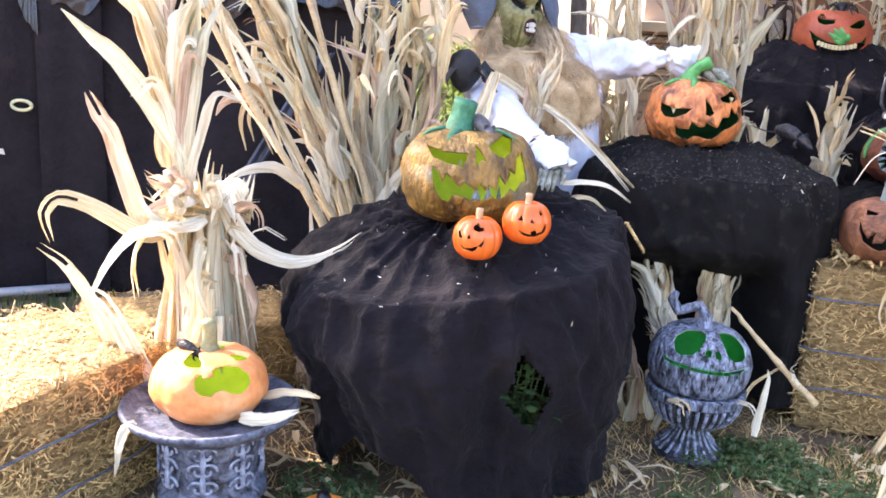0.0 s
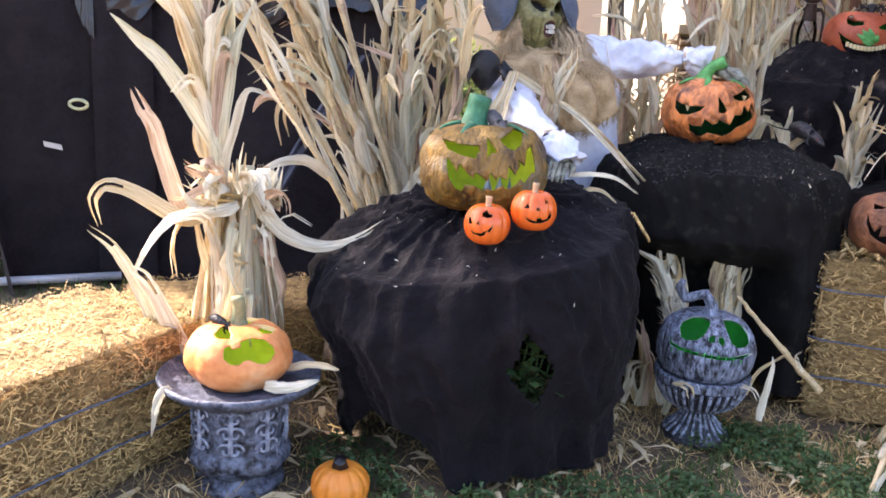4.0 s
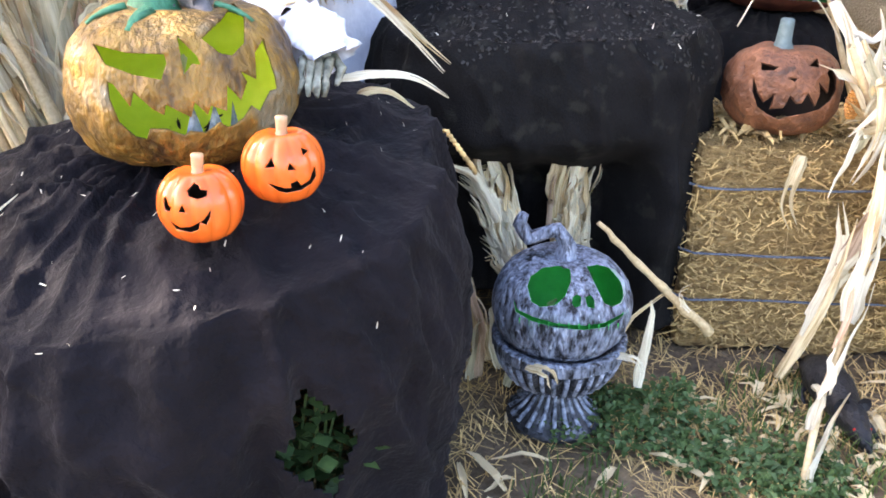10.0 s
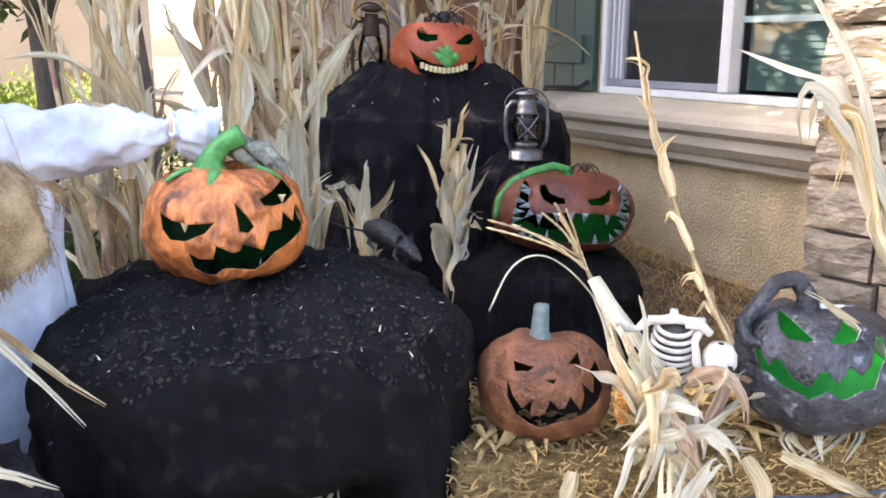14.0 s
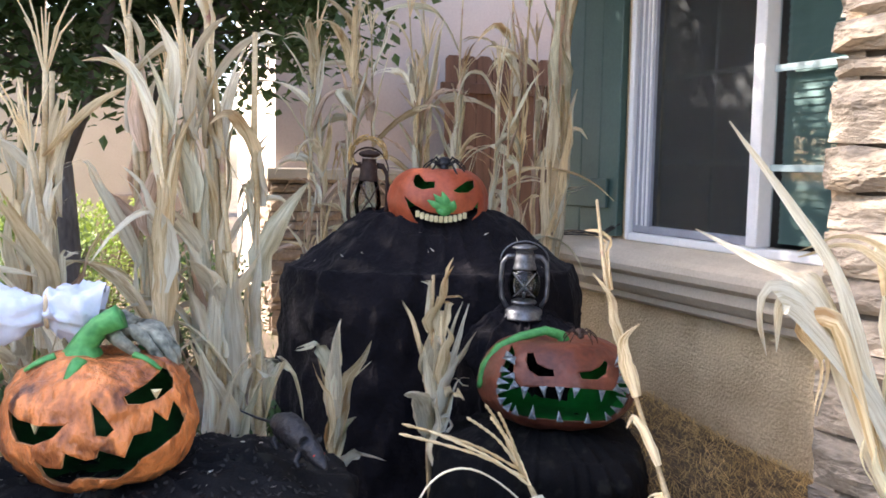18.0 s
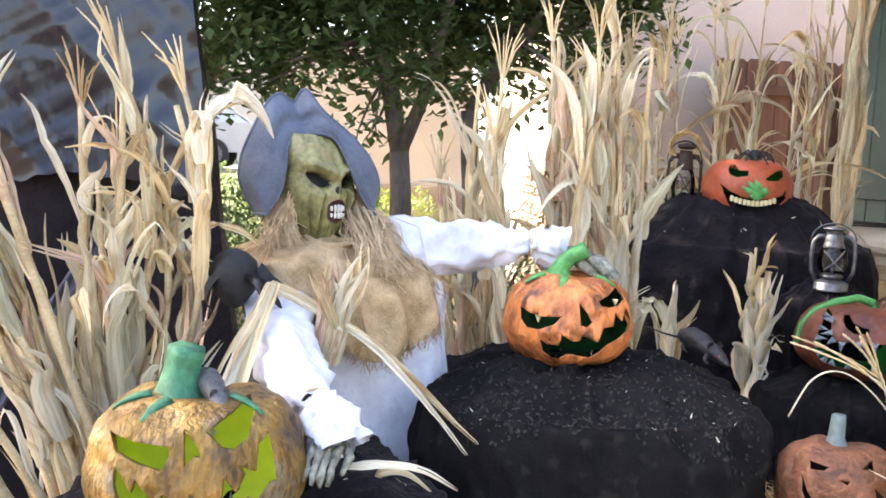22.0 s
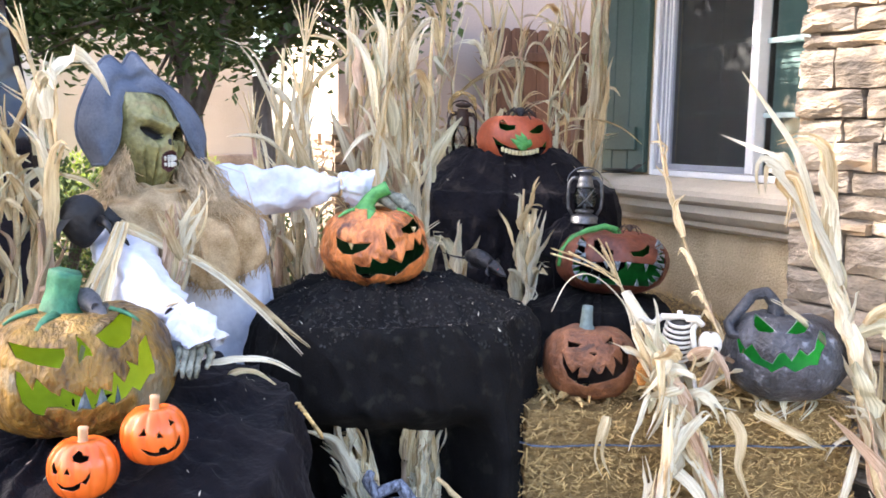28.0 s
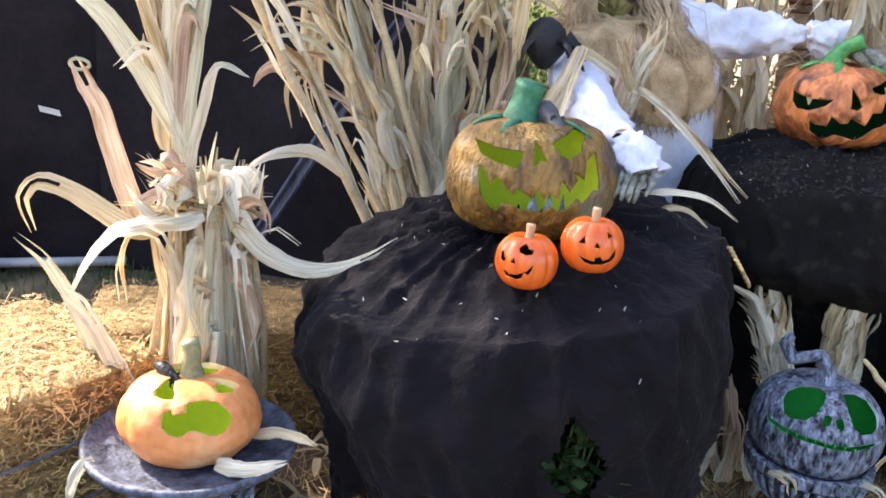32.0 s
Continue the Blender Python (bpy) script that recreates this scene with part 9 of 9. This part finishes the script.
# straw, grass, weeds and litter on the ground
def scatter(name, boxes, n, make, mat, label, category, seed):
    rnd = random.Random(seed)
    g = Geo()
    w = [(b[2] - b[0]) * (b[3] - b[1]) * b[4] for b in boxes]
    for _ in range(n):
        b = rnd.choices(boxes, w)[0]
        x, y = rnd.uniform(b[0], b[2]), rnd.uniform(b[1], b[3])
        if len(b) > 5 and wob(x, y, seed, 2.2) < b[5]:
            continue
        make(g, rnd, x, y, ground_z(x, y))
    return tagged(part(name, g, mat), label, category, kind="stuff")


def straw_bit(g, rnd, x, y, z):
    a, L, w = rnd.uniform(0, 3.14), rnd.uniform(0.02, 0.075), rnd.uniform(0.0008, 0.0019)
    c, s = math.cos(a), math.sin(a)
    t = rnd.uniform(0.0, 0.03)
    z += rnd.uniform(0.002, 0.014)
    g.face_list([(x - s * w, y + c * w, z), (x + s * w, y - c * w, z), (x + c * L + s * w, y + s * L - c * w, z + t), (x + c * L - s * w, y + s * L + c * w, z + t)], [(0, 1, 2, 3)])


def husk_bit(g, rnd, x, y, z):
    a, L, w = rnd.uniform(0, 6.28), rnd.uniform(0.05, 0.16), rnd.uniform(0.006, 0.014)
    c, s = math.cos(a), math.sin(a)
    z += rnd.uniform(0.004, 0.02)
    rows = []
    for i in range(5):
        q = i / 4
        ww = w * math.sin(math.pi * (0.15 + 0.8 * q))
        zz = z + 0.025 * math.sin(q * 3.1) * rnd.random()
        px, py = x + c * L * q, y + s * L * q
        rows.append([(px - s * ww, py + c * ww, zz + 0.003), (px, py, zz), (px + s * ww, py - c * ww, zz + 0.003)])
    g.grid(rows)


def grass_bit(g, rnd, x, y, z):
    a, h = rnd.uniform(0, 6.28), rnd.uniform(0.025, 0.07)
    c, s, w = math.cos(a), math.sin(a), rnd.uniform(0.0012, 0.0025)
    l = rnd.uniform(0.2, 0.9) * h
    g.face_list([(x - s * w, y + c * w, z - 0.004), (x + s * w, y - c * w, z - 0.004), (x + c * l * 0.4 + s * w, y + s * l * 0.4 - c * w, z + h * 0.7), (x + c * l, y + s * l, z + h), (x + c * l * 0.4 - s * w, y + s * l * 0.4 + c * w, z + h * 0.7)], [(0, 1, 2, 4), (4, 2, 3)])


def weed_bit(g, rnd, x, y, z):
    for _ in range(7):
        a, L = rnd.uniform(0, 6.28), rnd.uniform(0.012, 0.028)
        c, s, w = math.cos(a), math.sin(a), L * 0.34
        bx, by, bz = x + rnd.uniform(-0.02, 0.02), y + rnd.uniform(-0.02, 0.02), z + rnd.uniform(0.005, 0.055)
        t = rnd.uniform(-0.008, 0.014)
        g.face_list([(bx, by, bz), (bx + c * L * 0.5 - s * w, by + s * L * 0.5 + c * w, bz + t + 0.003), (bx + c * L, by + s * L, bz + t), (bx + c * L * 0.5 + s * w, by + s * L * 0.5 - c * w, bz + t + 0.003)], [(0, 1, 2, 3)])


scatter("straw_litter", [(1.0, 2.1, 3.0, 2.75, 5), (-0.3, 2.6, 3.4, 4.6, 2), (-2.0, 1.4, 0.6, 3.2, 2), (1.9, 3.2, 3.6, 5.4, 8), (0.4, 2.2, 1.3, 3.0, 2)], 38000, straw_bit, STRAW, "loose straw strewn over the ground", "straw", 1)
scatter("husk_litter", [(1.1, 2.2, 2.6, 2.75, 4), (-1.2, 1.8, 0.9, 3.0, 1.2), (0.5, 3.6, 3.0, 5.2, 1)], 620, husk_bit, HUSK, "broken husks and dead leaves on the ground", "husk litter", 2)
scatter("bale_top_husks", [(1.40, 2.95, 1.85, 3.18, 1), (1.85, 2.85, 2.36, 3.06, 1)], 190, lambda g, r, x, y, z: husk_bit(g, r, x, y, 0.622), STRAW, "pale husk scraps lying on the bale", "husk litter", 3)
scatter("weeds", [(0.75, 2.05, 1.55, 2.75, 4, 0.05), (-0.15, 1.95, 0.75, 2.3, 2.0, 0.0), (-0.4, 2.1, 0.1, 2.6, 2.0, 0.0)], 1700, weed_bit, WEED, "low green weeds round the urn foot", "weeds", 4)
scatter("grass", [(-5.0, 2.2, -1.5, 8.0, 1), (0.7, 2.0, 1.6, 2.8, 3, 0.0)], 24000, grass_bit, LAWN, "short green lawn grass", "grass", 5)
scatter("far_grass", [(-6.0, 8.0, 2.0, 14.5, 1)], 15000, lambda g, r, x, y, z: [grass_bit(g, r, x + r.uniform(-0.1, 0.1), y + r.uniform(-0.1, 0.1), z + 0.01) for _ in range(1)], LAWN, "lawn in the sun beyond the trees", "grass", 6)


def leafy_gap():
    rnd = random.Random(8)
    g = Geo()
    for _ in range(150):
        p = Vector((0.27 + rnd.gauss(0, 0.05), 2.24 + rnd.uniform(-0.03, 0.08), rnd.uniform(0.26, 0.50)))
        a = Vector((rnd.uniform(-1, 1), rnd.uniform(-1.2, 0.2), rnd.uniform(-0.6, 0.8))).normalized()
        s = a.cross(Vector((0, 0.4, 1))).normalized()
        L = rnd.uniform(0.025, 0.05)
        g.face_list([p, p + a * L * 0.5 + s * L * 0.4, p + a * L, p + a * L * 0.5 - s * L * 0.4], [(0, 1, 2, 3)])
    for _ in range(10):
        x = 0.27 + rnd.gauss(0, 0.05)
        g.tube([(x, 2.30, 0.0), (x + rnd.uniform(-0.03, 0.03), 2.28, 0.22), (x + rnd.uniform(-0.05, 0.05), 2.26, 0.46)], 0.003, 4)
    tagged(part("ground_plant", g, WEED), "leafy green plant showing in the cloth's gap", "plant")


leafy_gap()


STRAW_PALE = shade("pale_straw_chaff", (0.62, 0.55, 0.40), (0.82, 0.77, 0.62), 6, 0.75, 0.1, 60)
LEAF_DEAD = shade("dark_dead_leaf", (0.007, 0.0068, 0.0060), (0.021, 0.019, 0.016), 20, 0.8, 0.2, 60)


def on_cloth(name, cloth, n, seed, label, size, mat, w, d, wide=0.09, front=0.0, category="straw"):
    """Scraps lying on a draped top, each laid on the cloth below it."""
    bpy.context.view_layer.update()
    dg = bpy.context.evaluated_depsgraph_get()
    ev = cloth.evaluated_get(dg)
    rnd = random.Random(seed)
    g = Geo()
    for _ in range(n):
        x, y = rnd.uniform(-w, w) / 2, rnd.uniform(-d, d) / 2
        if rnd.random() < front:
            y = -d / 2 + (rnd.random() ** 2) * 0.3
        hit, p, nn, _i = ev.ray_cast(Vector((x, y, 3)), Vector((0, 0, -1)))
        if not hit or p.z < 0.3:
            continue
        if nn.z < 0:
            nn = -nn
        t = nn.cross(Vector((rnd.uniform(-1, 1), rnd.uniform(-1, 1), 0.1))).normalized()
        s = nn.cross(t)
        L = rnd.uniform(0.35, 1.0) * size
        p = p + nn * 0.003
        ww = L * wide
        g.face_list([p - s * ww, p + s * ww, p + t * L * 0.5 + s * ww * 1.1 + nn * 0.002, p + t * L * 0.5 - s * ww + nn * 0.002, p + t * L + s * ww * 0.4 + nn * 0.004, p + t * L - s * ww * 0.4 + nn * 0.004], [(0, 1, 2, 3), (3, 2, 4, 5)])
    ob = part(name, g, mat, at=cloth.matrix_basis.copy())
    tagged(ob, label, category, kind="stuff")


on_cloth("chaff", T1, 110, 1, "pale chaff scattered on the black cloth", 0.014, STRAW_PALE, 0.92, 1.0)
on_cloth("chaff", T2, 80, 2, "pale straw bits on the dusty cloth", 0.015, STRAW_PALE, 0.84, 0.86)
on_cloth("dead_leaves", T2, 1700, 3, "dark dead leaf scraps matted on the cloth", 0.012, LEAF_DEAD, 0.84, 0.86, 0.32, 0.35, "leaf litter")
on_cloth("chaff", T3, 30, 4, "few pale straw bits on the black cloth", 0.02, STRAW_PALE, 1.1, 0.8)
